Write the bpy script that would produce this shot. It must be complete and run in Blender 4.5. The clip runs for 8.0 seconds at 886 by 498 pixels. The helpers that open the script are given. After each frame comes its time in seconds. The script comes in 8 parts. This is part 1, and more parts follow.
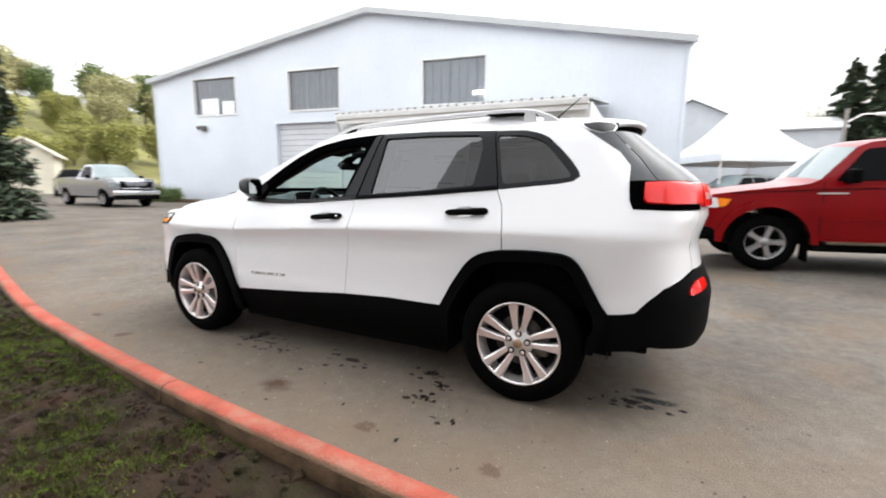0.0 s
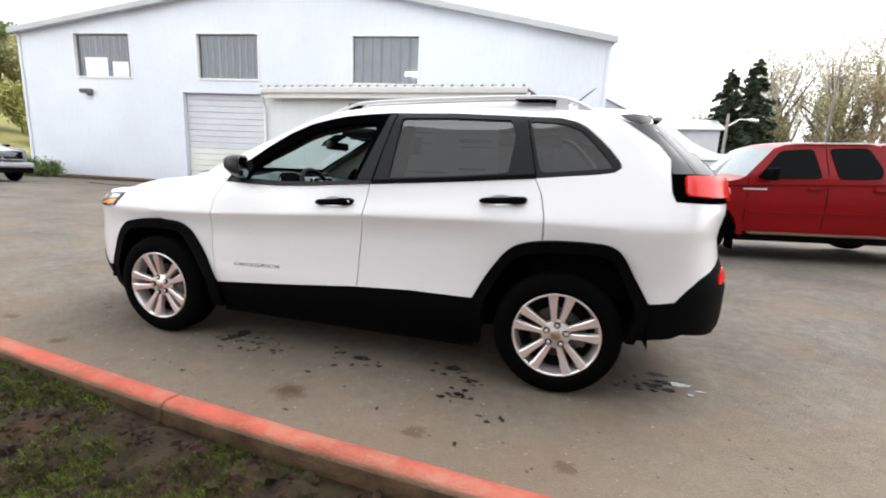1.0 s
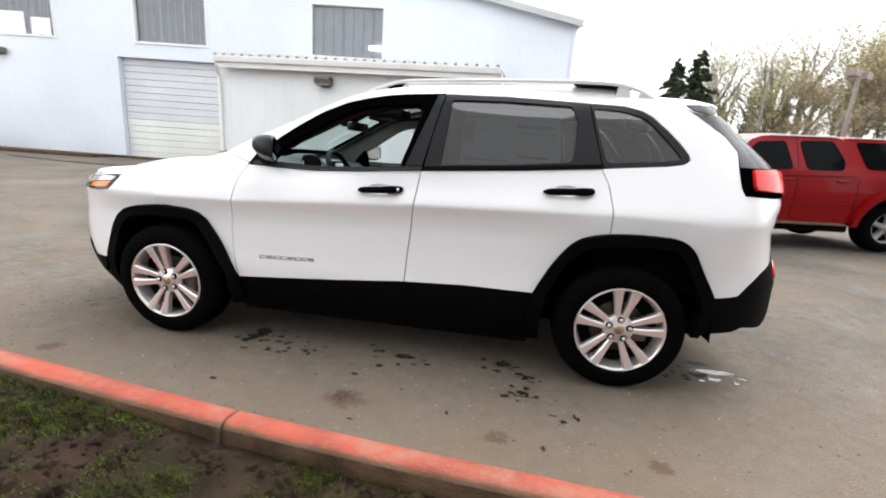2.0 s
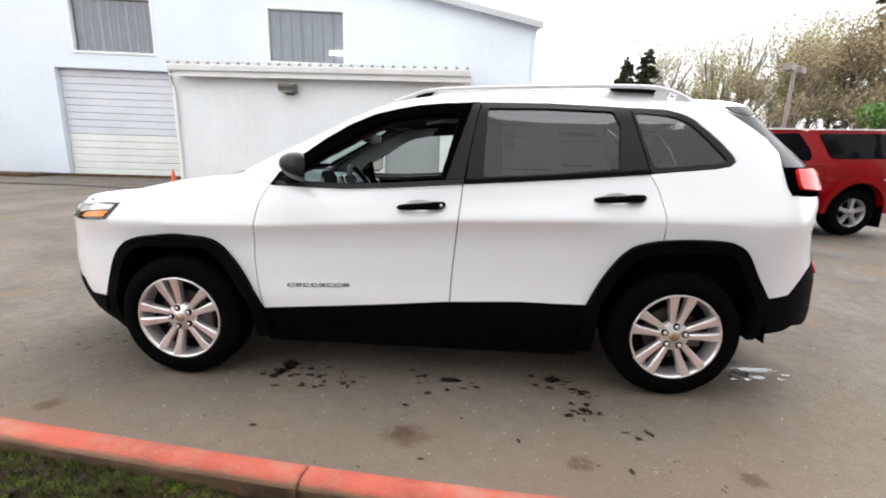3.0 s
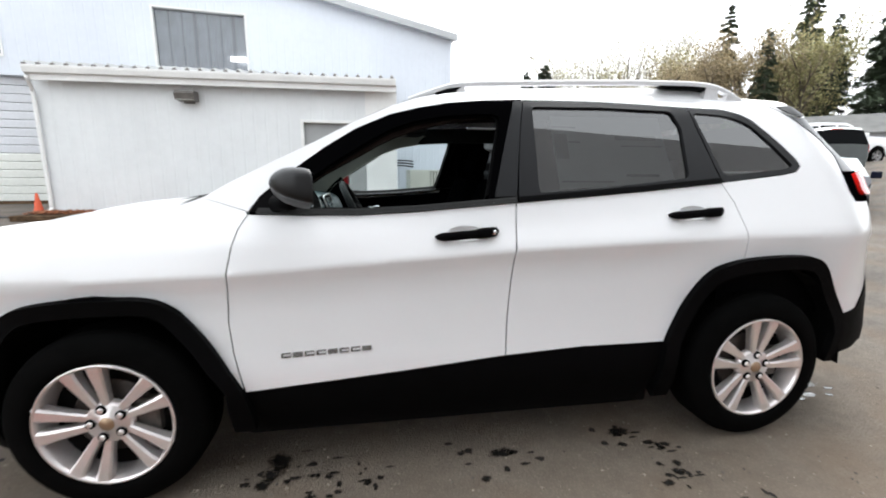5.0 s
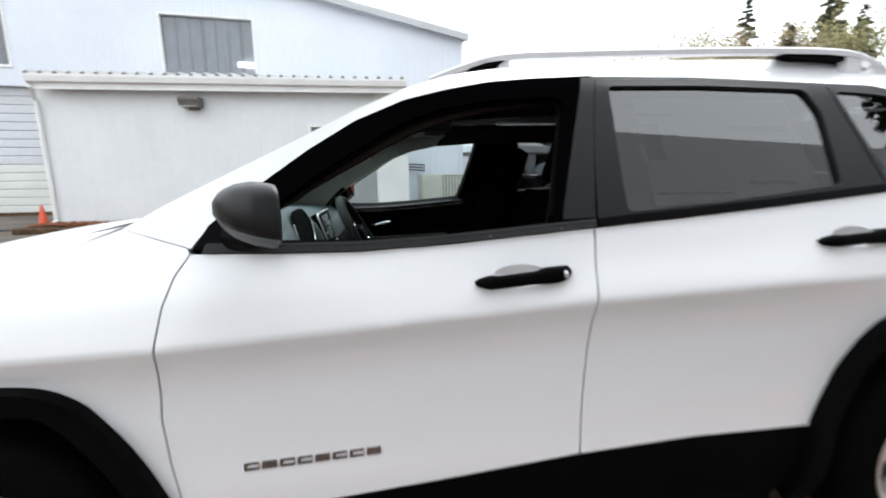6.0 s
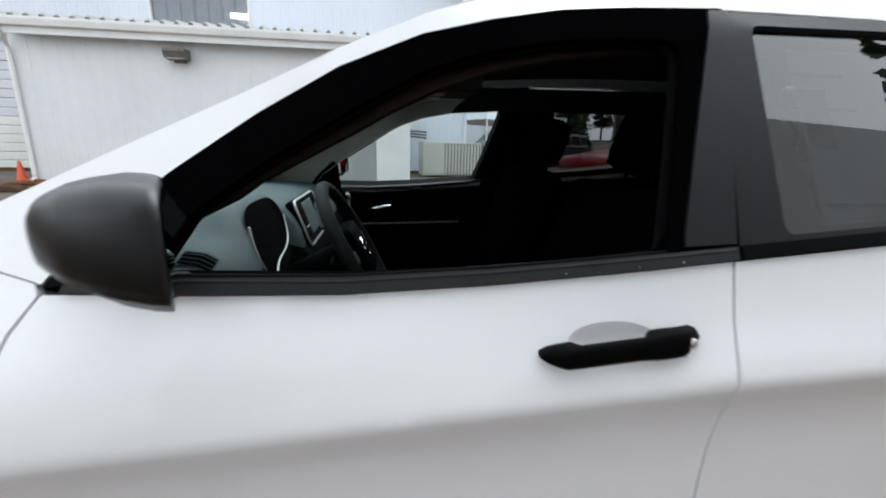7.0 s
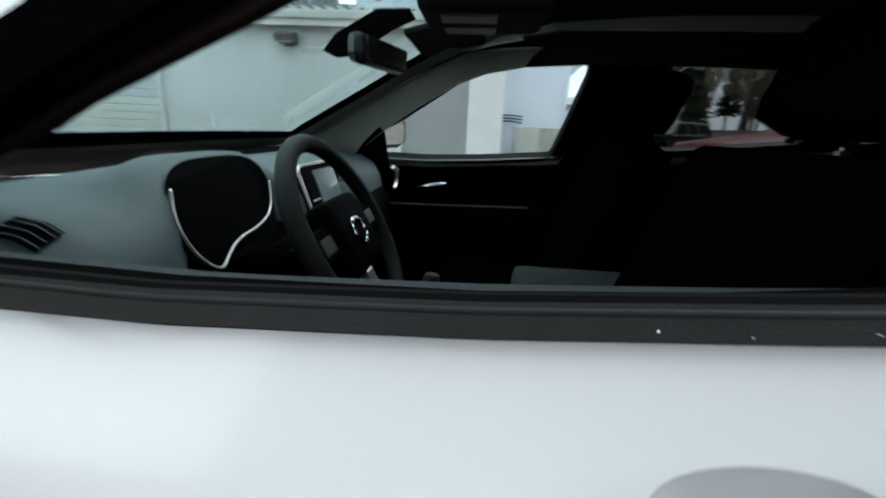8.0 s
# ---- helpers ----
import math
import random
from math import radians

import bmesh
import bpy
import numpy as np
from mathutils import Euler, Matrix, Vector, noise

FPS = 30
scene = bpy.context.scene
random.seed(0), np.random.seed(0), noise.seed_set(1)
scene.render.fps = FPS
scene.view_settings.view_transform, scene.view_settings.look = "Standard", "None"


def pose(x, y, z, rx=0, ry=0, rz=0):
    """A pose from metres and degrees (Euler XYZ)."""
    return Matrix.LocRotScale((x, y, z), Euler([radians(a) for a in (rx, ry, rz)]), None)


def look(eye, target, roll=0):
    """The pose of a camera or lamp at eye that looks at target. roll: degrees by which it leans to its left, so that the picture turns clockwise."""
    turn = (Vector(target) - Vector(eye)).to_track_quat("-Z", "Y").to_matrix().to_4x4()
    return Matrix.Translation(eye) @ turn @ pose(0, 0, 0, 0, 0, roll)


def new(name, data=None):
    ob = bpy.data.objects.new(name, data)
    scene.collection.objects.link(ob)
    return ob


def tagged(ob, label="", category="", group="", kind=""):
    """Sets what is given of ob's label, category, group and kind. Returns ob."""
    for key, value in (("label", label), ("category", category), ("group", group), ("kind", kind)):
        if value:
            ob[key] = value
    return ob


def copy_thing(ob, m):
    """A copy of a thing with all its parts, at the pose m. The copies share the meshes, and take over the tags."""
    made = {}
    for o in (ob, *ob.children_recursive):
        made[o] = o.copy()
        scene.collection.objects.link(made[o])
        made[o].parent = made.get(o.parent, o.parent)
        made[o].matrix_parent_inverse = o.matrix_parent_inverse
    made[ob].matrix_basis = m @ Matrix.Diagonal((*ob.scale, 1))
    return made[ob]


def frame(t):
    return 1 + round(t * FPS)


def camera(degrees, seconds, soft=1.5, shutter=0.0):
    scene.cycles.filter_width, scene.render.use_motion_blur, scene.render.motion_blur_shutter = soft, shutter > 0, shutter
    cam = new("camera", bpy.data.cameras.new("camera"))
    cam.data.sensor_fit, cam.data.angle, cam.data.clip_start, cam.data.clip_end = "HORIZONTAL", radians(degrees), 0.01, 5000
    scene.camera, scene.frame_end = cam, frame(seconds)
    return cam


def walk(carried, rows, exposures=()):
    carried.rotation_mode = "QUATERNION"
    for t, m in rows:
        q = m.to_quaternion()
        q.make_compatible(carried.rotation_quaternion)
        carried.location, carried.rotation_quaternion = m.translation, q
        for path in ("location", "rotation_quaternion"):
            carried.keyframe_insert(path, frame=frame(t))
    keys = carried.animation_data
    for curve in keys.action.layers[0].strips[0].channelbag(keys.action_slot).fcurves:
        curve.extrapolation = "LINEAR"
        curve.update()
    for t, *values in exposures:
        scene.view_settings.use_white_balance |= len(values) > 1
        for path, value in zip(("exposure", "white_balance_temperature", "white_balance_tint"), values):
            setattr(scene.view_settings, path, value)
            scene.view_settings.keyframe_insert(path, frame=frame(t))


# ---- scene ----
cam = camera(93.1, 8.0, soft=1.9, shutter=0.5)
PATH = [
    (0, (1.931, -3.057, 1.212), (1.074, -1.274, 0.912), 0.8),
    (0.5, (1.621, -3.154, 1.224), (1.014, -1.273, 0.917), 1.2),
    (1, (1.272, -3.15, 1.201), (0.784, -1.244, 0.841), 2.8),
    (1.2, (1.158, -3.147, 1.203), (0.696, -1.236, 0.836), 3.6),
    (2.5, (0.407, -3.077, 1.216), (0.262, -1.137, 0.751), 3.0),
    (3, (0.213, -3.022, 1.238), (0.119, -1.068, 0.818), 1.8),
    (3.5, (-0.037, -2.985, 1.248), (-0.01, -1.024, 0.852), 1.7),
    (4, (-0.212, -2.896, 1.247), (-0.093, -0.944, 0.827), 0.8),
    (4.5, (-0.314, -2.69, 1.242), (-0.101, -0.735, 0.878), 0.1),
    (4.7, (-0.345, -2.596, 1.232), (-0.076, -0.646, 0.879), 0.6),
    (5.8, (-0.374, -1.994, 1.249), (-0.023, -0.063, 0.86), -0.3),
    (6, (-0.355, -1.87, 1.256), (-0.101, 0.083, 0.911), -0.7),
    (6.5, (-0.345, -1.619, 1.265), (-0.167, 0.337, 0.89), 1.7),
    (7, (-0.365, -1.396, 1.288), (-0.101, 0.525, 0.799), 1.4),
    (7.5, (-0.315, -1.224, 1.266), (-0.169, 0.702, 0.748), -0.3),
    (8, (-0.205, -1.049, 1.211), (-0.358, 0.865, 0.65), 2.5),
]
walk(cam, [(t, look(eye, target, roll)) for t, eye, target, roll in PATH], exposures=[(0, 1.43, 6500, 10), (2.5, 1.48, 6500, 10), (4.5, 1.42, 6400, 9), (6.0, 1.36, 6280, 8), (6.6, 1.18, 6200, 8), (7.2, 1.14, 6150, 6), (8.0, 1.18, 5980, 2)])
from mathutils import geometry

# ---------------------------------------------------------------- world and light
SUN_EL, SUN_AZ = radians(52), radians(40)
world = bpy.data.worlds.new("overcast_sky")
scene.world = world
world.use_nodes = True
wn = world.node_tree
sky = wn.nodes.new("ShaderNodeTexSky")
sky.sky_type = "NISHITA"
sky.sun_disc = False
sky.sun_elevation, sky.sun_rotation = SUN_EL, SUN_AZ
sky.air_density, sky.dust_density = 1.6, 4.0
haze = wn.nodes.new("ShaderNodeHueSaturation")
haze.inputs["Saturation"].default_value = 0.16
haze.inputs["Value"].default_value = 1.0
wn.links.new(sky.outputs[0], haze.inputs["Color"])
cloud = wn.nodes.new("ShaderNodeMix")
cloud.data_type = "RGBA"
cloud.inputs["Factor"].default_value = 0.8
cloud.inputs["B"].default_value = (6.6, 6.75, 6.95, 1)
wn.links.new(haze.outputs[0], cloud.inputs["A"])
wn.links.new(cloud.outputs["Result"], wn.nodes["Background"].inputs["Color"])
wn.nodes["Background"].inputs["Strength"].default_value = 0.15
sun_data = bpy.data.lights.new("sun", "SUN")
sun_data.energy, sun_data.angle, sun_data.color = 1.0, radians(50), (1.0, 0.97, 0.93)
sun = new("sun", sun_data)
sun.matrix_world = look((0, 0, 30), (30 * math.sin(SUN_AZ) * -1, 30 * math.cos(SUN_AZ) * -1, 30 - 30 * math.tan(SUN_EL)))


# ---------------------------------------------------------------- materials
def mat(name, base, rough=0.6, metal=0.0, coat=0.0, var=0.12, scale=6.0, bump=0.0, bump_scale=60.0, base2=None, fine=0.06, emit=0.0, spec=0.5, island=0.0):
    """Principled surface with broad and fine variation of its colour and a little relief."""
    m = bpy.data.materials.new(name)
    m.use_nodes = True
    nt = m.node_tree
    n, ln = nt.nodes, nt.links
    b = n["Principled BSDF"]
    b.inputs["Roughness"].default_value, b.inputs["Metallic"].default_value = rough, metal
    b.inputs["Coat Weight"].default_value = coat
    b.inputs["Coat Roughness"].default_value = 0.04
    b.inputs["Specular IOR Level"].default_value = spec
    tc = n.new("ShaderNodeTexCoord")
    broad = n.new("ShaderNodeTexNoise")
    broad.inputs["Scale"].default_value, broad.inputs["Detail"].default_value = scale, 6
    grain = n.new("ShaderNodeTexNoise")
    grain.inputs["Scale"].default_value, grain.inputs["Detail"].default_value = scale * 14, 3
    for t in (broad, grain):
        ln.new(tc.outputs["Object"], t.inputs["Vector"])
    dark = base2 or [c * (1 - var) for c in base]
    ramp = n.new("ShaderNodeMix")
    ramp.data_type = "RGBA"
    ramp.inputs["A"].default_value, ramp.inputs["B"].default_value = (*dark, 1), (*[min(1, c * (1 + var * 0.4)) for c in base], 1)
    ct = n.new("ShaderNodeMapRange")
    ct.inputs[1].default_value, ct.inputs[2].default_value = 0.32, 0.68
    ln.new(broad.outputs["Fac"], ct.inputs[0])
    ln.new(ct.outputs[0], ramp.inputs["Factor"])
    mul = n.new("ShaderNodeMix")
    mul.data_type, mul.blend_type = "RGBA", "MULTIPLY"
    mul.inputs["Factor"].default_value = 1.0
    g = n.new("ShaderNodeMapRange")
    g.inputs[3].default_value, g.inputs[4].default_value = 1 - fine * 2, 1 + fine
    ln.new(grain.outputs["Fac"], g.inputs[0])
    ln.new(ramp.outputs["Result"], mul.inputs["A"])
    ln.new(g.outputs[0], mul.inputs["B"])
    out = mul.outputs["Result"]
    if island:
        geo = n.new("ShaderNodeNewGeometry")
        v = n.new("ShaderNodeMapRange")
        v.inputs[3].default_value, v.inputs[4].default_value = 1 - island, 1 + island
        ln.new(geo.outputs["Random Per Island"], v.inputs[0])
        m2 = n.new("ShaderNodeMix")
        m2.data_type, m2.blend_type = "RGBA", "MULTIPLY"
        m2.inputs["Factor"].default_value = 1.0
        ln.new(out, m2.inputs["A"])
        ln.new(v.outputs[0], m2.inputs["B"])
        out = m2.outputs["Result"]
    ln.new(out, b.inputs["Base Color"])
    if bump:
        bp = n.new("ShaderNodeBump")
        bp.inputs["Strength"].default_value, bp.inputs["Distance"].default_value = bump, 0.01
        bn = n.new("ShaderNodeTexNoise")
        bn.inputs["Scale"].default_value, bn.inputs["Detail"].default_value = bump_scale, 5
        ln.new(tc.outputs["Object"], bn.inputs["Vector"])
        ln.new(bn.outputs["Fac"], bp.inputs["Height"])
        ln.new(bp.outputs[0], b.inputs["Normal"])
    if emit:
        b.inputs["Emission Color"].default_value = (*base, 1)
        b.inputs["Emission Strength"].default_value = emit
    return m


def glass_mat(name, tint, rough=0.0, ior=1.45):
    """Thin pane: lets tinted light through and mirrors by its Fresnel gloss."""
    m = bpy.data.materials.new(name)
    m.use_nodes = True
    nt = m.node_tree
    n, ln = nt.nodes, nt.links
    n.remove(n["Principled BSDF"])
    tr, gl, mx, lw = n.new("ShaderNodeBsdfTransparent"), n.new("ShaderNodeBsdfGlossy"), n.new("ShaderNodeMixShader"), n.new("ShaderNodeLayerWeight")
    lw.inputs["Blend"].default_value = 0.5
    pw, sc = n.new("ShaderNodeMath"), n.new("ShaderNodeMath")
    pw.operation, sc.operation = "POWER", "MULTIPLY_ADD"
    pw.inputs[1].default_value = 4.5
    f0 = ((ior - 1) / (ior + 1)) ** 2 * 2
    sc.inputs[1].default_value, sc.inputs[2].default_value = 1 - f0, f0
    ln.new(lw.outputs["Facing"], pw.inputs[0])
    ln.new(pw.outputs[0], sc.inputs[0])
    tr.inputs["Color"].default_value = (*tint, 1)
    gl.inputs["Roughness"].default_value = rough
    ln.new(sc.outputs[0], mx.inputs[0])
    ln.new(tr.outputs[0], mx.inputs[1])
    ln.new(gl.outputs[0], mx.inputs[2])
    ln.new(mx.outputs[0], n["Material Output"].inputs["Surface"])
    return m


M = {
    "white_paint": mat("white_paint", (0.84, 0.84, 0.85), 0.3, coat=0.7, var=0.01, fine=0.004, scale=3),
    "black_plastic": mat("black_plastic", (0.0022, 0.0022, 0.0025), 0.6, var=0.2, scale=9, bump=0.15, bump_scale=700, spec=0.035),
    "black_gloss": mat("black_gloss", (0.012, 0.012, 0.013), 0.18, var=0.1, spec=0.5),
    "satin_black": mat("satin_black", (0.009, 0.0095, 0.011), 0.44, var=0.1, scale=4, spec=0.2),
    "frame_black": mat("frame_black", (0.0015, 0.0015, 0.0018), 0.5, var=0.1, scale=4, spec=0.0),
    "mirror_black": mat("mirror_black", (0.010, 0.010, 0.011), 0.36, var=0.15, scale=30, spec=0.4),
    "blade_grey": mat("blade_grey", (0.055, 0.058, 0.064), 0.35, coat=0.25, spec=0.3, var=0.06, scale=5),
    # rear window: reflected sky put into a grey base, hardly any gloss
    "rear_glass_sky": mat("rear_glass_sky", (0.075, 0.08, 0.088), 0.16, var=0.08, scale=1.5, spec=0.1),
    "rubber": mat("rubber", (0.0028, 0.0028, 0.0028), 0.9, spec=0.03, var=0.25, scale=14, bump=0.2, bump_scale=240),
    "underbody": mat("underbody", (0.004, 0.004, 0.004), 0.95, spec=0.1),
    "alloy": mat("alloy", (0.84, 0.80, 0.79), 0.3, metal=0.7, var=0.05, scale=12),
    "dark_metal": mat("dark_metal", (0.12, 0.11, 0.10), 0.5, metal=0.7, var=0.3, scale=20),
    "brake_disc": mat("brake_disc", (0.06, 0.05, 0.045), 0.5, metal=0.6, var=0.3, scale=25),
    "chrome": mat("chrome", (0.8, 0.8, 0.82), 0.08, metal=1.0, var=0.02),
    "mirror": mat("mirror", (0.85, 0.85, 0.87), 0.01, metal=1.0, var=0.0, fine=0.0),
    "red_lens": mat("red_lens", (0.78, 0.015, 0.012), 0.15, coat=0.25, spec=0.3, var=0.15, scale=9),
    "pink_lens": mat("pink_lens", (0.85, 0.45, 0.42), 0.15, coat=1.0, var=0.1, scale=9),
    "amber_lens": mat("amber_lens", (0.90, 0.24, 0.008), 0.2, coat=0.2, spec=0.25, var=0.15, scale=20),
    "clear_lens": mat("clear_lens", (0.62, 0.64, 0.66), 0.1, coat=1.0, var=0.15, scale=20),
    "badge": mat("badge", (0.42, 0.41, 0.41), 0.25, metal=0.9),
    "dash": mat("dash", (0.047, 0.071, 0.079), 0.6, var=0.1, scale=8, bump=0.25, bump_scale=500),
    # dash_dark, headliner, seat_cloth: cabin shade put into near-black base colours
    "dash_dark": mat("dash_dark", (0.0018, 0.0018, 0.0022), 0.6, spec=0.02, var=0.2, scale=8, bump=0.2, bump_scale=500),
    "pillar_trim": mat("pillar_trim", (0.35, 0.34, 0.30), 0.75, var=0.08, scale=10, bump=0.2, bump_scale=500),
    # same pillar trim again, its shaded side put in as dark brown
    "pillar_trim_shaded": mat("pillar_trim_shaded", (0.016, 0.0105, 0.009), 0.9, spec=0.1, var=0.15, scale=12, bump=0.3, bump_scale=400),
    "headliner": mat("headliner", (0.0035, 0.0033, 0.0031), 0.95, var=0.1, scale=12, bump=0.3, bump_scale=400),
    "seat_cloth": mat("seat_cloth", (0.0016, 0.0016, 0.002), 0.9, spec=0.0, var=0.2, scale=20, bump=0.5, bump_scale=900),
    "seat_top": mat("seat_top", (0.045, 0.05, 0.052), 0.9, var=0.2, scale=20, bump=0.5, bump_scale=900),
    "wheel_leather": mat("wheel_leather", (0.006, 0.007, 0.0075), 0.5, spec=0.2, var=0.15, scale=30, bump=0.3, bump_scale=900),
    "screen": mat("screen", (0.02, 0.022, 0.025), 0.08, var=0.0, fine=0.0),
    "paper": mat("paper", (0.82, 0.85, 0.82), 0.7, var=0.05, scale=10),
    "paper_ink": mat("paper_ink", (0.13, 0.14, 0.14), 0.7, var=0.2, scale=20),
    "clear_glass": glass_mat("clear_glass", (0.66, 0.80, 0.78)),
    "side_glass": glass_mat("side_glass", (0.80, 0.87, 0.87)),
    "tint_glass": glass_mat("tint_glass", (0.13, 0.138, 0.142), ior=1.72),
    "pane": glass_mat("pane", (0.72, 0.74, 0.76), ior=1.5),
    "red_paint": mat("red_paint", (0.21, 0.003, 0.005), 0.3, coat=0.16, spec=0.1, var=0.12, scale=2),
    "cap_bronze": mat("cap_bronze", (0.45, 0.33, 0.22), 0.35, metal=0.7, var=0.1, scale=20),
    "awning_red": mat("awning_red", (0.35, 0.05, 0.03), 0.6, var=0.1),
    "grit": mat("grit", (0.22, 0.19, 0.155), 0.9, var=0.3, scale=30, island=0.6),
    "pad_grey": mat("pad_grey", (0.030, 0.036, 0.039), 0.6, spec=0.2, var=0.1, scale=8, bump=0.2, bump_scale=500),
    "dull_alloy": mat("dull_alloy", (0.34, 0.33, 0.33), 0.4, metal=0.6, var=0.15, scale=10),
    "step_tan": mat("step_tan", (0.10, 0.072, 0.045), 0.5, var=0.2, scale=6),
    "rail_silver": mat("rail_silver", (0.80, 0.80, 0.81), 0.35, metal=0.25, var=0.04, scale=6),
    "silver_paint": mat("silver_paint", (0.30, 0.31, 0.33), 0.25, metal=0.7, coat=0.6, var=0.05, scale=2),
    "navy_paint": mat("navy_paint", (0.008, 0.010, 0.022), 0.5, coat=0.0, spec=0.08, var=0.1, scale=2),
    "grey_paint": mat("grey_paint", (0.09, 0.10, 0.10), 0.3, metal=0.3, coat=0.6, var=0.1, scale=2),
    "car_black": mat("car_black", (0.01, 0.01, 0.012), 0.2, coat=0.8, var=0.1, scale=2),
    "auto_glass": mat("auto_glass", (0.004, 0.0045, 0.005), 0.05, var=0.0, fine=0.0, spec=0.03),
    # pale copy of auto_glass, reflected light put into the base colour
    "auto_glass_sheen": mat("auto_glass_sheen", (0.22, 0.27, 0.28), 0.06, var=0.1, scale=1.5, spec=0.7),
    "wall_paint": mat("wall_paint", (0.635, 0.672, 0.735), 0.5, var=0.07, scale=0.35, fine=0.03, bump=0.05, bump_scale=30),
    "shed_paint": mat("shed_paint", (0.67, 0.69, 0.70), 0.5, var=0.08, scale=0.5, fine=0.03, bump=0.05, bump_scale=30),
    "trim_white": mat("trim_white", (0.76, 0.76, 0.75), 0.5, var=0.08, scale=2),
    "roof_metal": mat("roof_metal", (0.55, 0.56, 0.56), 0.4, metal=0.5, var=0.15, scale=1),
    "garage_grey": mat("garage_grey", (0.56, 0.57, 0.60), 0.45, var=0.07, scale=0.8),
    "garage_cream": mat("garage_cream", (0.66, 0.67, 0.63), 0.45, var=0.07, scale=0.8),
    "slat_dark": mat("slat_dark", (0.27, 0.275, 0.30), 0.5, var=0.25, scale=3),
    "slat_light": mat("slat_light", (0.42, 0.43, 0.46), 0.5, var=0.2, scale=3),
    "door_grey": mat("door_grey", (0.33, 0.34, 0.34), 0.5, var=0.08, scale=2),
    "fixture": mat("fixture", (0.16, 0.15, 0.14), 0.5, metal=0.4, var=0.2, scale=10),
    "fixture_lens": mat("fixture_lens", (0.55, 0.56, 0.52), 0.2, var=0.1, scale=10),
    "tube_light": mat("tube_light", (1.0, 0.98, 0.92), 0.5, emit=3.5),
    "concrete": mat("concrete", (0.105, 0.066, 0.038), 0.9, spec=0.15, var=0.55, scale=7, bump=0.6, bump_scale=70),
    "ac_metal": mat("ac_metal", (0.52, 0.53, 0.47), 0.5, var=0.12, scale=3),
    "ac_dark": mat("ac_dark", (0.14, 0.14, 0.13), 0.6, var=0.2, scale=5),
    "cone_orange": mat("cone_orange", (0.75, 0.12, 0.05), 0.6, var=0.1),
    "cable": mat("cable", (0.02, 0.02, 0.02), 0.6),
    "bark_chips": mat("bark_chips", (0.30, 0.10, 0.035), 0.9, var=0.4, scale=20, bump=1.0, bump_scale=60, island=0.4),
    "canvas": mat("canvas", (0.85, 0.86, 0.87), 0.7, var=0.04, scale=1),
    "trunk": mat("trunk", (0.16, 0.13, 0.10), 0.9, var=0.35, scale=6, bump=0.8, bump_scale=25),
    "bare_twig": mat("bare_twig", (0.62, 0.58, 0.52), 0.9, var=0.3, scale=2, island=0.3),
    "leaf_spring": mat("leaf_spring", (0.37, 0.345, 0.165), 0.7, var=0.3, scale=0.6, island=0.5),
    "leaf_brown": mat("leaf_brown", (0.38, 0.305, 0.18), 0.7, var=0.3, scale=0.6, island=0.5),
    "leaf_green": mat("leaf_green", (0.12, 0.17, 0.045), 0.7, var=0.3, scale=0.6, island=0.5),
    "leaf_lime": mat("leaf_lime", (0.30, 0.295, 0.085), 0.7, var=0.3, scale=0.4, island=0.5),
    "leaf_fresh": mat("leaf_fresh", (0.10, 0.21, 0.035), 0.7, var=0.3, scale=0.6, island=0.4),
    "hill_grass": mat("hill_grass", (0.235, 0.222, 0.07), 0.8, var=0.4, scale=0.25, bump=0.4, bump_scale=3),
    "needle": mat("needle", (0.085, 0.115, 0.068), 0.75, var=0.35, scale=0.6, island=0.5),
    "grass": mat("grass", (0.070, 0.096, 0.012), 0.8, spec=0.12, base2=(0.032, 0.036, 0.009), scale=6, island=0.65),
    "twig_brown": mat("twig_brown", (0.36, 0.29, 0.20), 0.9, var=0.3, scale=2, island=0.3),
    "verge_grey": mat("verge_grey", (0.42, 0.43, 0.44), 0.45, metal=0.2, var=0.1, scale=1),
    "belt_rubber": mat("belt_rubber", (0.010, 0.0098, 0.0098), 0.55, spec=0.3, var=0.2, scale=40, bump=0.2, bump_scale=600),

    "pole_wood": mat("pole_wood", (0.26, 0.24, 0.22), 0.85, var=0.25, scale=5, bump=0.4, bump_scale=40),
    "pole_metal": mat("pole_metal", (0.26, 0.21, 0.185), 0.5, metal=0.3, var=0.15, scale=4),
    "house_cream": mat("house_cream", (0.60, 0.56, 0.45), 0.8, var=0.1, scale=1),
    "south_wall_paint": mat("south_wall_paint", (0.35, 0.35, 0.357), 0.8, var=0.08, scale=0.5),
    "house_grey": mat("house_grey", (0.50, 0.52, 0.55), 0.8, var=0.1, scale=1),
    "shingle": mat("shingle", (0.14, 0.14, 0.135), 0.85, var=0.2, scale=1.5, bump=0.6, bump_scale=20),
}


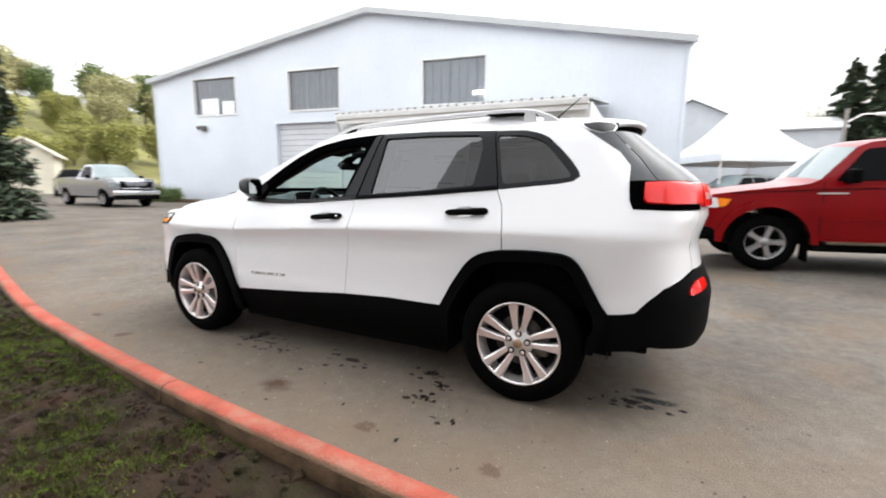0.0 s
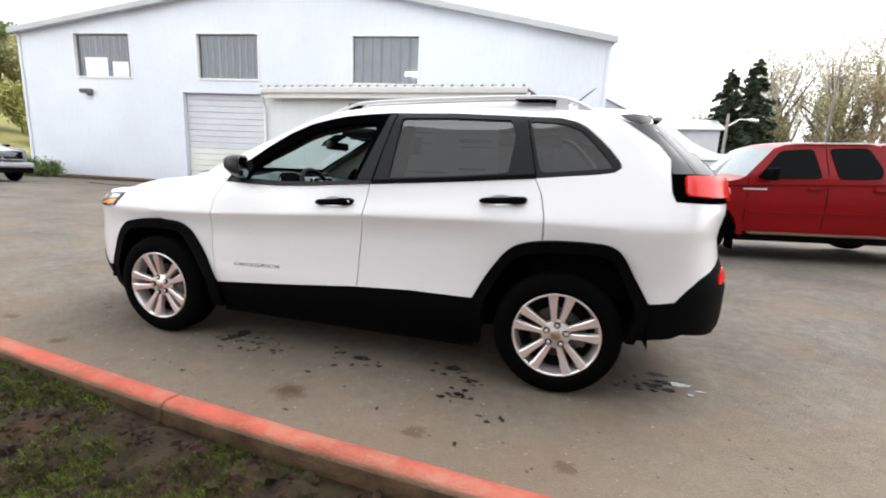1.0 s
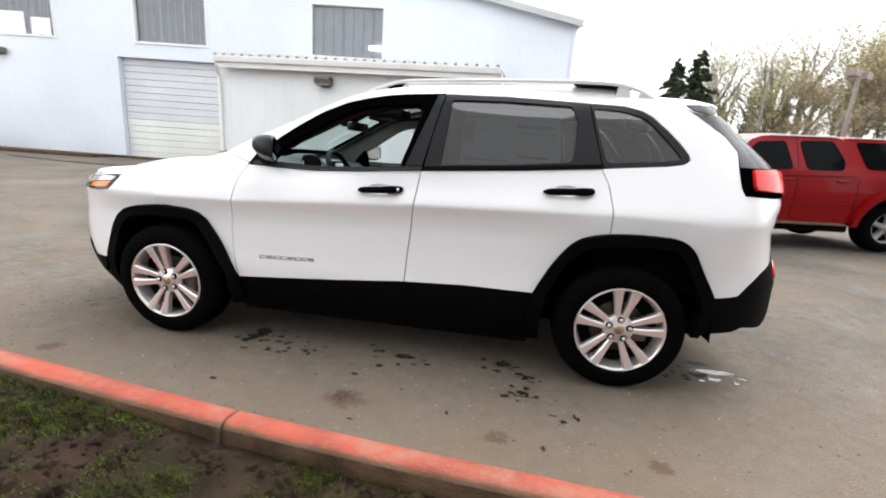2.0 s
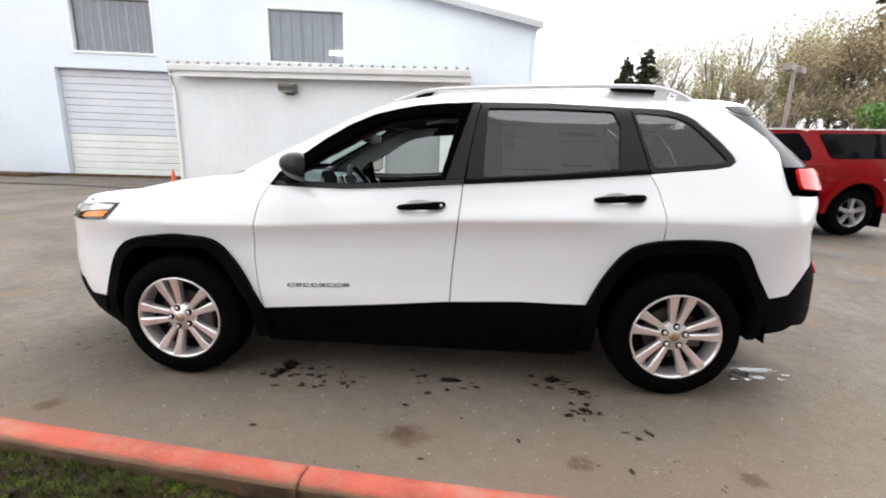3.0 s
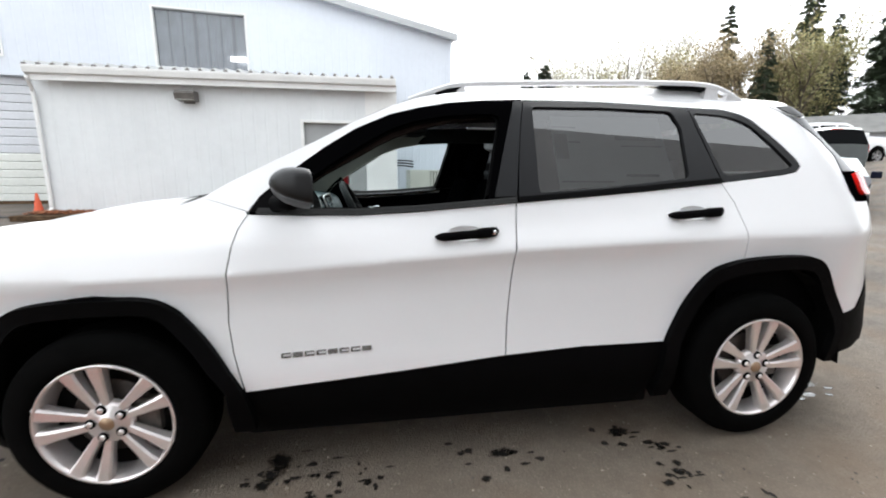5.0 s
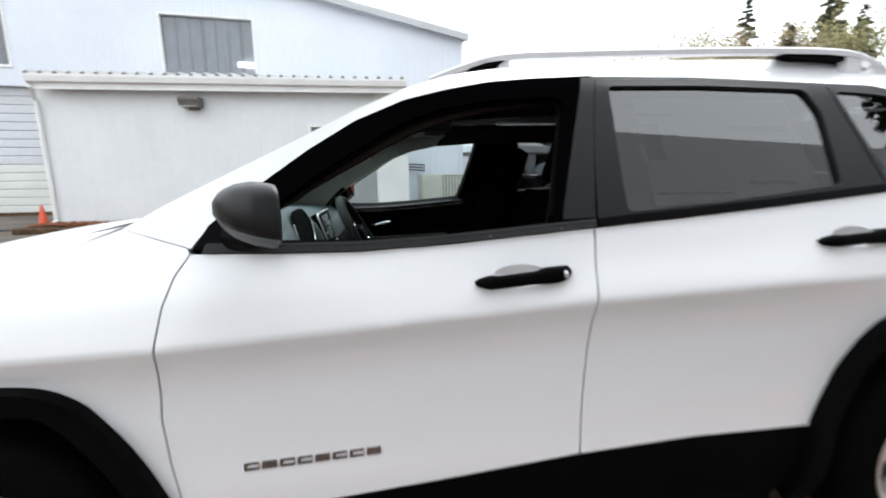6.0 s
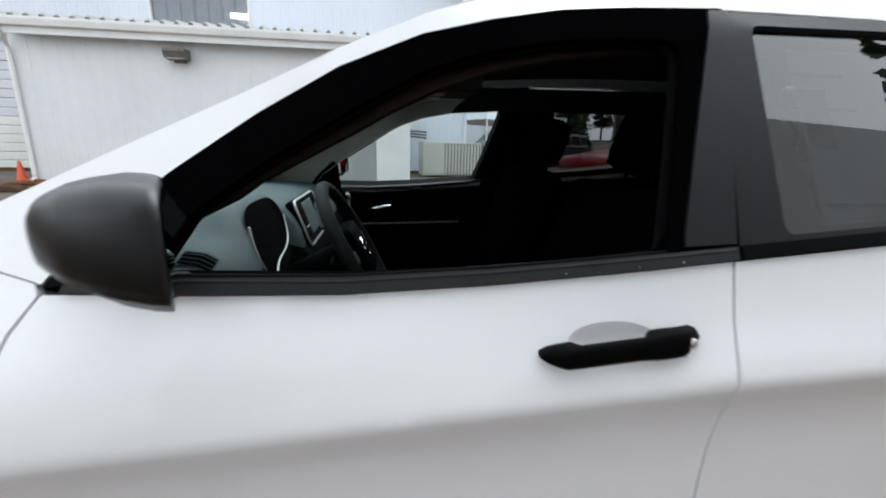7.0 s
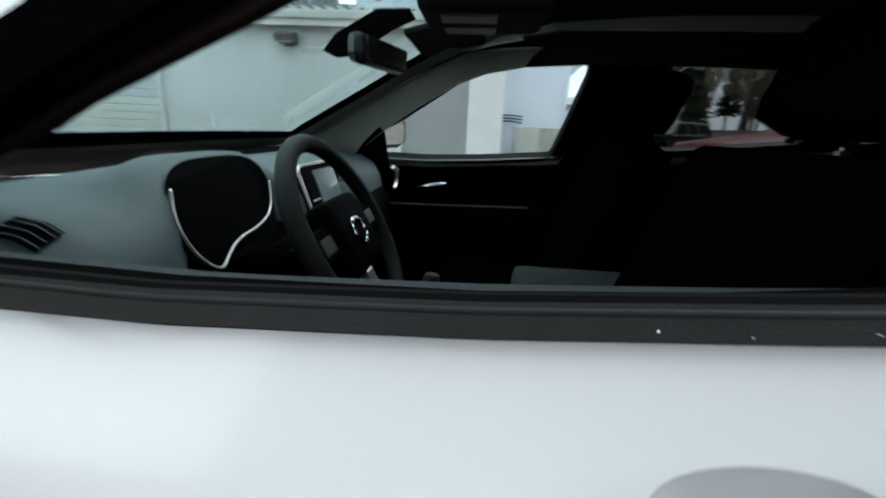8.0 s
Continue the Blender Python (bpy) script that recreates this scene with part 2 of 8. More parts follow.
def ground_mat():
    """Worn grey-brown asphalt: fine stone speckle, broad pale and brown patches, faint cracks."""
    m = mat("asphalt", (0.180, 0.159, 0.138), 0.85, spec=0.25, var=0.34, scale=0.9, bump=0.9, bump_scale=110, fine=0.26)
    nt = m.node_tree
    n, ln = nt.nodes, nt.links
    b = n["Principled BSDF"]
    tc = n.new("ShaderNodeTexCoord")
    old = b.inputs["Base Color"].links[0].from_socket
    sp = n.new("ShaderNodeTexVoronoi")
    sp.inputs["Scale"].default_value = 85
    ln.new(tc.outputs["Object"], sp.inputs["Vector"])
    r = n.new("ShaderNodeMapRange")
    r.inputs[1].default_value, r.inputs[2].default_value = 0.0, 0.5
    r.inputs[3].default_value, r.inputs[4].default_value = 1.28, 0.78
    ln.new(sp.outputs["Distance"], r.inputs[0])
    m1 = n.new("ShaderNodeMix")
    m1.data_type, m1.blend_type = "RGBA", "MULTIPLY"
    m1.inputs["Factor"].default_value = 1
    ln.new(old, m1.inputs["A"])
    ln.new(r.outputs[0], m1.inputs["B"])
    brown = n.new("ShaderNodeTexNoise")
    brown.inputs["Scale"].default_value, brown.inputs["Detail"].default_value = 1.7, 8
    ln.new(tc.outputs["Object"], brown.inputs["Vector"])
    r2 = n.new("ShaderNodeMapRange")
    r2.inputs[1].default_value, r2.inputs[2].default_value, r2.inputs[4].default_value = 0.47, 0.72, 0.8
    ln.new(brown.outputs["Fac"], r2.inputs[0])
    m2 = n.new("ShaderNodeMix")
    m2.data_type = "RGBA"
    ln.new(r2.outputs[0], m2.inputs["Factor"])
    ln.new(m1.outputs["Result"], m2.inputs["A"])
    m2.inputs["B"].default_value = (0.145, 0.103, 0.069, 1)
    # dried mud washed over the strip along the kerb
    pos, r3, m3 = n.new("ShaderNodeSeparateXYZ"), n.new("ShaderNodeMapRange"), n.new("ShaderNodeMix")
    ln.new(tc.outputs["Object"], pos.inputs[0])
    sub = n.new("ShaderNodeMath")
    sub.operation = "MULTIPLY_ADD"
    sub.inputs[1].default_value = 1.6
    ln.new(brown.outputs["Fac"], sub.inputs[0])
    ln.new(pos.outputs["Y"], sub.inputs[2])
    r3.inputs[1].default_value, r3.inputs[2].default_value, r3.inputs[3].default_value, r3.inputs[4].default_value = 1.0, -1.3, 0.0, 0.65
    ln.new(sub.outputs[0], r3.inputs[0])
    m3.data_type = "RGBA"
    ln.new(r3.outputs[0], m3.inputs["Factor"])
    ln.new(m2.outputs["Result"], m3.inputs["A"])
    m3.inputs["B"].default_value = (0.215, 0.166, 0.118, 1)
    ln.new(m3.outputs["Result"], b.inputs["Base Color"])
    return m


def kerb_mat():
    """Red road paint, chipped and faded over grey concrete."""
    m = mat("kerb_red", (0.40, 0.098, 0.068), 0.9, spec=0.15, var=0.25, scale=4, bump=0.5, bump_scale=90)
    nt = m.node_tree
    n, ln = nt.nodes, nt.links
    b = n["Principled BSDF"]
    tc = n.new("ShaderNodeTexCoord")
    old = b.inputs["Base Color"].links[0].from_socket
    w = n.new("ShaderNodeTexNoise")
    w.inputs["Scale"].default_value, w.inputs["Detail"].default_value, w.inputs["Roughness"].default_value = 3.2, 12, 0.78
    ln.new(tc.outputs["Object"], w.inputs["Vector"])
    r = n.new("ShaderNodeMapRange")
    r.inputs[1].default_value, r.inputs[2].default_value = 0.47, 0.66
    ln.new(w.outputs["Fac"], r.inputs[0])
    mx = n.new("ShaderNodeMix")
    mx.data_type = "RGBA"
    ln.new(r.outputs[0], mx.inputs["Factor"])
    ln.new(old, mx.inputs["A"])
    mx.inputs["B"].default_value = (0.34, 0.165, 0.12, 1)
    at, add, r2, m2 = n.new("ShaderNodeAttribute"), n.new("ShaderNodeMath"), n.new("ShaderNodeMapRange"), n.new("ShaderNodeMix")
    at.attribute_name, add.operation, m2.data_type = "edge", "ADD", "RGBA"
    ln.new(at.outputs["Fac"], add.inputs[0])
    ln.new(w.outputs["Fac"], add.inputs[1])
    r2.inputs[1].default_value, r2.inputs[2].default_value = 0.74, 1.05
    ln.new(add.outputs[0], r2.inputs[0])
    ln.new(r2.outputs[0], m2.inputs["Factor"])
    ln.new(mx.outputs["Result"], m2.inputs["A"])
    m2.inputs["B"].default_value = (0.17, 0.105, 0.068, 1)
    ln.new(m2.outputs["Result"], b.inputs["Base Color"])
    return m


def soil_mat():
    """Dark damp soil with thin moss and worn turf showing through in patches."""
    m = mat("soil", (0.030, 0.017, 0.010), 0.9, spec=0.2, var=0.6, scale=7, bump=1.0, bump_scale=45, fine=0.2)
    nt = m.node_tree
    n, ln = nt.nodes, nt.links
    b = n["Principled BSDF"]
    tc = n.new("ShaderNodeTexCoord")
    old = b.inputs["Base Color"].links[0].from_socket
    w = n.new("ShaderNodeTexNoise")
    w.inputs["Scale"].default_value, w.inputs["Detail"].default_value = 2.6, 8
    ln.new(tc.outputs["Object"], w.inputs["Vector"])
    r = n.new("ShaderNodeMapRange")
    r.inputs[1].default_value, r.inputs[2].default_value = 0.50, 0.66
    ln.new(w.outputs["Fac"], r.inputs[0])
    mx = n.new("ShaderNodeMix")
    mx.data_type = "RGBA"
    ln.new(r.outputs[0], mx.inputs["Factor"])
    ln.new(old, mx.inputs["A"])
    mx.inputs["B"].default_value = (0.022, 0.019, 0.007, 1)
    ln.new(mx.outputs["Result"], b.inputs["Base Color"])
    return m


def stain_mat(name, base, rough, spec, most):
    """A film on the asphalt whose edge frays out by the mesh's own cover value and a fine noise."""
    m = mat(name, base, rough, spec=spec, var=0.3, scale=30)
    n, ln = m.node_tree.nodes, m.node_tree.links
    at, tc, w = n.new("ShaderNodeAttribute"), n.new("ShaderNodeTexCoord"), n.new("ShaderNodeTexNoise")
    at.attribute_name = "cover"
    w.inputs["Scale"].default_value, w.inputs["Detail"].default_value = 55, 5
    ln.new(tc.outputs["Object"], w.inputs["Vector"])
    add = n.new("ShaderNodeMath")
    add.operation = "ADD"
    ln.new(at.outputs["Fac"], add.inputs[0])
    ln.new(w.outputs["Fac"], add.inputs[1])
    r = n.new("ShaderNodeMapRange")
    r.inputs[1].default_value, r.inputs[2].default_value, r.inputs[4].default_value = 0.72, 1.15, most
    ln.new(add.outputs[0], r.inputs[0])
    ln.new(r.outputs[0], n["Principled BSDF"].inputs["Alpha"])
    return m


M["asphalt"], M["kerb_red"], M["soil"] = ground_mat(), kerb_mat(), soil_mat()
M["damp"] = stain_mat("damp", (0.010, 0.009, 0.008), 0.5, 0.2, 0.92)
M["wet"] = stain_mat("wet", (0.05, 0.05, 0.05), 0.05, 0.8, 0.95)
M["rust"] = stain_mat("rust", (0.13, 0.066, 0.04), 0.9, 0.1, 0.34)


# ---------------------------------------------------------------- mesh helpers
def part(name, bm, material, parent=None, label="", smooth=False):
    """Links a bmesh as one mesh object, under a parent where one is given."""
    me = bpy.data.meshes.new(name)
    bm.normal_update()
    bm.to_mesh(me)
    bm.free()
    for f in me.polygons:
        f.use_smooth = smooth
    me.materials.append(M[material])
    ob = new(name, me)
    if parent:
        ob.parent = parent
    if label:
        ob["label"] = label
    return ob


def mesh_part(name, verts, faces, material, parent=None, label="", smooth=False):
    me = bpy.data.meshes.new(name)
    me.from_pydata([tuple(v) for v in verts], [], faces)
    for f in me.polygons:
        f.use_smooth = smooth
    me.materials.append(M[material])
    me.update()
    ob = new(name, me)
    if parent:
        ob.parent = parent
    if label:
        ob["label"] = label
    return ob


def empty(name, label, category, at=None, group="", kind=""):
    ob = new(name)
    if at is not None:
        ob.matrix_basis = at
    return tagged(ob, label, category, group, kind)


def box(bm, lo, hi, bevel=0.0, m=None):
    """A box between two corners, its edges rounded by bevel, moved by m."""
    lo, hi = Vector(lo), Vector(hi)
    r = bmesh.ops.create_cube(bm, size=1.0)
    vs = r["verts"]
    for v in vs:
        v.co = Vector([lo[i] + (hi[i] - lo[i]) * (v.co[i] + 0.5) for i in range(3)])
    if bevel:
        es = list({e for v in vs for e in v.link_edges})
        r = bmesh.ops.bevel(bm, geom=es, offset=bevel, segments=2, affect="EDGES", profile=0.6)
        vs = list({v for f in r["faces"] for v in f.verts} | {v for v in vs if v.is_valid})
    if m is not None:
        bmesh.ops.transform(bm, matrix=m, verts=vs)
    return bm


def boxbm(lo, hi, bevel=0.0, m=None):
    return box(bmesh.new(), lo, hi, bevel, m)


def tube(bm, pts, radius, n=8, cap=True):
    """A round bar along points; radius is one number or one for each point."""
    pts = [Vector(p) for p in pts]
    rad = radius if isinstance(radius, (list, tuple)) else [radius] * len(pts)
    rings, up = [], Vector((0, 0, 1))
    for i, p in enumerate(pts):
        d = (pts[min(i + 1, len(pts) - 1)] - pts[max(i - 1, 0)]).normalized()
        a = d.cross(up if abs(d.dot(up)) < 0.95 else Vector((1, 0, 0))).normalized()
        b = d.cross(a)
        rings.append([bm.verts.new(p + rad[i] * (math.cos(2 * math.pi * k / n) * a + math.sin(2 * math.pi * k / n) * b)) for k in range(n)])
    for r, s in zip(rings, rings[1:]):
        for k in range(n):
            bm.faces.new((r[k], r[(k + 1) % n], s[(k + 1) % n], s[k]))
    if cap:
        bm.faces.new(rings[0][::-1])
        bm.faces.new(rings[-1])
    return bm


def lathe(bm, profile, n=40, y0=0.0):
    """Turns a profile of (radius, y) round the y axis."""
    rings = [[bm.verts.new((r * math.cos(2 * math.pi * k / n), y0 + y, r * math.sin(2 * math.pi * k / n))) for k in range(n)] for r, y in profile]
    for r, s in zip(rings, rings[1:]):
        for k in range(n):
            bm.faces.new((r[k], s[k], s[(k + 1) % n], r[(k + 1) % n]))
    return bm


def grid(bm, f, nu, nv):
    """A sheet of f(u, v), u and v from 0 to 1."""
    vs = [[bm.verts.new(f(i / nu, j / nv)) for j in range(nv + 1)] for i in range(nu + 1)]
    for i in range(nu):
        for j in range(nv):
            bm.faces.new((vs[i][j], vs[i + 1][j], vs[i + 1][j + 1], vs[i][j + 1]))
    return bm


def prism(bm, poly, y0, y1, m=None):
    """A polygon of (x, z) drawn out from y0 to y1."""
    a = [bm.verts.new((x, y0, z)) for x, z in poly]
    b = [bm.verts.new((x, y1, z)) for x, z in poly]
    bm.faces.new(a)
    bm.faces.new(b[::-1])
    k = len(poly)
    for i in range(k):
        bm.faces.new((a[i], b[i], b[(i + 1) % k], a[(i + 1) % k]))
    if m is not None:
        bmesh.ops.transform(bm, matrix=m, verts=a + b)
    return bm


def inside(p, poly):
    x, y, c = p[0], p[1], False
    for (x1, y1), (x2, y2) in zip(poly, poly[1:] + poly[:1]):
        if (y1 > y) != (y2 > y) and x < (x2 - x1) * (y - y1) / (y2 - y1) + x1:
            c = not c
    return c


def rounded(poly, times=1, keep=()):
    """Cuts the corners of a closed outline, but for those kept sharp."""
    for _ in range(times):
        out = []
        k = len(poly)
        for i, p in enumerate(poly):
            if tuple(p) in keep:
                out.append(p)
                continue
            a, b = poly[i - 1], poly[(i + 1) % k]
            out.append((p[0] * 0.75 + a[0] * 0.25, p[1] * 0.75 + a[1] * 0.25))
            out.append((p[0] * 0.75 + b[0] * 0.25, p[1] * 0.75 + b[1] * 0.25))
        poly = out
    return poly


def soft(poly, r=0.04):
    """A closed outline with each corner rounded by about r."""
    out = []
    for i, p in enumerate(poly):
        p, a, b = Vector(p), Vector(poly[i - 1]), Vector(poly[(i + 1) % len(poly)])
        u, v = (a - p), (b - p)
        u, v = u.normalized() * min(r, u.length * 0.4), v.normalized() * min(r, v.length * 0.4)
        for t in (0.0, 0.25, 0.5, 0.75, 1.0):
            q = p + u * (1 - t) ** 2 + v * t ** 2
            out.append((q.x, q.y))
    return out


def panel(poly, surf, step=0.05, flange=0.015, off=0.0, mirror=False, bm=None, holes=(), lines=()):
    """A sheet-metal panel: an outline in (u, z), laid on surf(u, z) -> (point, outward normal), with edges turned inwards."""
    from_poly = [list(p) for p in (poly, *holes)]
    pts, edges = [], []
    for loop in from_poly:
        start = len(pts)
        k = len(loop)
        for i in range(k):
            a, b = loop[i], loop[(i + 1) % k]
            d = math.hypot(b[0] - a[0], b[1] - a[1])
            m = max(1, int(d / step + 0.5))
            for j in range(m):
                pts.append((a[0] + (b[0] - a[0]) * j / m, a[1] + (b[1] - a[1]) * j / m))
        edges += [(i, i + 1 if i + 1 < len(pts) else start) for i in range(start, len(pts))]
    for line in lines:
        for a, b in zip(line, line[1:]):
            m = max(1, int((b[0] - a[0]) / step + 0.5))
            for j in range(m + 1):
                pts.append((a[0] + (b[0] - a[0]) * j / m, a[1] + (b[1] - a[1]) * j / m))
                if j:
                    edges.append((len(pts) - 2, len(pts) - 1))
    rim = np.array(pts)
    us, zs = rim[:, 0], rim[:, 1]
    u = us.min() + step * 0.5
    while u < us.max():
        z = zs.min() + step * 0.5
        while z < zs.max():
            if np.min((us - u) ** 2 + (zs - z) ** 2) > (0.45 * step) ** 2 and inside((u, z), from_poly[0]) and not any(inside((u, z), h) for h in from_poly[1:]):
                pts.append((u, z))
            z += step
        u += step
    vs, _, fs, *_ = geometry.delaunay_2d_cdt([Vector(p) for p in pts], edges, [], 1, 1e-6)
    bm = bm or bmesh.new()
    s = -1 if mirror else 1

    def put(p, deep):
        q, nrm = surf(p[0], p[1])
        q = q + nrm * (off - deep)
        return bm.verts.new((q.x, s * q.y, q.z))

    top = [put(v, 0) for v in vs]
    for f in fs:
        c = sum((Vector(vs[i]) for i in f), Vector((0, 0))) / len(f)
        if holes and any(inside(c, h) for h in from_poly[1:]):
            continue
        if not inside(c, from_poly[0]):
            continue
        t = [top[i] for i in f]
        try:
            bm.faces.new(t if mirror else t)
        except ValueError:
            pass
    if flange:
        start = 0
        for loop in from_poly:
            k = len(loop)
            n_loop = sum(max(1, int(math.hypot(loop[(i + 1) % k][0] - loop[i][0], loop[(i + 1) % k][1] - loop[i][1]) / step + 0.5)) for i in range(k))
            ring = [pts[start + i] for i in range(n_loop)]
            a = [put(p, 0) for p in ring]
            b = [put(p, flange) for p in ring]
            for i in range(n_loop):
                j = (i + 1) % n_loop
                bm.faces.new((a[i], a[j], b[j], b[i]))
            start += n_loop
    for v in [v for v in bm.verts if not v.link_faces]:
        bm.verts.remove(v)
    return bm


def lerp(x, xs, ys):
    return float(np.interp(x, xs, ys))


# ---------------------------------------------------------------- ground, kerb, planting bed
def gz(x, y):
    """Height of the lot: level round the white car, climbing to the east and to the hill in the far west."""
    z = lerp(x, [2.0, 3.4, 6.4, 10, 13, 16, 19, 24, 32, 60, 300], [0, 0.15, 0.215, 0.19, 0.55, 1.1, 1.7, 2.2, 2.7, 3.6, 4])
    z *= lerp(y, [-3, 1, 3.6, 12, 20], [0.1, 0.35, 1, 1, 0.85])
    hill = lerp(x, [-300, -120, -85, -60, -48], [26, 19, 10, 3.0, 0.0])
    z += lerp(x, [-7, -3.5, -1.35, 1.35, 2.0, 3.4], [0, -0.03, -0.022, 0.010, 0.010, 0])
    return z + hill * lerp(y, [-60, -10, 60, 200], [0.3, 1, 1, 1])


def graded(lo, hi, near, fine, coarse):
    """Values from lo to hi, fine round near and ever coarser outwards."""
    out, v = [], near
    while v < hi:
        out.append(v)
        v += max(fine, abs(v - near) * coarse)
    out.append(hi)
    v = near - fine
    while v > lo:
        out.insert(0, v)
        v -= max(fine, abs(v - near) * coarse)
    out.insert(0, lo)
    return out


gx, gy = graded(-900, 900, 3, 0.8, 0.12), graded(-900, 900, 3, 1.0, 0.12)
gv = [(x, y, gz(x, y)) for x in gx for y in gy]
gf = [(i * len(gy) + j, (i + 1) * len(gy) + j, (i + 1) * len(gy) + j + 1, i * len(gy) + j + 1) for i in range(len(gx) - 1) for j in range(len(gy) - 1)]
ground = mesh_part("ground", gv, gf, "asphalt", smooth=True)
tagged(ground, "worn grey-brown asphalt parking lot with damp patches", "ground", kind="structure")

KX = [-16, -11, -8, -5.4, -2.8, -1.66, -0.95, -0.3, 0.32, 0.85, 1.4, 3.0, 6.0, 12]
KY = [0.75, 0.25, -0.12, -0.78, -1.405, -1.556, -1.643, -1.715, -1.765, -1.795, -1.828, -1.9, -1.98, -2.05]
kfit = []
for i in range(len(KX) - 1):
    for j in range(6):
        kfit.append((KX[i] + (KX[i + 1] - KX[i]) * j / 6, KY[i] + (KY[i + 1] - KY[i]) * j / 6))
for _ in range(6):
    kfit = [kfit[0]] + [tuple((a + 2 * b + c) / 4 for a, b, c in zip(p, q, r)) for p, q, r in zip(kfit, kfit[1:], kfit[2:])] + [kfit[-1]]


def kerb_y(x):
    return lerp(x, [p[0] for p in kfit], [p[1] for p in kfit])


def kerb_piece(x0, x1, thing):
    """One cast length of kerb with its painted top and worn edges."""
    bm = bmesh.new()
    n = max(2, int((x1 - x0) / 0.025))
    prof = [(0.0, -0.05), (0.0, 0.115), (0.012, 0.135), (0.055, 0.14), (0.088, 0.137), (0.112, 0.119), (0.116, 0.0)]
    rings = []
    for i in range(n + 1):
        x = x0 + (x1 - x0) * i / n
        y = kerb_y(x)
        t = Vector((0.02, kerb_y(x + 0.01) - kerb_y(x - 0.01))).normalized()
        w = [noise.noise((x * 4, k * 3.7, 1)) * 0.006 + noise.noise((x * 17, k * 3.7, 5)) * (0.004 if k < 4 else 0.011) for k in range(len(prof))]
        rings.append([bm.verts.new((x + t.y * (d + w[k]), y - t.x * (d + w[k]), z + (w[k] if 0 < k < 6 else 0))) for k, (d, z) in enumerate(prof)])
    for r, s in zip(rings, rings[1:]):
        for k in range(len(prof) - 1):
            bm.faces.new((r[k], r[k + 1], s[k + 1], s[k]))
    bm.faces.new(rings[0])
    bm.faces.new(rings[-1][::-1])
    me = bpy.data.meshes.new("kerb_length")
    bm.normal_update()
    bm.to_mesh(me)
    bm.free()
    me.materials.append(M["kerb_red"])
    me.materials.append(M["concrete"])
    edge = me.attributes.new("edge", "FLOAT", "POINT")
    edge.data.foreach_set("value", [(0.1, 0.25, 0.1, 0.0, 0.12, 0.75, 1.0)[i % len(prof)] for i in range(len(me.vertices))])
    for f in me.polygons:
        f.use_smooth = f.index < n * (len(prof) - 1)
        f.material_index = 1 if f.index < n * (len(prof) - 1) and f.index % (len(prof) - 1) == 5 else 0
    ob = new("kerb_length", me)
    ob.parent = thing
    return ob


kerb = empty("kerb", "red-painted concrete kerb, chipped and faded, round a planting bed", "kerb", kind="structure")
kerb_cuts = [-15.5, -12, -9, -6, -2.79, -0.31, 2.2, 4.7, 7.2, 9.7, 11.8]
for a, b in zip(kerb_cuts, kerb_cuts[1:]):
    kerb_piece(a + 0.004, b - 0.004, kerb)


def bed_z(x, y):
    d = kerb_y(x) - 0.11 - y
    n1 = noise.noise((x * 1.3, y * 1.3, 4)) * 0.02 + noise.noise((x * 5, y * 5, 9)) * 0.030 + noise.noise((x * 12, y * 12, 2)) * 0.034 + noise.noise((x * 29, y * 29, 6)) * 0.020
    bank = lerp(x, [-3.0, -1.0, -0.2, 1.0], [0.088, 0.080, 0.050, 0.040])
    return bank + n1 * min(1, d * 6 + 0.2) + 0.03 * min(1.0, max(0.0, d) / 1.5)


bx = [-15.4 + 0.25 * i for i in range(46)] + [-4.0 + 0.025 * i for i in range(240)] + [2.0 + 0.1 * i for i in range(18)] + [3.8 + 0.3 * i for i in range(27)]
bd = [0.07 + 0.024 * j for j in range(60)] + [1.52 + 0.06 * j for j in range(8)] + [2.0 + 0.25 * j for j in range(30)]
bv = [(x, kerb_y(x) - d, bed_z(x, kerb_y(x) - d)) for x in bx for d in bd]
bf = [(i * len(bd) + j, i * len(bd) + j + 1, (i + 1) * len(bd) + j + 1, (i + 1) * len(bd) + j) for i in range(len(bx) - 1) for j in range(len(bd) - 1)]
bed = mesh_part("planting_bed", bv, bf, "soil", smooth=True)
tagged(bed, "bare dark soil bed with patchy worn turf behind the kerb", "soil", kind="structure")

# thick and bare patches of the turf: x, y, radius, weight
TURF_PATCHES = [(-0.43, -2.15, 0.22, 0.5), (-1.0, -1.78, 0.30, 0.55), (0.10, -1.90, 0.14, 0.4), (-0.15, -2.38, 0.2, 0.35), (-1.5, -2.0, 0.35, 0.4), (-0.75, -1.98, 0.2, -0.5), (-0.25, -1.80, 0.2, -0.35), (0.45, -2.1, 0.35, -0.5), (-0.52, -1.88, 0.14, -0.35)]


def turf(x, y):
    v = noise.noise((x * 1.1 + 3, y * 1.1, 7)) * 0.6 + 0.6 * noise.noise((x * 4.1, y * 4.1, 1)) + 0.1 - 0.30 * max(0, x - 0.1) + 0.45 * max(0, min(1, -1.0 - x))
    return v + sum(w * math.exp(-((x - px) ** 2 + (y - py) ** 2) / (r * r)) for px, py, r, w in TURF_PATCHES)


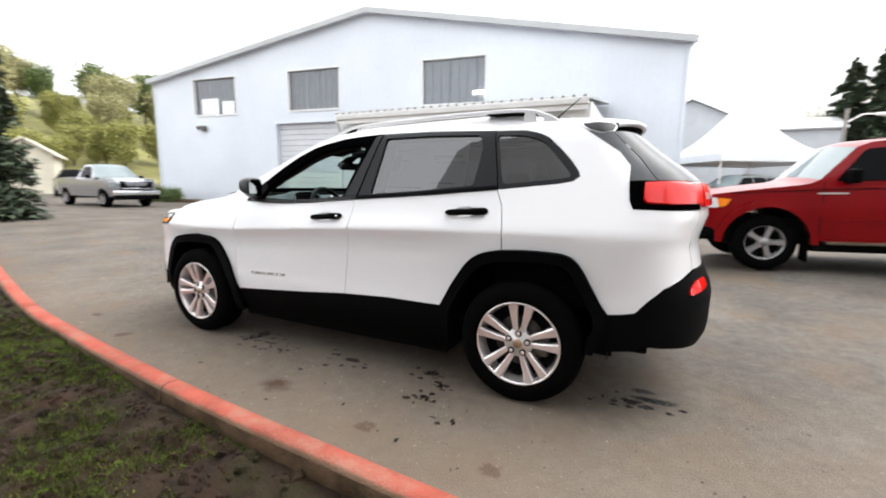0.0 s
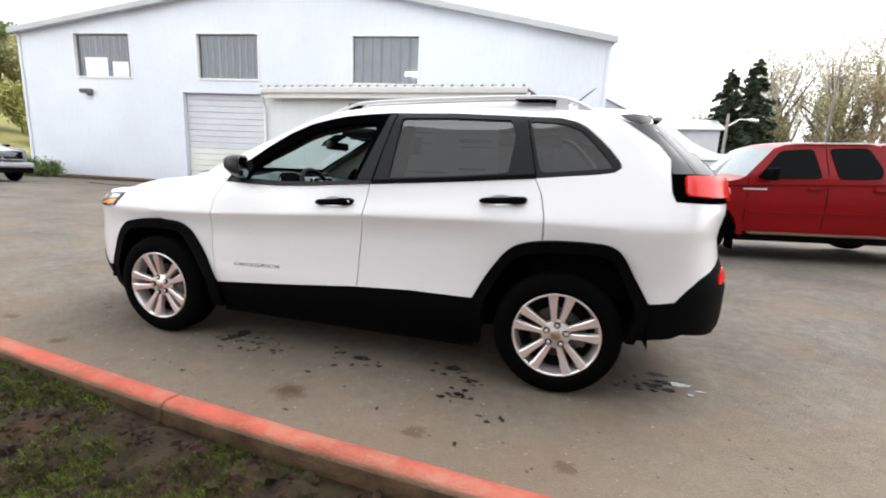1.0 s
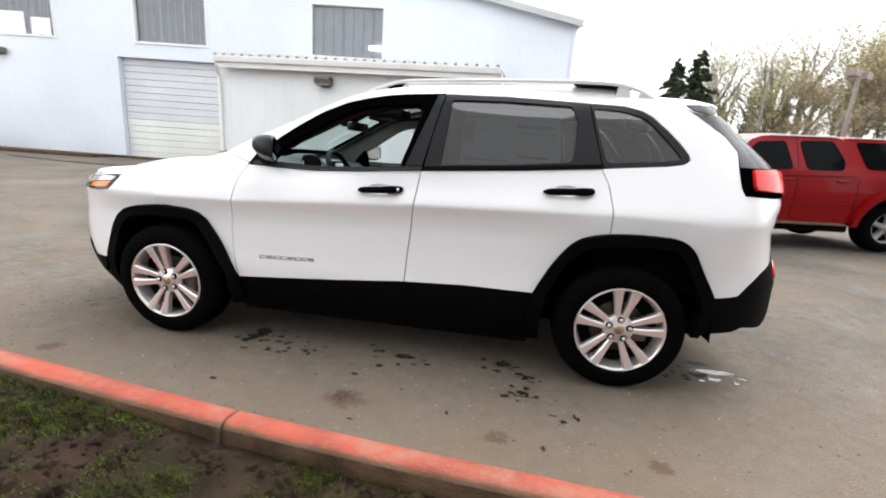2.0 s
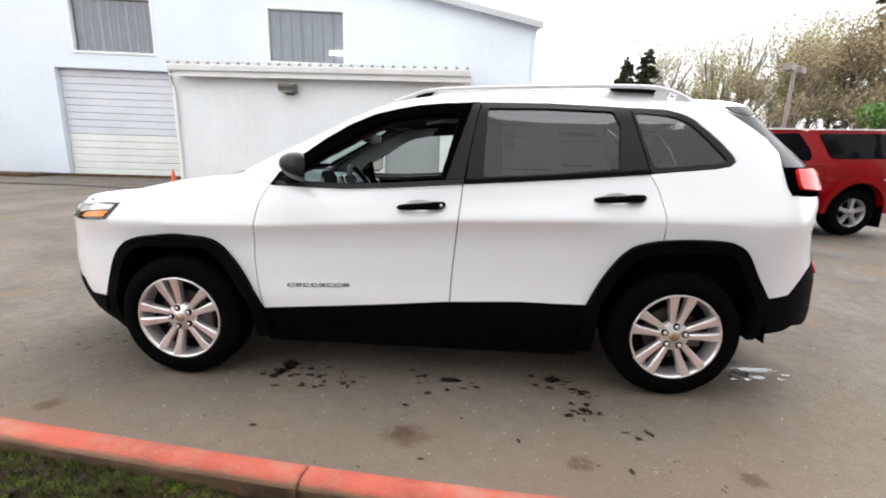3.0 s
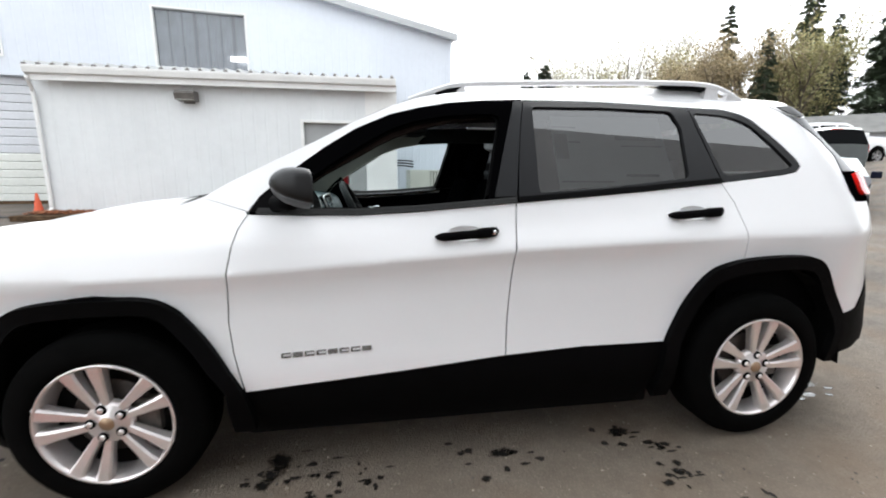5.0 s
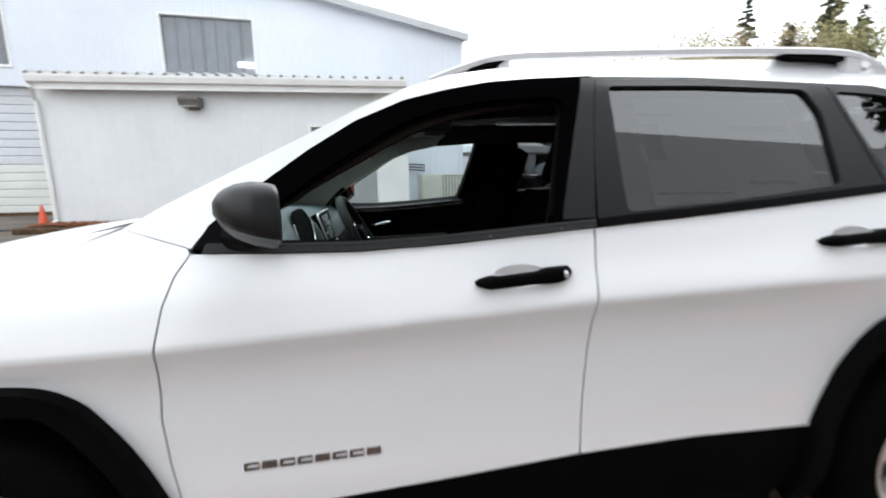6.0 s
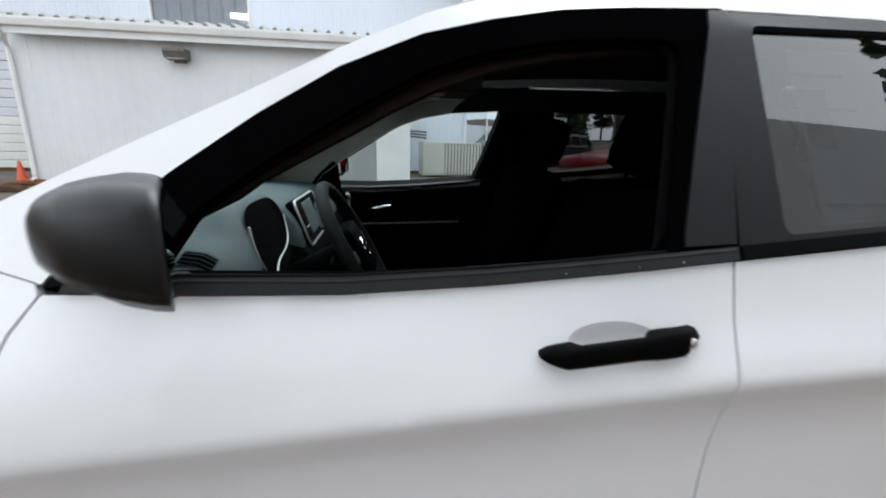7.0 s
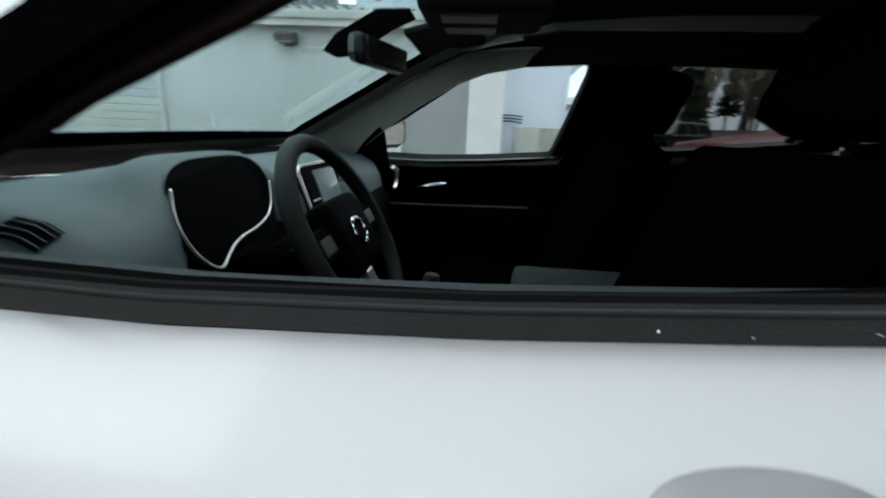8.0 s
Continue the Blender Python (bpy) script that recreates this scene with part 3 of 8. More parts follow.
rng = random.Random(4)
gverts, gfaces = [], []
for _ in range(30000):
    x = rng.uniform(-6.5, 2.6) if rng.random() < 0.3 else rng.uniform(-2.6, 1.2)
    d = rng.uniform(0.10, 2.2) if x > -3 else rng.uniform(0.10, 4.0)
    y = kerb_y(x) - d
    if turf(x, y) < 0.12 + rng.uniform(-0.18, 0.22):
        continue
    leafy = rng.random() < 0.3
    for _ in range(rng.randint(7, 14)):
        px, py = x + rng.gauss(0, 0.016), y + rng.gauss(0, 0.016)
        if kerb_y(px) - py < 0.1:
            continue
        z, a, k = bed_z(px, py), rng.uniform(0, 6.28), len(gverts)
        dx, dy = math.cos(a), math.sin(a)
        if leafy:
            r, lift, tip = rng.uniform(0.0022, 0.005), rng.uniform(0.003, 0.016), rng.uniform(-0.004, 0.006)
            gverts += [(px, py, z + lift), (px + (dx - dy * 0.7) * r, py + (dy + dx * 0.7) * r, z + lift + tip), (px + dx * 2 * r, py + dy * 2 * r, z + lift), (px + (dx + dy * 0.7) * r, py + (dy - dx * 0.7) * r, z + lift - tip)]
            gfaces.append((k, k + 1, k + 2, k + 3))
        else:
            h = rng.uniform(0.010, 0.032)
            w, lean = rng.uniform(0.0010, 0.0022), rng.uniform(0.4, 1.6) * h
            gverts += [(px - dy * w, py + dx * w, z - 0.003), (px + dy * w, py - dx * w, z - 0.003), (px + dx * lean, py + dy * lean, z + h)]
            gfaces.append((k, k + 1, k + 2))
grass = mesh_part("grass", gverts, gfaces, "grass")
tagged(grass, "short patchy green turf with clover on damp soil", "grass", kind="stuff")

clods, cfaces = [], []
for _ in range(5200):
    x = rng.uniform(-3.5, 2.4)
    y = kerb_y(x) - rng.uniform(0.13, 1.6)
    r, z, k = rng.choice((0.004, 0.007, 0.012, 0.018, 0.028)) * rng.uniform(0.7, 1.3), bed_z(x, y), len(clods)
    a0 = rng.uniform(0, 6.28)
    for j in range(5):
        q = r * rng.uniform(0.7, 1.3)
        clods.append((x + q * math.cos(a0 + 1.257 * j), y + q * math.sin(a0 + 1.257 * j), z - 0.002))
    for j in range(4):
        q = r * rng.uniform(0.35, 0.75)
        clods.append((x + q * math.cos(a0 + 1.571 * j), y + q * math.sin(a0 + 1.571 * j), z + r * rng.uniform(0.35, 0.8)))
    cfaces += [(k, k + 1, k + 5), (k + 1, k + 6, k + 5), (k + 1, k + 2, k + 6), (k + 2, k + 7, k + 6), (k + 2, k + 3, k + 7), (k + 3, k + 8, k + 7), (k + 3, k + 4, k + 8), (k + 4, k, k + 5), (k + 4, k + 5, k + 8), (k + 5, k + 6, k + 7, k + 8)]
tagged(mesh_part("soil_clods", clods, cfaces, "soil"), "small clods and bark bits on the soil", "soil", kind="stuff")

grit, gritf = [], []
for _ in range(3200):
    x = rng.uniform(-5.0, 4.0)
    y = kerb_y(x) + 0.02 + abs(rng.gauss(0, 0.9))
    r, k = rng.choice((0.003, 0.004, 0.004, 0.006, 0.009)), len(grit)
    for q in ((1, 0, 0), (-0.5, 0.8, 0), (-0.5, -0.8, 0), (0.1, 0.1, 0.7)):
        grit.append((x + r * q[0] * rng.uniform(0.6, 1.4), y + r * q[1] * rng.uniform(0.6, 1.4), gz(x, y) + 0.001 + r * q[2]))
    gritf += [(k, k + 1, k + 3), (k + 1, k + 2, k + 3), (k + 2, k, k + 3)]
tagged(mesh_part("loose_grit", grit, gritf, "grit"), "scattered pale grit on the asphalt", "gravel", kind="stuff")


def stain(name, spots, material, label, category, seed):
    """Uneven flat blotches on the asphalt, their cover falling off towards the rim."""
    vs, fs, cover = [], [], []
    r = random.Random(seed)
    for x, y, rx, ry in spots:
        k, n = len(vs), 16
        vs.append((x, y, gz(x, y) + 0.004))
        cover.append(1.0)
        wob = [r.uniform(0.75, 1.2) for _ in range(n)]
        for share, c in ((0.5, 0.75), (1.0, 0.42), (1.5, 0.0)):
            for j in range(n):
                a = 2 * math.pi * j / n
                px, py = x + rx * share * wob[j] * math.cos(a), y + ry * share * wob[j] * math.sin(a)
                vs.append((px, py, gz(px, py) + 0.004))
                cover.append(c)
        for j in range(n):
            i = (j + 1) % n
            fs.append((k, k + 1 + j, k + 1 + i))
            for q in (0, n):
                fs.append((k + 1 + q + j, k + 1 + q + n + j, k + 1 + q + n + i, k + 1 + q + i))
    ob = mesh_part(name, vs, fs, material)
    at = ob.data.attributes.new("cover", "FLOAT", "POINT")
    at.data.foreach_set("value", cover)
    return tagged(ob, label, category, kind="stuff")


def drips(x, y, spread, count, seed):
    r = random.Random(seed)
    return [(x + r.gauss(0, spread), y + r.gauss(0, spread * 0.5), *(r.uniform(0.004, 0.023) * s for s in (1.2, 0.8))) for _ in range(count)]


DRIP = "dark damp drip marks on asphalt"
stain("damp_stain", [(-0.84, -0.86, 0.03, 0.035), (-0.82, -0.80, 0.04, 0.04), (-0.80, -0.73, 0.05, 0.05)] + drips(-0.75, -0.85, 0.15, 18, 1), "damp", DRIP, "stain", 11)
stain("damp_stain", [(0.165, -0.824, 0.055, 0.03)] + drips(0.14, -0.82, 0.13, 13, 2), "damp", DRIP, "stain", 31)
stain("damp_stain", drips(-0.50, -0.92, 0.10, 12, 8), "damp", DRIP, "stain", 91)
stain("damp_stain", [(0.77, -0.77, 0.05, 0.025)] + drips(0.76, -0.78, 0.08, 11, 3) + drips(0.88, -0.90, 0.05, 9, 4) + drips(0.85, -1.08, 0.06, 13, 5), "damp", DRIP, "stain", 51)
stain("damp_stain", drips(-2.25, -0.52, 0.16, 9, 6) + drips(-2.42, -0.70, 0.10, 5, 7), "damp", DRIP, "stain", 71)
stain("damp_stain", [(2.0, -0.42, 0.06, 0.03), (1.93, -0.58, 0.05, 0.025)] + drips(1.90, -0.60, 0.12, 14, 9), "damp", DRIP, "stain", 77)
stain("damp_stain", drips(1.08, -1.24, 0.05, 4, 12) + drips(0.1, -1.35, 0.5, 10, 13), "damp", DRIP, "stain", 97)
stain("puddle_splash", [(2.05, -0.52, 0.12, 0.03), (2.02, -0.62, 0.04, 0.022), (2.13, -0.64, 0.025, 0.014), (1.93, -0.65, 0.024, 0.014), (1.85, -0.66, 0.024, 0.012), (2.2, -0.58, 0.035, 0.014)], "wet", "small shiny wet splashes on asphalt", "puddle", 61)
stain("rust_stain", [(0.74, -1.455, 0.055, 0.045), (-1.82, -1.25, 0.06, 0.05), (-0.02, -1.33, 0.11, 0.07), (1.42, -1.5, 0.05, 0.04), (-0.03, -1.31, 0.05, 0.05), (-2.6, -1.05, 0.07, 0.04)], "rust", "faint rusty brown spots on asphalt", "stain", 63)

# ---------------------------------------------------------------- white metal workshop building
# Wall frame: s along the gable wall, d outwards (towards the lot), z up.
WALL = Matrix.Translation((-6.9, 16, 0)) @ Matrix.Rotation(math.atan(0.11), 4, "Z")


def wall_sheet(bm, s0, s1, z0, z1, openings, top=None, pitch=0.305, rib=0.006, m=Matrix()):
    """Ribbed metal wall from s0 to s1 with rectangular openings that go through it."""
    xs = sorted({s0, s1, *[v for o in openings for v in o[:2]]})
    for a, b in zip(xs, xs[1:]):
        mid = (a + b) / 2
        spans, z = [], z0
        for o in sorted((o for o in openings if o[0] <= mid <= o[1]), key=lambda o: o[2]):
            spans.append((z, o[2]))
            z = o[3]
        spans.append((z, None))
        for lo, hi in spans:
            if hi is not None and hi - lo < 0.01:
                continue
            prof, x = [(a, 0)], math.ceil(a / pitch) * pitch
            while x < b - 0.09:
                if x > a + 0.03:
                    prof += [(x, 0), (x + 0.018, -rib), (x + 0.055, -rib), (x + 0.073, 0)]
                x += pitch
            prof.append((b, 0))
            up = [(bm.verts.new(m @ Vector((x, y, lo))), bm.verts.new(m @ Vector((x, y, hi if hi is not None else (top(x) if top else z1))))) for x, y in prof]
            for p, q in zip(up, up[1:]):
                bm.faces.new((p[0], q[0], q[1], p[1]))
    bmesh.ops.remove_doubles(bm, verts=bm.verts, dist=0.0005)
    return bm


S0, S1, EAVE, EAVE_E, PEAK, SP = -19.75, 10.0, 7.35, 7.03, 9.70, -4.45


def gable(s):
    return PEAK - (PEAK - EAVE) * (SP - s) / (SP - S0) if s < SP else PEAK - (PEAK - EAVE_E) * (s - SP) / (S1 - SP)


workshop = empty("workshop_building", "large white ribbed metal workshop with a low gable roof", "building", WALL)
WIN = [(-16.4, -13.2, 5.2, 7.24), (-9.45, -6.24, 5.2, 7.24), (-1.48, 1.64, 5.12, 7.17)]
GAR = (-10.35, -5.3, 0.05, 4.5)
part("front_wall", wall_sheet(bmesh.new(), S0, S1, 0.0, 0, WIN + [GAR], top=gable), "wall_paint", workshop)
bm = bmesh.new()
box(bm, (S1 - 0.02, 0.0, 0), (S1, 26, EAVE_E))
part("side_wall", bm, "wall_paint", workshop)
bm = bmesh.new()
box(bm, (S0, 0.0, 0), (S0 + 0.02, 26, EAVE))
part("side_wall", bm, "wall_paint", workshop)
bm = bmesh.new()
prism(bm, [(S0, 0), (S1, 0), (S1, EAVE_E), (SP, PEAK), (S0, EAVE)], 25.9, 26)
part("back_wall", bm, "wall_paint", workshop)
for e, ze in ((S1 + 0.2, EAVE_E - 0.043), (S0 - 0.2, EAVE - 0.043)):
    bm = bmesh.new()
    prism(bm, [(SP, PEAK + 0.03), (e, ze), (e, ze + 0.10), (SP, PEAK + 0.13)], -0.3, 26.3)
    part("roof", bm, "roof_metal", workshop, "low-pitched metal roof sheet")
    bm = bmesh.new()
    prism(bm, [(SP, PEAK - 0.11), (e, ze - 0.14), (e, ze + 0.13), (SP, PEAK + 0.16)], -0.36, -0.302)
    part("verge_trim", bm, "verge_grey", workshop, "pale grey metal verge trim")
    bm = bmesh.new()
    prism(bm, [(SP, PEAK - 0.05), (e, ze - 0.08), (e, ze + 0.01), (SP, PEAK + 0.02)], -0.30, 0.0)
    part("soffit", bm, "wall_paint", workshop)
for sx, ez in ((S0 + 0.06, EAVE), (S1 - 0.06, EAVE_E)):
    part("corner_trim", boxbm((sx - 0.07, -0.05, 0), (sx + 0.07, -0.024, ez - 0.1)), "wall_paint", workshop)
part("wall_base", boxbm((S0 - 0.02, -0.06, -0.3), (S1 + 0.02, -0.03, 0.12)), "concrete", workshop)

for k, (a, b, lo, hi) in enumerate(WIN):
    win = part("window", boxbm((a, 0.25, lo), (b, 0.27, hi)), "slat_dark" if k != 2 else "slat_light", workshop, "high window with vertical slats behind dusty glass")
    for lo2, hi2 in (((a - 0.07, -0.045, lo - 0.09), (b + 0.07, 0.24, lo)), ((a - 0.07, -0.045, hi), (b + 0.07, 0.24, hi + 0.06)), ((a - 0.07, -0.045, lo), (a, 0.24, hi)), ((b, -0.045, lo), (b + 0.07, 0.24, hi))):
        part("window_frame", boxbm(lo2, hi2, 0.006), "trim_white", win)
    n = 9 if k != 2 else 7
    for i in range(1, n):
        s = a + (b - a) * i / n
        part("slat", boxbm((s - (0.03 if i % 3 else 0.06), 0.19, lo), (s + (0.03 if i % 3 else 0.06), 0.245, hi)), "slat_light" if k != 2 else "slat_dark", win)
    if k == 0:
        # opaque white boards stand in for daylight seen through the panes
        part("daylight_board", boxbm((a + 0.45, 0.110, lo + 0.05), (a + 1.75, 0.122, lo + 0.95)), "canvas", win, "pale board painted as daylight in the window")
        part("daylight_board", boxbm((a + 2.05, 0.110, lo + 0.05), (a + 2.95, 0.122, lo + 0.75)), "canvas", win, "pale board painted as daylight in the window")
    if k == 2:
        part("lamp_tube", boxbm((b - 0.62, 0.17, lo + 0.38), (b - 0.03, 0.185, lo + 0.56), 0.004, None), "tube_light", win, "lit ceiling lamp behind the glass")
    pane = part("pane", boxbm((a, 0.13, lo), (b, 0.136, hi)), "pane", win)
    pane.visible_shadow = False

garage = part("garage_door", boxbm((GAR[0], 0.26, 0.0), (GAR[1], 0.30, GAR[3])), "garage_grey", workshop, "closed ribbed overhead door, grey above and cream below")
nrow = 15
for i in range(nrow):
    z0, z1 = 0.05 + (GAR[3] - 0.05) * i / nrow, 0.05 + (GAR[3] - 0.05) * (i + 1) / nrow
    bm = bmesh.new()
    prism(bm, [(0.250, z0 + 0.004), (0.20, z0 + 0.02), (0.20, z1 - 0.05), (0.212, z1 - 0.02), (0.225, z1 - 0.002)], GAR[0] + 0.02, GAR[1] - 0.02, Matrix(((0, 1, 0, 0), (1, 0, 0, 0), (0, 0, 1, 0), (0, 0, 0, 1))))
    part("door_slat", bm, "garage_cream" if i < 6 else "garage_grey", garage)
for lo2, hi2 in (((GAR[0] - 0.16, -0.05, 0), (GAR[0], 0.3, GAR[3] + 0.12)), ((GAR[0], -0.05, GAR[3]), (GAR[1], 0.3, GAR[3] + 0.12))):
    part("door_frame", boxbm(lo2, hi2, 0.006), "wall_paint", garage)


def wall_lamp(m):
    th = empty("wall_lamp", "small grey box floodlight on a metal bracket on the wall", "lamp", m, "wall lamps")
    bm = bmesh.new()
    prism(bm, [(-0.02, 0.0), (-0.02, 0.24), (-0.30, 0.24), (-0.36, 0.17), (-0.30, 0.02)], -0.24, 0.24, Matrix(((0, 1, 0, 0), (1, 0, 0, 0), (0, 0, 1, 0), (0, 0, 0, 1))))
    part("housing", bm, "fixture", th)
    part("lens", boxbm((-0.2, -0.33, 0.012), (0.2, -0.08, 0.02)), "fixture_lens", th, "pale glass lens")
    part("back_plate", boxbm((-0.14, -0.022, -0.05), (0.14, 0.02, 0.28), 0.01), "fixture", th)
    return th


wall_lamp(WALL @ pose(-15.75, -0.02, 4.3))
wall_lamp(pose(-5.22, 10.18, 3.04))

# ---------------------------------------------------------------- lean-to shed in front of the workshop
shed = empty("lean_to_shed", "white ribbed metal lean-to with a white gutter board", "building")
SX0, SX1, SY, SZ = -8.85, 0.27, 10.2, 3.72
DOOR = (-2.36, -0.62)
part("front_wall", wall_sheet(bmesh.new(), SX0, DOOR[0], 0.0, SZ - 0.05, [], m=Matrix.Translation((0, SY, 0))), "shed_paint", shed)
part("front_wall", wall_sheet(bmesh.new(), DOOR[0], DOOR[1], 2.62, SZ - 0.05, [], m=Matrix.Translation((0, SY, 0))), "shed_paint", shed)
part("corner_post", boxbm((DOOR[1], SY - 0.03, 0), (SX1, SY + 0.25, SZ - 0.05), 0.01), "trim_white", shed, "wide white corner post")
part("side_wall", boxbm((SX0, SY + 0.002, 0), (SX0 + 0.03, 15.7, SZ)), "shed_paint", shed)
part("side_wall", boxbm((SX1 - 0.03, SY + 0.252, 0), (SX1, 16.7, SZ)), "shed_paint", shed)
dr = part("door", boxbm((DOOR[0] + 0.02, SY + 0.12, 0.0), (DOOR[1] - 0.002, SY + 0.17, 2.6)), "door_grey", shed, "plain grey metal door set back in the wall")
for lo2, hi2 in (((DOOR[0] - 0.05, SY - 0.04, 0), (DOOR[0] + 0.03, SY + 0.2, 2.66)), ((DOOR[0] + 0.03, SY - 0.04, 2.58), (DOOR[1], SY + 0.2, 2.66))):
    part("door_frame", boxbm(lo2, hi2, 0.005), "trim_white", dr)
bm = bmesh.new()
prism(bm, [(SY - 0.34, SZ + 0.02), (SY - 0.34, SZ + 0.05), (16.6, SZ + 1.0), (16.6, SZ + 0.97)], SX0 + 0.10, SX1 - 0.06, Matrix(((0, 1, 0, 0), (1, 0, 0, 0), (0, 0, 1, 0), (0, 0, 0, 1))))
part("roof", bm, "roof_metal", shed)
x = SX0 + 0.14
while x < SX1 - 0.08:
    bm = bmesh.new()
    box(bm, (x - 0.025, 0, -0.001), (x + 0.025, 6.9, 0.085), 0.0, Matrix.Translation((0, SY - 0.37, SZ + 0.045)) @ Matrix.Rotation(math.atan(0.95 / 6.94), 4, "X"))
    part("roof_rib", bm, "roof_metal", shed)
    # solid dark block put in as the shade of the rib's opening
    part("rib_end_shade", prism(bmesh.new(), [(x - 0.055, SZ + 0.032), (x - 0.03, SZ + 0.078), (x + 0.03, SZ + 0.078), (x + 0.055, SZ + 0.032)], SY - 0.44, SY - 0.38), "fixture", shed, "dark block painted as the shade inside a rib end")
    x += 0.305
bm = bmesh.new()
prism(bm, [(SY - 0.33, SZ - 0.16), (SY - 0.42, SZ - 0.14), (SY - 0.45, SZ - 0.02), (SY - 0.45, SZ + 0.03), (SY - 0.33, SZ + 0.03)], SX0 + 0.08, SX1 - 0.03, Matrix(((0, 1, 0, 0), (1, 0, 0, 0), (0, 0, 1, 0), (0, 0, 0, 1))))
part("gutter", bm, "trim_white", shed, "white box gutter")
part("fascia", boxbm((SX0 + 0.12, SY - 0.325, SZ - 0.30), (SX1 - 0.05, SY - 0.28, SZ + 0.01)), "trim_white", shed)
part("soffit", boxbm((SX0 + 0.12, SY - 0.28, SZ - 0.09), (SX1 - 0.05, SY, SZ - 0.06)), "trim_white", shed)
bm = bmesh.new()
tube(bm, [(SX0 + 0.13, SY - 0.38, SZ - 0.14), (SX0 + 0.12, SY - 0.36, SZ - 0.25), (SX0 + 0.02, SY - 0.08, SZ - 0.55), (SX0 + 0.02, SY - 0.07, 0.3), (SX0 + 0.02, SY - 0.07, 0.22), (SX0 + 0.0, SY - 0.3, 0.12)], 0.05, 8)
part("downspout", bm, "trim_white", shed, "white downspout pipe")
bm = bmesh.new()
box(bm, (SX0 - 0.25, SY - 1.1, 0.0), (SX0 + 3.2, SY - 0.06, 0.14), 0.03)
tagged(part("shed_kerb", bm, "concrete"), "low concrete kerb of a bark-filled bed", "kerb", kind="structure")
chips, cf = [], []
for _ in range(1500):
    x, y, r = rng.uniform(SX0 - 0.1, SX0 + 3.0), rng.uniform(SY - 0.95, SY - 0.1), rng.uniform(0.02, 0.05)
    a, k, z = rng.uniform(0, 6.3), len(chips), 0.146 + rng.uniform(0, 0.05)
    chips += [(x + r * math.cos(a + q), y + r * math.sin(a + q), z + rng.uniform(0, 0.03)) for q in (0, 1.2, 3.1, 4.3)]
    cf.append((k, k + 1, k + 2, k + 3))
tagged(mesh_part("bark_mulch", chips, cf, "bark_chips"), "orange-brown bark mulch in a bed by the shed", "mulch", kind="stuff")


def traffic_cone(m):
    th = empty("traffic_cone", "small orange traffic cone beside the shed", "cone", m)
    part("base", boxbm((-0.17, -0.17, 0), (0.17, 0.17, 0.03), 0.008), "cone_orange", th)
    bm = bmesh.new()
    tube(bm, [(0, 0, 0.03), (0, 0, 0.3), (0, 0, 0.62)], [0.13, 0.08, 0.025], 16)
    part("cone_body", bm, "cone_orange", th)
    return th


traffic_cone(pose(-9.4, 10.5, 0))
bm = bmesh.new()
tube(bm, [(-9.1, 10.1, 0.02), (-10.5, 9.9, 0.015), (-12.5, 10.3, 0.015), (-15, 10.2, 0.015), (-18.5, 10.9, 0.015)], 0.02, 6)
tagged(part("hose", bm, "cable"), "black hose lying across the asphalt", "hose")
part_strip = boxbm((-19.9, -1.4, 0.0), (-10.9, -0.08, 0.13), 0.02)
strip = part("raised_strip", part_strip, "concrete")
strip.matrix_basis = WALL
tagged(strip, "low concrete strip at the foot of the workshop wall", "kerb", kind="structure")


def ac_unit(m):
    th = empty("air_conditioner", "cream outdoor air conditioning cabinet on the ground by the wall", "air conditioner", m)
    part("cabinet", boxbm((-1.15, -0.45, 0.08), (1.15, 0.45, 1.32), 0.02), "ac_metal", th)
    part("foot", boxbm((-1.1, -0.4, 0), (-0.9, 0.4, 0.08)), "ac_dark", th)
    part("foot", boxbm((0.9, -0.4, 0), (1.1, 0.4, 0.08)), "ac_dark", th)
    part("access_panel", boxbm((-1.1, -0.47, 0.12), (-0.35, -0.455, 1.26), 0.004), "ac_metal", th)
    part("louvre_backing", boxbm((-0.3, -0.458, 0.12), (1.1, -0.452, 1.26)), "ac_dark", th)
    for i in range(11):
        x = -0.24 + i * 0.125
        part("louvre", boxbm((x - 0.04, -0.48, 0.14), (x + 0.04, -0.46, 1.24)), "ac_metal", th)
    return th


ac_unit(pose(2.1, 15.3, 0, 0, 0, 6))
th = empty("pipe_rack", "dark pipes and cables on the wall above the cabinet", "pipes", pose(0.75, 16.55, 0, 0, 0, 6))
for i in range(3):
    bm = bmesh.new()
    tube(bm, [(-0.4, -0.05, 1.5 + 0.11 * i), (0.1, -0.08, 1.52 + 0.11 * i), (0.55, -0.02, 1.46 + 0.12 * i)], 0.035, 6)
    part("pipe", bm, "cable", th)


# ---------------------------------------------------------------- the white sport utility vehicle
ZB_X = [-1.2, -0.845, -0.435, -0.2, 0.03, 0.2, 0.77, 1.157, 1.5, 1.9]
ZB_Z = [1.06, 1.073, 1.067, 1.079, 1.098, 1.111, 1.155, 1.191, 1.227, 1.25]


def belt(x):
    return lerp(x, ZB_X, ZB_Z)


def crease(x):
    return lerp(x, [-1.5, -0.9, 0.18, 1.23, 2.0], [0.85, 0.864, 0.93, 0.966, 0.97])


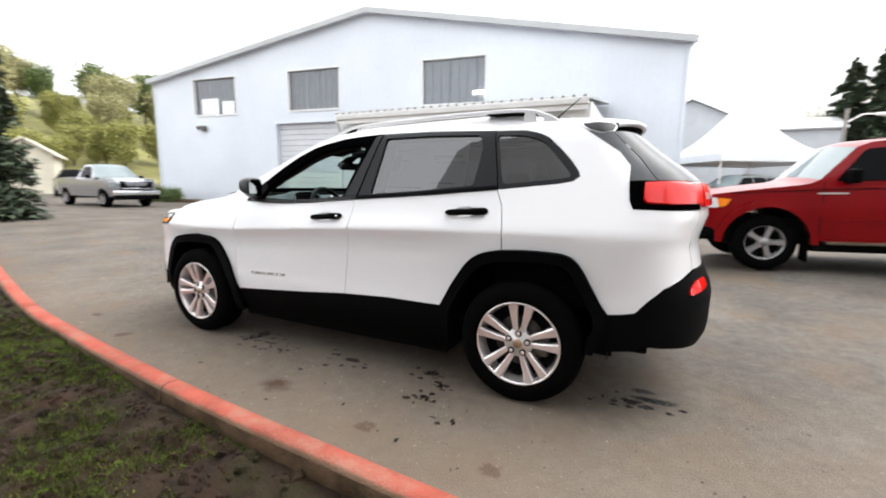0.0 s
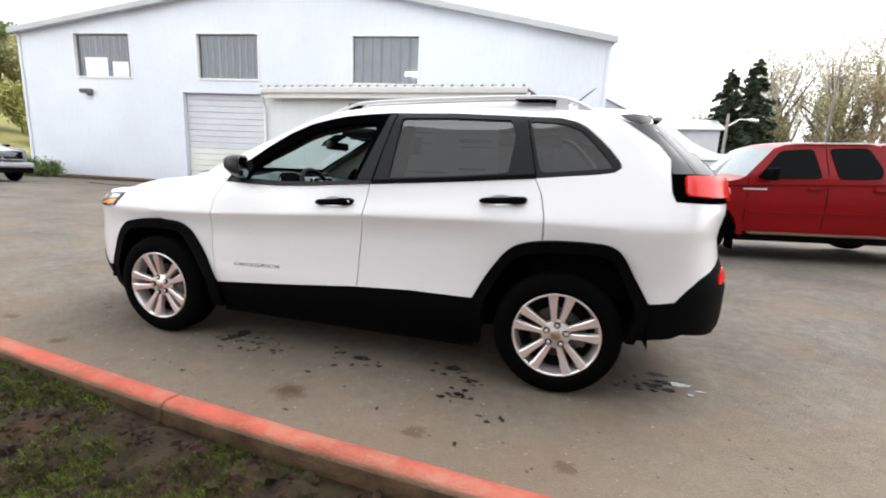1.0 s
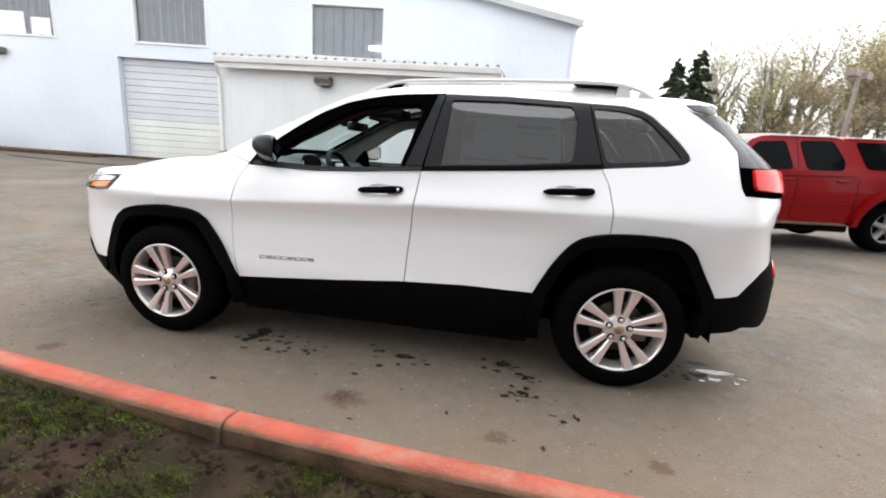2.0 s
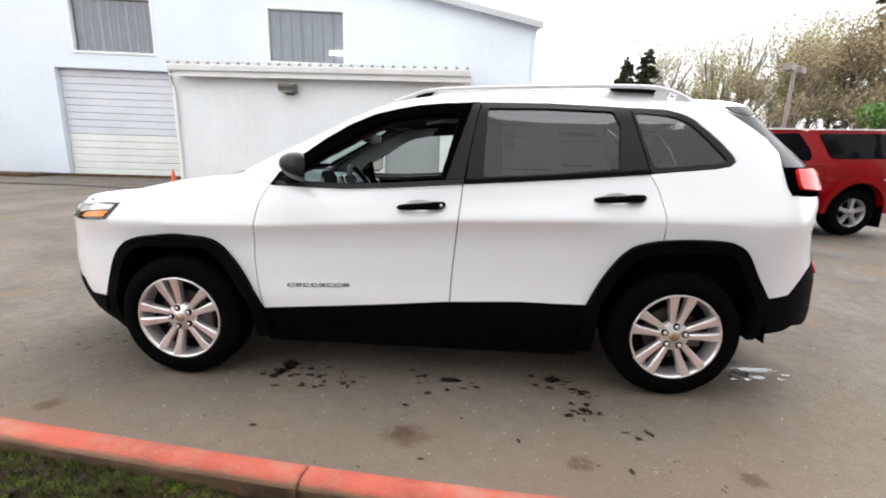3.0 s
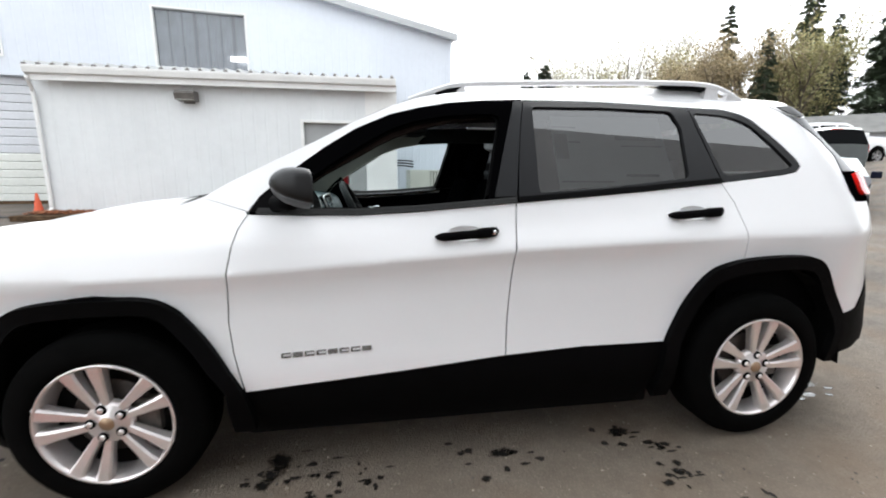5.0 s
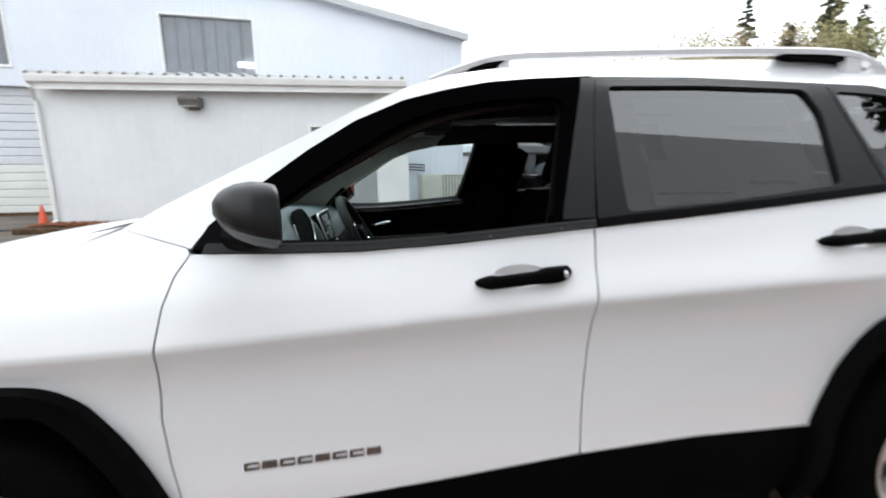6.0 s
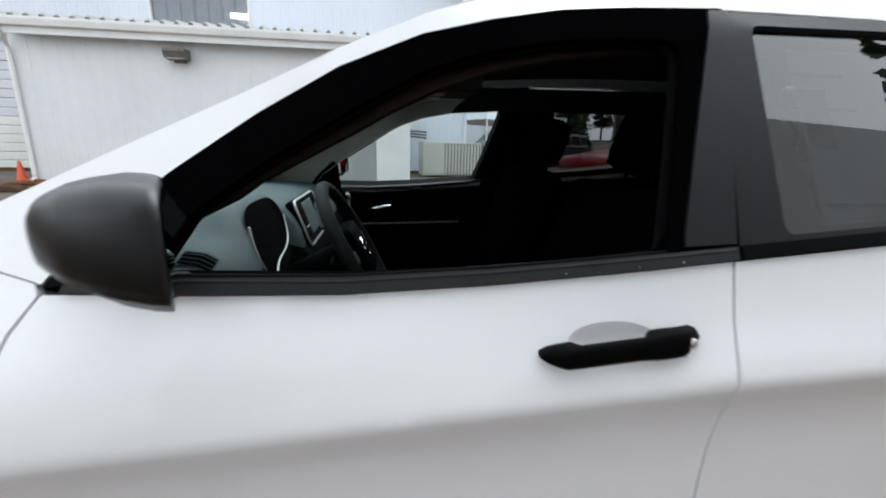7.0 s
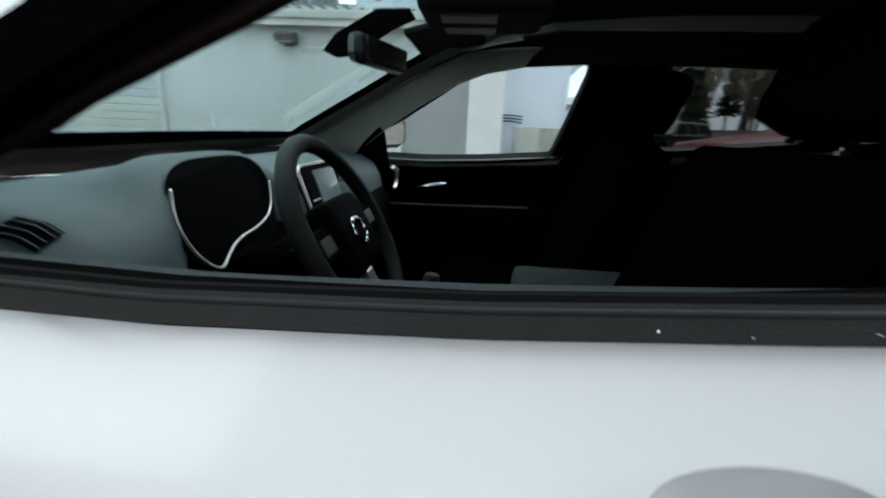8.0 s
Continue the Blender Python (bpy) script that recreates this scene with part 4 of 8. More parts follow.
def body_half(x, z):
    """Half width of the body at x along it and z up: rocker, hollow door, shoulder crease, leaning glass, roof edge."""
    zc, zb = crease(x), belt(x)
    yb = 0.806 - 0.022 * min(1, max(0, -x / 0.85)) - 0.45 * max(0, zb - 1.10)
    zm = (zc + zb) / 2
    hf = min(1.0, max(0.0, (1.12 - x) / 0.35))
    ym = 0.842 - 0.25 * max(0, zm - 0.98)
    if z <= zb:
        return lerp(z, [0.15, 0.25, 0.34, 0.42, 0.49, 0.56, 0.68, zc - 0.13, zc - 0.06, zc - 0.004, zc + 0.012, zm, zb], [0.76, 0.83, 0.866, 0.876, 0.873, 0.863, 0.854, 0.864 - 0.014 * hf, 0.871 - 0.013 * hf, 0.8765, 0.872, ym, yb])
    y = yb - 0.49 * (min(z, 1.5) - zb)
    if z > 1.5:
        y -= 0.49 * (z - 1.5) + 6.0 * (z - 1.5) ** 2
    return y


def smooth_half(x, z):
    return sum(w * body_half(x, z + d) for d, w in ((-0.006, 0.25), (0, 0.5), (0.006, 0.25)))


XF, XR, NF, NR = -1.45, 1.62, 2.5, 2.8


def front_len(z):
    return lerp(z, [0.2, 0.3, 0.45, 0.6, 0.8, 0.87, 0.95, 1.05, 1.2], [0.72, 0.80, 0.87, 0.90, 0.88, 0.84, 0.75, 0.58, 0.40])


def rear_len(z):
    return lerp(z, [0.25, 0.35, 0.45, 0.66, 0.78, 0.92, 1.0, 1.055, 1.1, 1.22, 1.3, 1.4, 1.5, 1.6], [0.54, 0.64, 0.685, 0.69, 0.635, 0.60, 0.615, 0.642, 0.64, 0.62, 0.54, 0.40, 0.28, 0.14])


def body_point(u, z):
    if XF <= u <= XR:
        return Vector((u, -smooth_half(u, z), z))
    if u > XR:
        a = min(1.0, (u - XR) / 1.3) * math.pi / 2
        return Vector((XR + rear_len(z) * math.sin(a) ** (2 / NR), -smooth_half(XR, z) * max(0, math.cos(a)) ** (2 / NR), z))
    a = min(1.0, (XF - u) / 1.3) * math.pi / 2
    return Vector((XF - front_len(z) * math.sin(a) ** (2 / NF), -smooth_half(XF, z) * max(0, math.cos(a)) ** (2 / NF), z))


def U(x, z):
    """The u of a side point at x."""
    if x > XR:
        return XR + 1.3 * math.asin(min(1, (x - XR) / rear_len(z)) ** (NR / 2)) / (math.pi / 2)
    if x < XF:
        return XF - 1.3 * math.asin(min(1, (XF - x) / front_len(z)) ** (NF / 2)) / (math.pi / 2)
    return x


def uz(pts):
    out = []
    for (x0, z0), (x1, z1) in zip(pts, pts[1:]):
        k = max(1, int(math.hypot(x1 - x0, z1 - z0) / 0.03 + 0.5)) if max(x0, x1) > XR or min(x0, x1) < XF else 1
        out += [(U(x0 + (x1 - x0) * j / k, z0 + (z1 - z0) * j / k), z0 + (z1 - z0) * j / k) for j in range(k)]
    return out + [(U(*pts[-1]), pts[-1][1])]


def body(u, z):
    e = 0.012
    p = body_point(u, z)
    du = body_point(u + e, z) - body_point(u - e, z)
    dz = body_point(u, z + e) - body_point(u, z - e)
    n = du.cross(dz)
    n = n.normalized() if n.length > 1e-9 else Vector((0, -1, 0))
    if n.dot(Vector((p.x * 0.2, p.y, 0))) < 0:
        n = -n
    return p, n


suv = empty("sport_utility_car", "white sport utility car with black plastic trim, driver window lowered", "car")
G = 0.0028
FD_GAP = [(-0.84, 1.072), (-0.869, 1.025), (-0.889, 0.959), (-0.902, 0.88), (-0.910, 0.80), (-0.917, 0.68), (-0.905, 0.56), (-0.888, 0.483), (-0.872, 0.405)]
B_GAP = [(0.200, 1.110), (0.192, 1.02), (0.183, 0.93), (0.172, 0.80), (0.160, 0.65), (0.153, 0.488)]
RD_GAP = [(1.165, 1.19), (1.205, 1.11), (1.230, 0.99), (1.233, 0.90), (1.231, 0.866)]
def soften(pts, times=2):
    """Rounds the corners of an open line, its ends kept."""
    for _ in range(times):
        out = [pts[0]]
        for a, b in zip(pts, pts[1:]):
            out += [(a[0] * 0.75 + b[0] * 0.25, a[1] * 0.75 + b[1] * 0.25), (a[0] * 0.25 + b[0] * 0.75, a[1] * 0.25 + b[1] * 0.75)]
        pts = out + [pts[-1]]
    return pts


def tuck(pts, cx):
    """The same arch a little nearer the hub, under the flare's edge."""
    return [(x + (cx - x) * 0.03, z + (0.36 - z) * 0.03) for x, z in pts]


F_ARCH = [(-0.870, 0.405), (-0.978, 0.601), (-1.030, 0.672), (-1.09, 0.742), (-1.155, 0.784), (-1.265, 0.7945), (-1.44, 0.7925), (-1.58, 0.772), (-1.645, 0.738), (-1.70, 0.662), (-1.738, 0.545), (-1.755, 0.43)]
R_ARCH = [(0.875, 0.508), (0.95, 0.665), (1.055, 0.815), (1.165, 0.858), (1.30, 0.875), (1.47, 0.879), (1.585, 0.871), (1.645, 0.830), (1.703, 0.728), (1.785, 0.585)]
R_ARCH_DOOR = [(0.875, 0.508), (0.95, 0.665), (1.055, 0.815), (1.165, 0.858), (1.231, 0.866)]
BELT = [(-0.84, 1.072), (-0.62, 1.068), (-0.43, 1.067), (-0.2, 1.079), (0.03, 1.098), (0.2, 1.111), (0.47, 1.131), (0.77, 1.155), (1.165, 1.191)]
DLO_TOP = [(-0.840, 1.085), (-0.80, 1.140), (-0.685, 1.238), (-0.565, 1.328), (-0.44, 1.408), (-0.30, 1.470), (-0.18, 1.501), (-0.05, 1.526), (0.10, 1.541), (0.28, 1.553), (0.65, 1.556), (0.96, 1.546), (1.27, 1.536), (1.36, 1.514), (1.414, 1.486), (1.495, 1.414), (1.55, 1.357), (1.597, 1.297), (1.606, 1.268), (1.573, 1.242), (1.49, 1.227), (1.165, 1.192)]
ROOF_EDGE = [(-1.005, 1.135), (-0.911, 1.192), (-0.751, 1.276), (-0.594, 1.357), (-0.438, 1.442), (-0.284, 1.512), (-0.162, 1.552), (0.02, 1.585), (0.33, 1.603), (0.64, 1.61), (1.0, 1.612), (1.3, 1.606), (1.45, 1.598)]


def sh(pts, d):
    return [(x + d, z) for x, z in pts]


def oval(cx, cz, rx, rz, n=28):
    return [(cx + rx * math.cos(2 * math.pi * k / n), cz + rz * math.sin(2 * math.pi * k / n)) for k in range(n)]


def creases(x0, x1):
    """The shoulder crease and a line close above and below it."""
    return [[(x0 + (x1 - x0) * k / 12, crease(x0 + (x1 - x0) * k / 12) + d) for k in range(13)] for d in (-0.062, -0.014, -0.004, 0.010)]


HOOD_EDGE = [(-1.005, 1.135), (-1.10, 1.098), (-1.25, 1.075), (-1.45, 1.045), (-1.57, 1.010), (-1.66, 0.955), (-1.80, 0.944)]
for flip in (False, True):
    fender = sh(FD_GAP, -G) + tuck(F_ARCH, -1.35)[1:] + [(-1.79, 0.42), (-1.81, 0.850), (-1.744, 0.857), (-1.664, 0.948)] + HOOD_EDGE[::-1][1:] + [(-0.92, 1.108), (-0.848, 1.086)]
    part("fender", panel(uz(fender), body, 0.03, mirror=flip, lines=creases(-1.40, -0.85)), "white_paint", suv, smooth=True)
    front_door = sh(FD_GAP, G)[::-1] + [(x, z - 0.001) for x, z in BELT[1:5]] + sh(B_GAP, -G) + [(-0.25, 0.452)]
    fd = part("front_door", panel(front_door, body, 0.028, mirror=flip, lines=creases(-0.88, 0.17), holes=() if flip else [oval(-0.018, 0.996, 0.074, 0.029)]), "white_paint", suv, smooth=True)
    rear_door = sh(B_GAP, G)[::-1] + [(x, z - 0.001) for x, z in BELT[6:8]] + sh(RD_GAP, -G) + tuck(R_ARCH_DOOR, 1.35)[::-1] + [(0.5, 0.505)]
    rd = part("rear_door", panel(rear_door, body, 0.028, mirror=flip, lines=creases(0.20, 1.21), holes=() if flip else [oval(0.997, 1.066, 0.074, 0.029)]), "white_paint", suv, smooth=True)
    tl = [(1.845, 1.245), (1.853, 1.15), (1.873, 1.108), (2.04, 1.103)]
    quarter = sh(RD_GAP, G)[::-1] + DLO_TOP[::-1] + [(-0.848, 1.088), (-0.92, 1.110)] + ROOF_EDGE + [(1.53, 1.575), (1.66, 1.490), (1.79, 1.40), (1.845, 1.33)] + tl
    quarter = uz(quarter) + [(XR + 1.3 * 0.62, 1.103), (XR + 1.3 * 0.62, 0.80), (U(2.04, 0.72), 0.72)] + uz([(1.975, 0.66), (1.92, 0.597), (1.80, 0.575)] + tuck(R_ARCH[::-1][1:5] + [(1.30, 0.875), (1.236, 0.868)], 1.35))
    part("quarter_panel", panel(quarter, body, 0.03, mirror=flip, lines=creases(1.26, 1.60)), "white_paint", suv, smooth=True)
    # rocker and bumpers
    # bottom edge drawn low, a shape that deepens the shade under the car
    sill = [(-0.872, 0.402), (-0.25, 0.449), (0.153, 0.485), (0.5, 0.502), (0.872, 0.505), (0.86, 0.36), (0.80, 0.19), (-0.80, 0.19), (-0.84, 0.28)]
    part("sill_trim", panel(sill, body, 0.05, 0.03, 0.004, mirror=flip), "black_plastic", suv, "black plastic sill trim", smooth=True)
    rb = [(1.787, 0.578), (1.92, 0.592), (1.975, 0.654), (2.04, 0.715)]
    rb = uz(rb) + [(XR + 1.3 * 0.65, 0.795), (XR + 1.3, 0.795), (XR + 1.3, 0.36)] + uz([(1.97, 0.43), (1.92, 0.405), (1.69, 0.375), (1.73, 0.50)])
    bump = part("rear_bumper", panel(rb, body, 0.05, 0.03, 0.006, mirror=flip), "black_plastic", suv, "black plastic rear bumper", smooth=True)
    refl = [(XR + 1.3 * 0.50, 0.672), (XR + 1.3 * 0.53, 0.715), (XR + 1.3 * 0.62, 0.745), (XR + 1.3 * 0.72, 0.75), (XR + 1.3 * 0.72, 0.70), (XR + 1.3 * 0.60, 0.685)]
    part("reflector", panel(rounded(refl, 1), body, 0.03, 0.01, 0.014, mirror=flip), "red_lens", bump, "red bumper reflector", smooth=True)
    fb = uz([(-1.757, 0.42), (-1.79, 0.415), (-1.95, 0.405), (-2.02, 0.485)]) + [(XF - 1.3, 0.50), (XF - 1.3, 0.26)] + uz([(-1.98, 0.30), (-1.84, 0.245), (-1.79, 0.185), (-1.70, 0.18), (-1.72, 0.30)])
    part("front_bumper_trim", panel(fb, body, 0.05, 0.03, 0.004, mirror=flip), "black_plastic", suv, "black plastic lower front bumper", smooth=True)
    fw = uz([(-1.772, 0.42), (-1.95, 0.41), (-2.02, 0.49)]) + [(XF - 1.3, 0.505), (XF - 1.3, 0.86)] + uz([(-1.93, 0.842), (-1.79, 0.849)])
    part("front_bumper", panel(fw, body, 0.04, 0.015, -0.0015, mirror=flip), "white_paint", suv, smooth=True)
    hl = uz([(-1.667, 0.945), (-1.746, 0.859), (-1.94, 0.846)]) + [(XF - 1.3 * 0.62, 0.85), (XF - 1.3 * 0.62, 0.905)] + uz([(-1.88, 0.928), (-1.80, 0.940)])
    lamp = part("headlight", panel(hl, body, 0.03, 0.02, 0.004, mirror=flip), "black_gloss", suv, "slim headlight with amber side marker", smooth=True)
    amb = uz([(-1.722, 0.905), (-1.757, 0.870), (-1.93, 0.858), (-1.90, 0.884)])
    part("side_marker", panel(amb, body, 0.03, 0.005, 0.009, mirror=flip), "amber_lens", lamp, "amber side marker lens", smooth=True)
    clr = uz([(-1.690, 0.938), (-1.716, 0.912), (-1.90, 0.891), (-1.95, 0.880)]) + [(XF - 1.3 * 0.58, 0.90)] + uz([(-1.88, 0.921), (-1.80, 0.934)])
    part("lens", panel(clr, body, 0.03, 0.005, 0.009, mirror=flip), "clear_lens", lamp, "clear headlight lens", smooth=True)
    # wheel arch flares
    for name, arch, cx in (("front_flare", F_ARCH, -1.35), ("rear_flare", R_ARCH, 1.35)):
        inner = []
        arch = soften(arch)
        for x, z in arch:
            d = Vector((x - cx, z - 0.36))
            k = 0.062 if z > 0.5 else 0.055
            inner.append((x - d.normalized().x * k, max(z - d.normalized().y * k, z - 0.075)))
        if cx < 0:
            inner[0], inner[-1] = (-0.93, 0.33), (-1.70, 0.33)
            ring = arch + [(-1.765, 0.30), (-1.71, 0.20)] + inner[::-1] + [(-0.93, 0.24), (-0.85, 0.24), (-0.85, 0.33)]
        else:
            inner[0], inner[-1] = (0.93, 0.42), (1.735, 0.50)
            ring = arch + [(1.785, 0.50), (1.74, 0.37), (1.70, 0.37)] + inner[::-1] + [(0.93, 0.25), (0.85, 0.25), (0.86, 0.40)]
        part(name, panel(uz(ring), body, 0.03, 0.06, 0.032, mirror=flip), "black_plastic", suv, "black plastic wheel arch flare", smooth=True)
    # glass, frames
    opening = [(-0.70, 1.092), (-0.645, 1.185), (-0.54, 1.262), (-0.40, 1.350), (-0.30, 1.406), (-0.20, 1.442), (-0.07, 1.467), (0.06, 1.478), (0.14, 1.480), (0.165, 1.468), (0.166, 1.44), (0.12, 1.26), (0.085, 1.122), (-0.05, 1.108), (-0.20, 1.096), (-0.43, 1.088)]
    frame_out = [(-0.835, 1.078)] + DLO_TOP[1:10] + [(0.283, 1.543), (0.262, 1.46), (0.232, 1.30), (0.204, 1.116)] + [(x, z + 0.003) for x, z in BELT[1:5]][::-1]
    frame_out[-1] = (-0.62, 1.071)
    part("door_frame", panel(frame_out, body, 0.03, 0.03, 0.002, mirror=flip, holes=[opening]), "frame_black", fd, "black window frame", smooth=True)
    post = [(0.204, 1.136), (0.232, 1.30), (0.262, 1.46), (0.282, 1.541), (0.240, 1.538), (0.202, 1.422), (0.160, 1.293), (0.115, 1.149), (0.112, 1.132)]
    part("pillar_cover", panel(post, body, 0.03, 0.01, 0.008, mirror=flip), "satin_black", fd, "dark grey pillar cover", smooth=True)
    q, deep = (1.0, 0.05) if flip else (0.25, 0.010)
    part("window_seal", panel(rounded(opening, 1), body, 0.04, deep, -0.012, mirror=flip, holes=[[(x + (0.012 * q if x < -0.3 else (-0.012 if x > 0.05 else 0)), z - 0.014 * q if z > 1.2 else z + 0.012) for x, z in opening]]), "black_plastic", fd, smooth=True)
    bel = [(-0.80, 1.094), (-0.62, 1.090), (-0.43, 1.089), (-0.2, 1.100), (0.03, 1.119), (0.203, 1.132), (0.203, 1.112)] + [(x, z) for x, z in BELT[1:5]][::-1] + [(-0.81, 1.073)]
    mould = part("belt_moulding", panel(bel, body, 0.03, 0.02, 0.010, mirror=flip), "belt_rubber", fd, "black rubber belt moulding", smooth=True)
    sgn = 1 if flip else -1
    lip = [(x, sgn * (smooth_half(x, belt(x) + 0.018) + 0.007), belt(x) + 0.0185) for x in [-0.74 + 0.94 * k / 24 for k in range(25)]]
    part("moulding_lip", tube(bmesh.new(), lip, 0.0045, 8), "belt_rubber", mould, smooth=True)
    part("glass_slot", tube(bmesh.new(), [(x, y - sgn * 0.016, z + 0.001) for x, y, z in lip], 0.006, 6), "underbody", mould)
    if not flip:
        for k in range(7):
            x = -0.12 + 0.045 * k + 0.018 * math.sin(5.0 * k)
            drop = bmesh.new()
            bmesh.ops.create_icosphere(drop, subdivisions=1, radius=0.0009 + 0.0004 * (k % 3))
            bmesh.ops.translate(drop, vec=(x, -(smooth_half(x, belt(x) + 0.009) + 0.0105), belt(x) + 0.007 + 0.003 * (k % 2)), verts=drop.verts)
            part("water_drop", drop, "clear_lens", mould, "clear water drop", smooth=True)
    rg = [(0.322, 1.518), (0.64, 1.524), (0.995, 1.516), (1.03, 1.44), (1.012, 1.215), (0.62, 1.172), (0.305, 1.150)]
    rg = soft(rg, 0.02)
    rframe = [(0.206 + 2 * G, 1.117), (0.237, 1.30), (0.267, 1.46), (0.289, 1.543), (0.65, 1.549), (0.96, 1.542), (1.085, 1.535), (1.10, 1.46), (1.165, 1.196), (0.77, 1.158), (0.47, 1.134)]
    part("door_frame", panel(rframe, body, 0.03, 0.03, 0.002, mirror=flip, holes=[rg]), "satin_black", rd, "black window frame", smooth=True)
    part("window", panel(rg, body, 0.05, 0.0, -0.010, mirror=flip), "tint_glass", rd, "dark-tinted closed window", smooth=True)
    bel2 = [(0.206 + 2 * G, 1.113), (0.47, 1.132), (0.77, 1.156), (1.165, 1.192), (1.162, 1.212), (0.77, 1.176), (0.47, 1.152), (0.206 + 2 * G, 1.133)]
    part("belt_moulding", panel(bel2, body, 0.03, 0.02, 0.010, mirror=flip), "black_plastic", rd, "black belt moulding", smooth=True)
    qg = [(1.105, 1.512), (1.27, 1.502), (1.335, 1.486), (1.397, 1.458), (1.468, 1.386), (1.524, 1.322), (1.562, 1.276), (1.548, 1.262), (1.49, 1.253), (1.188, 1.222)]
    qg = soft(qg, 0.03)
    qframe = [(1.090, 1.535), (1.27, 1.531), (1.355, 1.509), (1.408, 1.481), (1.49, 1.409), (1.545, 1.353), (1.592, 1.294), (1.600, 1.269), (1.569, 1.247), (1.49, 1.231), (1.172, 1.196), (1.107, 1.46)]
    qframe = soft(qframe, 0.02)
    qf = part("quarter_window", panel(uz(qframe), body, 0.03, 0.03, 0.002, mirror=flip, holes=[uz(qg)]), "satin_black", suv, "fixed tinted quarter window in a black frame", smooth=True)
    part("pane", panel(uz(qg), body, 0.04, 0.0, -0.006, mirror=flip), "tint_glass", qf, "dark-tinted pane", smooth=True)
    # tail lamp
    tlp = uz([(1.845, 1.243), (1.856, 1.15), (1.876, 1.110), (2.04, 1.106)]) + [(XR + 1.3 * 0.62, 1.106), (XR + 1.3 * 0.64, 1.235), (U(2.05, 1.25), 1.25)]
    tlo = part("tail_light", panel(tlp, body, 0.03, 0.02, 0.006, mirror=flip), "frame_black", suv, "red tail light in a black surround", smooth=True)
    redl = uz([(1.912, 1.232), (1.914, 1.155), (1.928, 1.136), (2.04, 1.130)]) + [(XR + 1.3 * 0.62, 1.132), (XR + 1.3 * 0.635, 1.226), (U(2.05, 1.238), 1.238)]
    part("lens", panel(redl, body, 0.025, 0.02, 0.022, mirror=flip), "red_lens", tlo, "red lens", smooth=True)
    gl = [(XR + 1.3 * 0.645, 1.118), (XR + 1.3 * 0.66, 1.232), (XR + 1.3 * 0.80, 1.222), (XR + 1.3 * 0.84, 1.15), (XR + 1.3 * 0.80, 1.125)]
    gate_lamp = part("gate_light", panel(gl, body, 0.025, 0.02, 0.020, mirror=flip), "red_lens", suv, "red tailgate light with a pale reversing lens", smooth=True)
    part("reverse_lens", panel([(XR + 1.3 * 0.67, 1.155), (XR + 1.3 * 0.672, 1.19), (XR + 1.3 * 0.79, 1.185), (XR + 1.3 * 0.80, 1.155)], body, 0.02, 0.01, 0.024, mirror=flip), "pink_lens", gate_lamp, "pale reversing lens", smooth=True)


# ---- roof, bonnet, screens
def along(line, v):
    """The point at share v of a polyline's length."""
    d = [0.0]
    for a, b in zip(line, line[1:]):
        d.append(d[-1] + math.hypot(b[0] - a[0], b[1] - a[1]))
    return lerp(v * d[-1], d, [p[0] for p in line]), lerp(v * d[-1], d, [p[1] for p in line])


def top_sheet(v, w, low=0.0):
    x, z = along(ROOF_EDGE, v)
    ye = smooth_half(x, z) - low
    c = 1 - (2 * w - 1) ** 2
    lead = lerp(x, [-1.0, -0.28, 0.3], [0.06, 0.045, 0.0])
    rise = lerp(x, [-1.0, -0.28, 0.1, 1.5], [0.004, 0.018, 0.045, 0.035])
    return Vector((x - lead * c, (2 * w - 1) * ye, z + rise * c ** 0.7 - low))


VS = 0.405
part("roof", grid(bmesh.new(), lambda u, w: top_sheet(VS + (1 - VS) * u, w), 36, 24), "white_paint", suv, smooth=True)
ws = part("windscreen", grid(bmesh.new(), lambda u, w: top_sheet(0.02 + (VS - 0.024) * u, 0.02 + 0.96 * w), 16, 20), "clear_glass", suv, "clear windscreen", smooth=True)
ws.visible_shadow = False
part("headliner", grid(bmesh.new(), lambda u, w: top_sheet(VS + (1 - VS) * u, w, 0.035), 20, 16), "headliner", suv, "cloth headliner, cabin shade put into its near-black colour", smooth=True)
# extra dark sheet added to block the lit white roof underside from view
part("roof_light_mask", grid(bmesh.new(), lambda u, w: top_sheet(VS + 0.01 + (0.99 - VS) * u, w, 0.012), 20, 16), "headliner", suv, smooth=True)

for a, b in ((0.925, 0.998), (0.002, 0.075)):
    part("screen_border", grid(bmesh.new(), lambda u, w: top_sheet(0.02 + (VS - 0.024) * u, a + (b - a) * w, 0.006), 16, 3), "frame_black", ws, "black painted border of the windscreen", smooth=True)
    if a > 0.5:
        part("pillar_cover", grid(bmesh.new(), lambda u, w: top_sheet(0.04 + (VS - 0.03) * u, 0.915 + 0.085 * w, 0.045), 16, 3), "pillar_trim", suv, "pale grey pillar lining", smooth=True)


def hood_sheet(v, w):
    x, z = along(HOOD_EDGE, v)
    ye = smooth_half(x, z) if x > XF else -body_point(U(x, z), z).y
    c = 1 - (2 * w - 1) ** 2
    lead = lerp(v, [0, 0.6, 1], [0.12, 0.14, 0.44])
    return Vector((x - lead * c ** 0.8, (2 * w - 1) * ye, z + lerp(v, [0, 0.5, 1], [0.0, 0.024, 0.006]) * c ** 0.6))


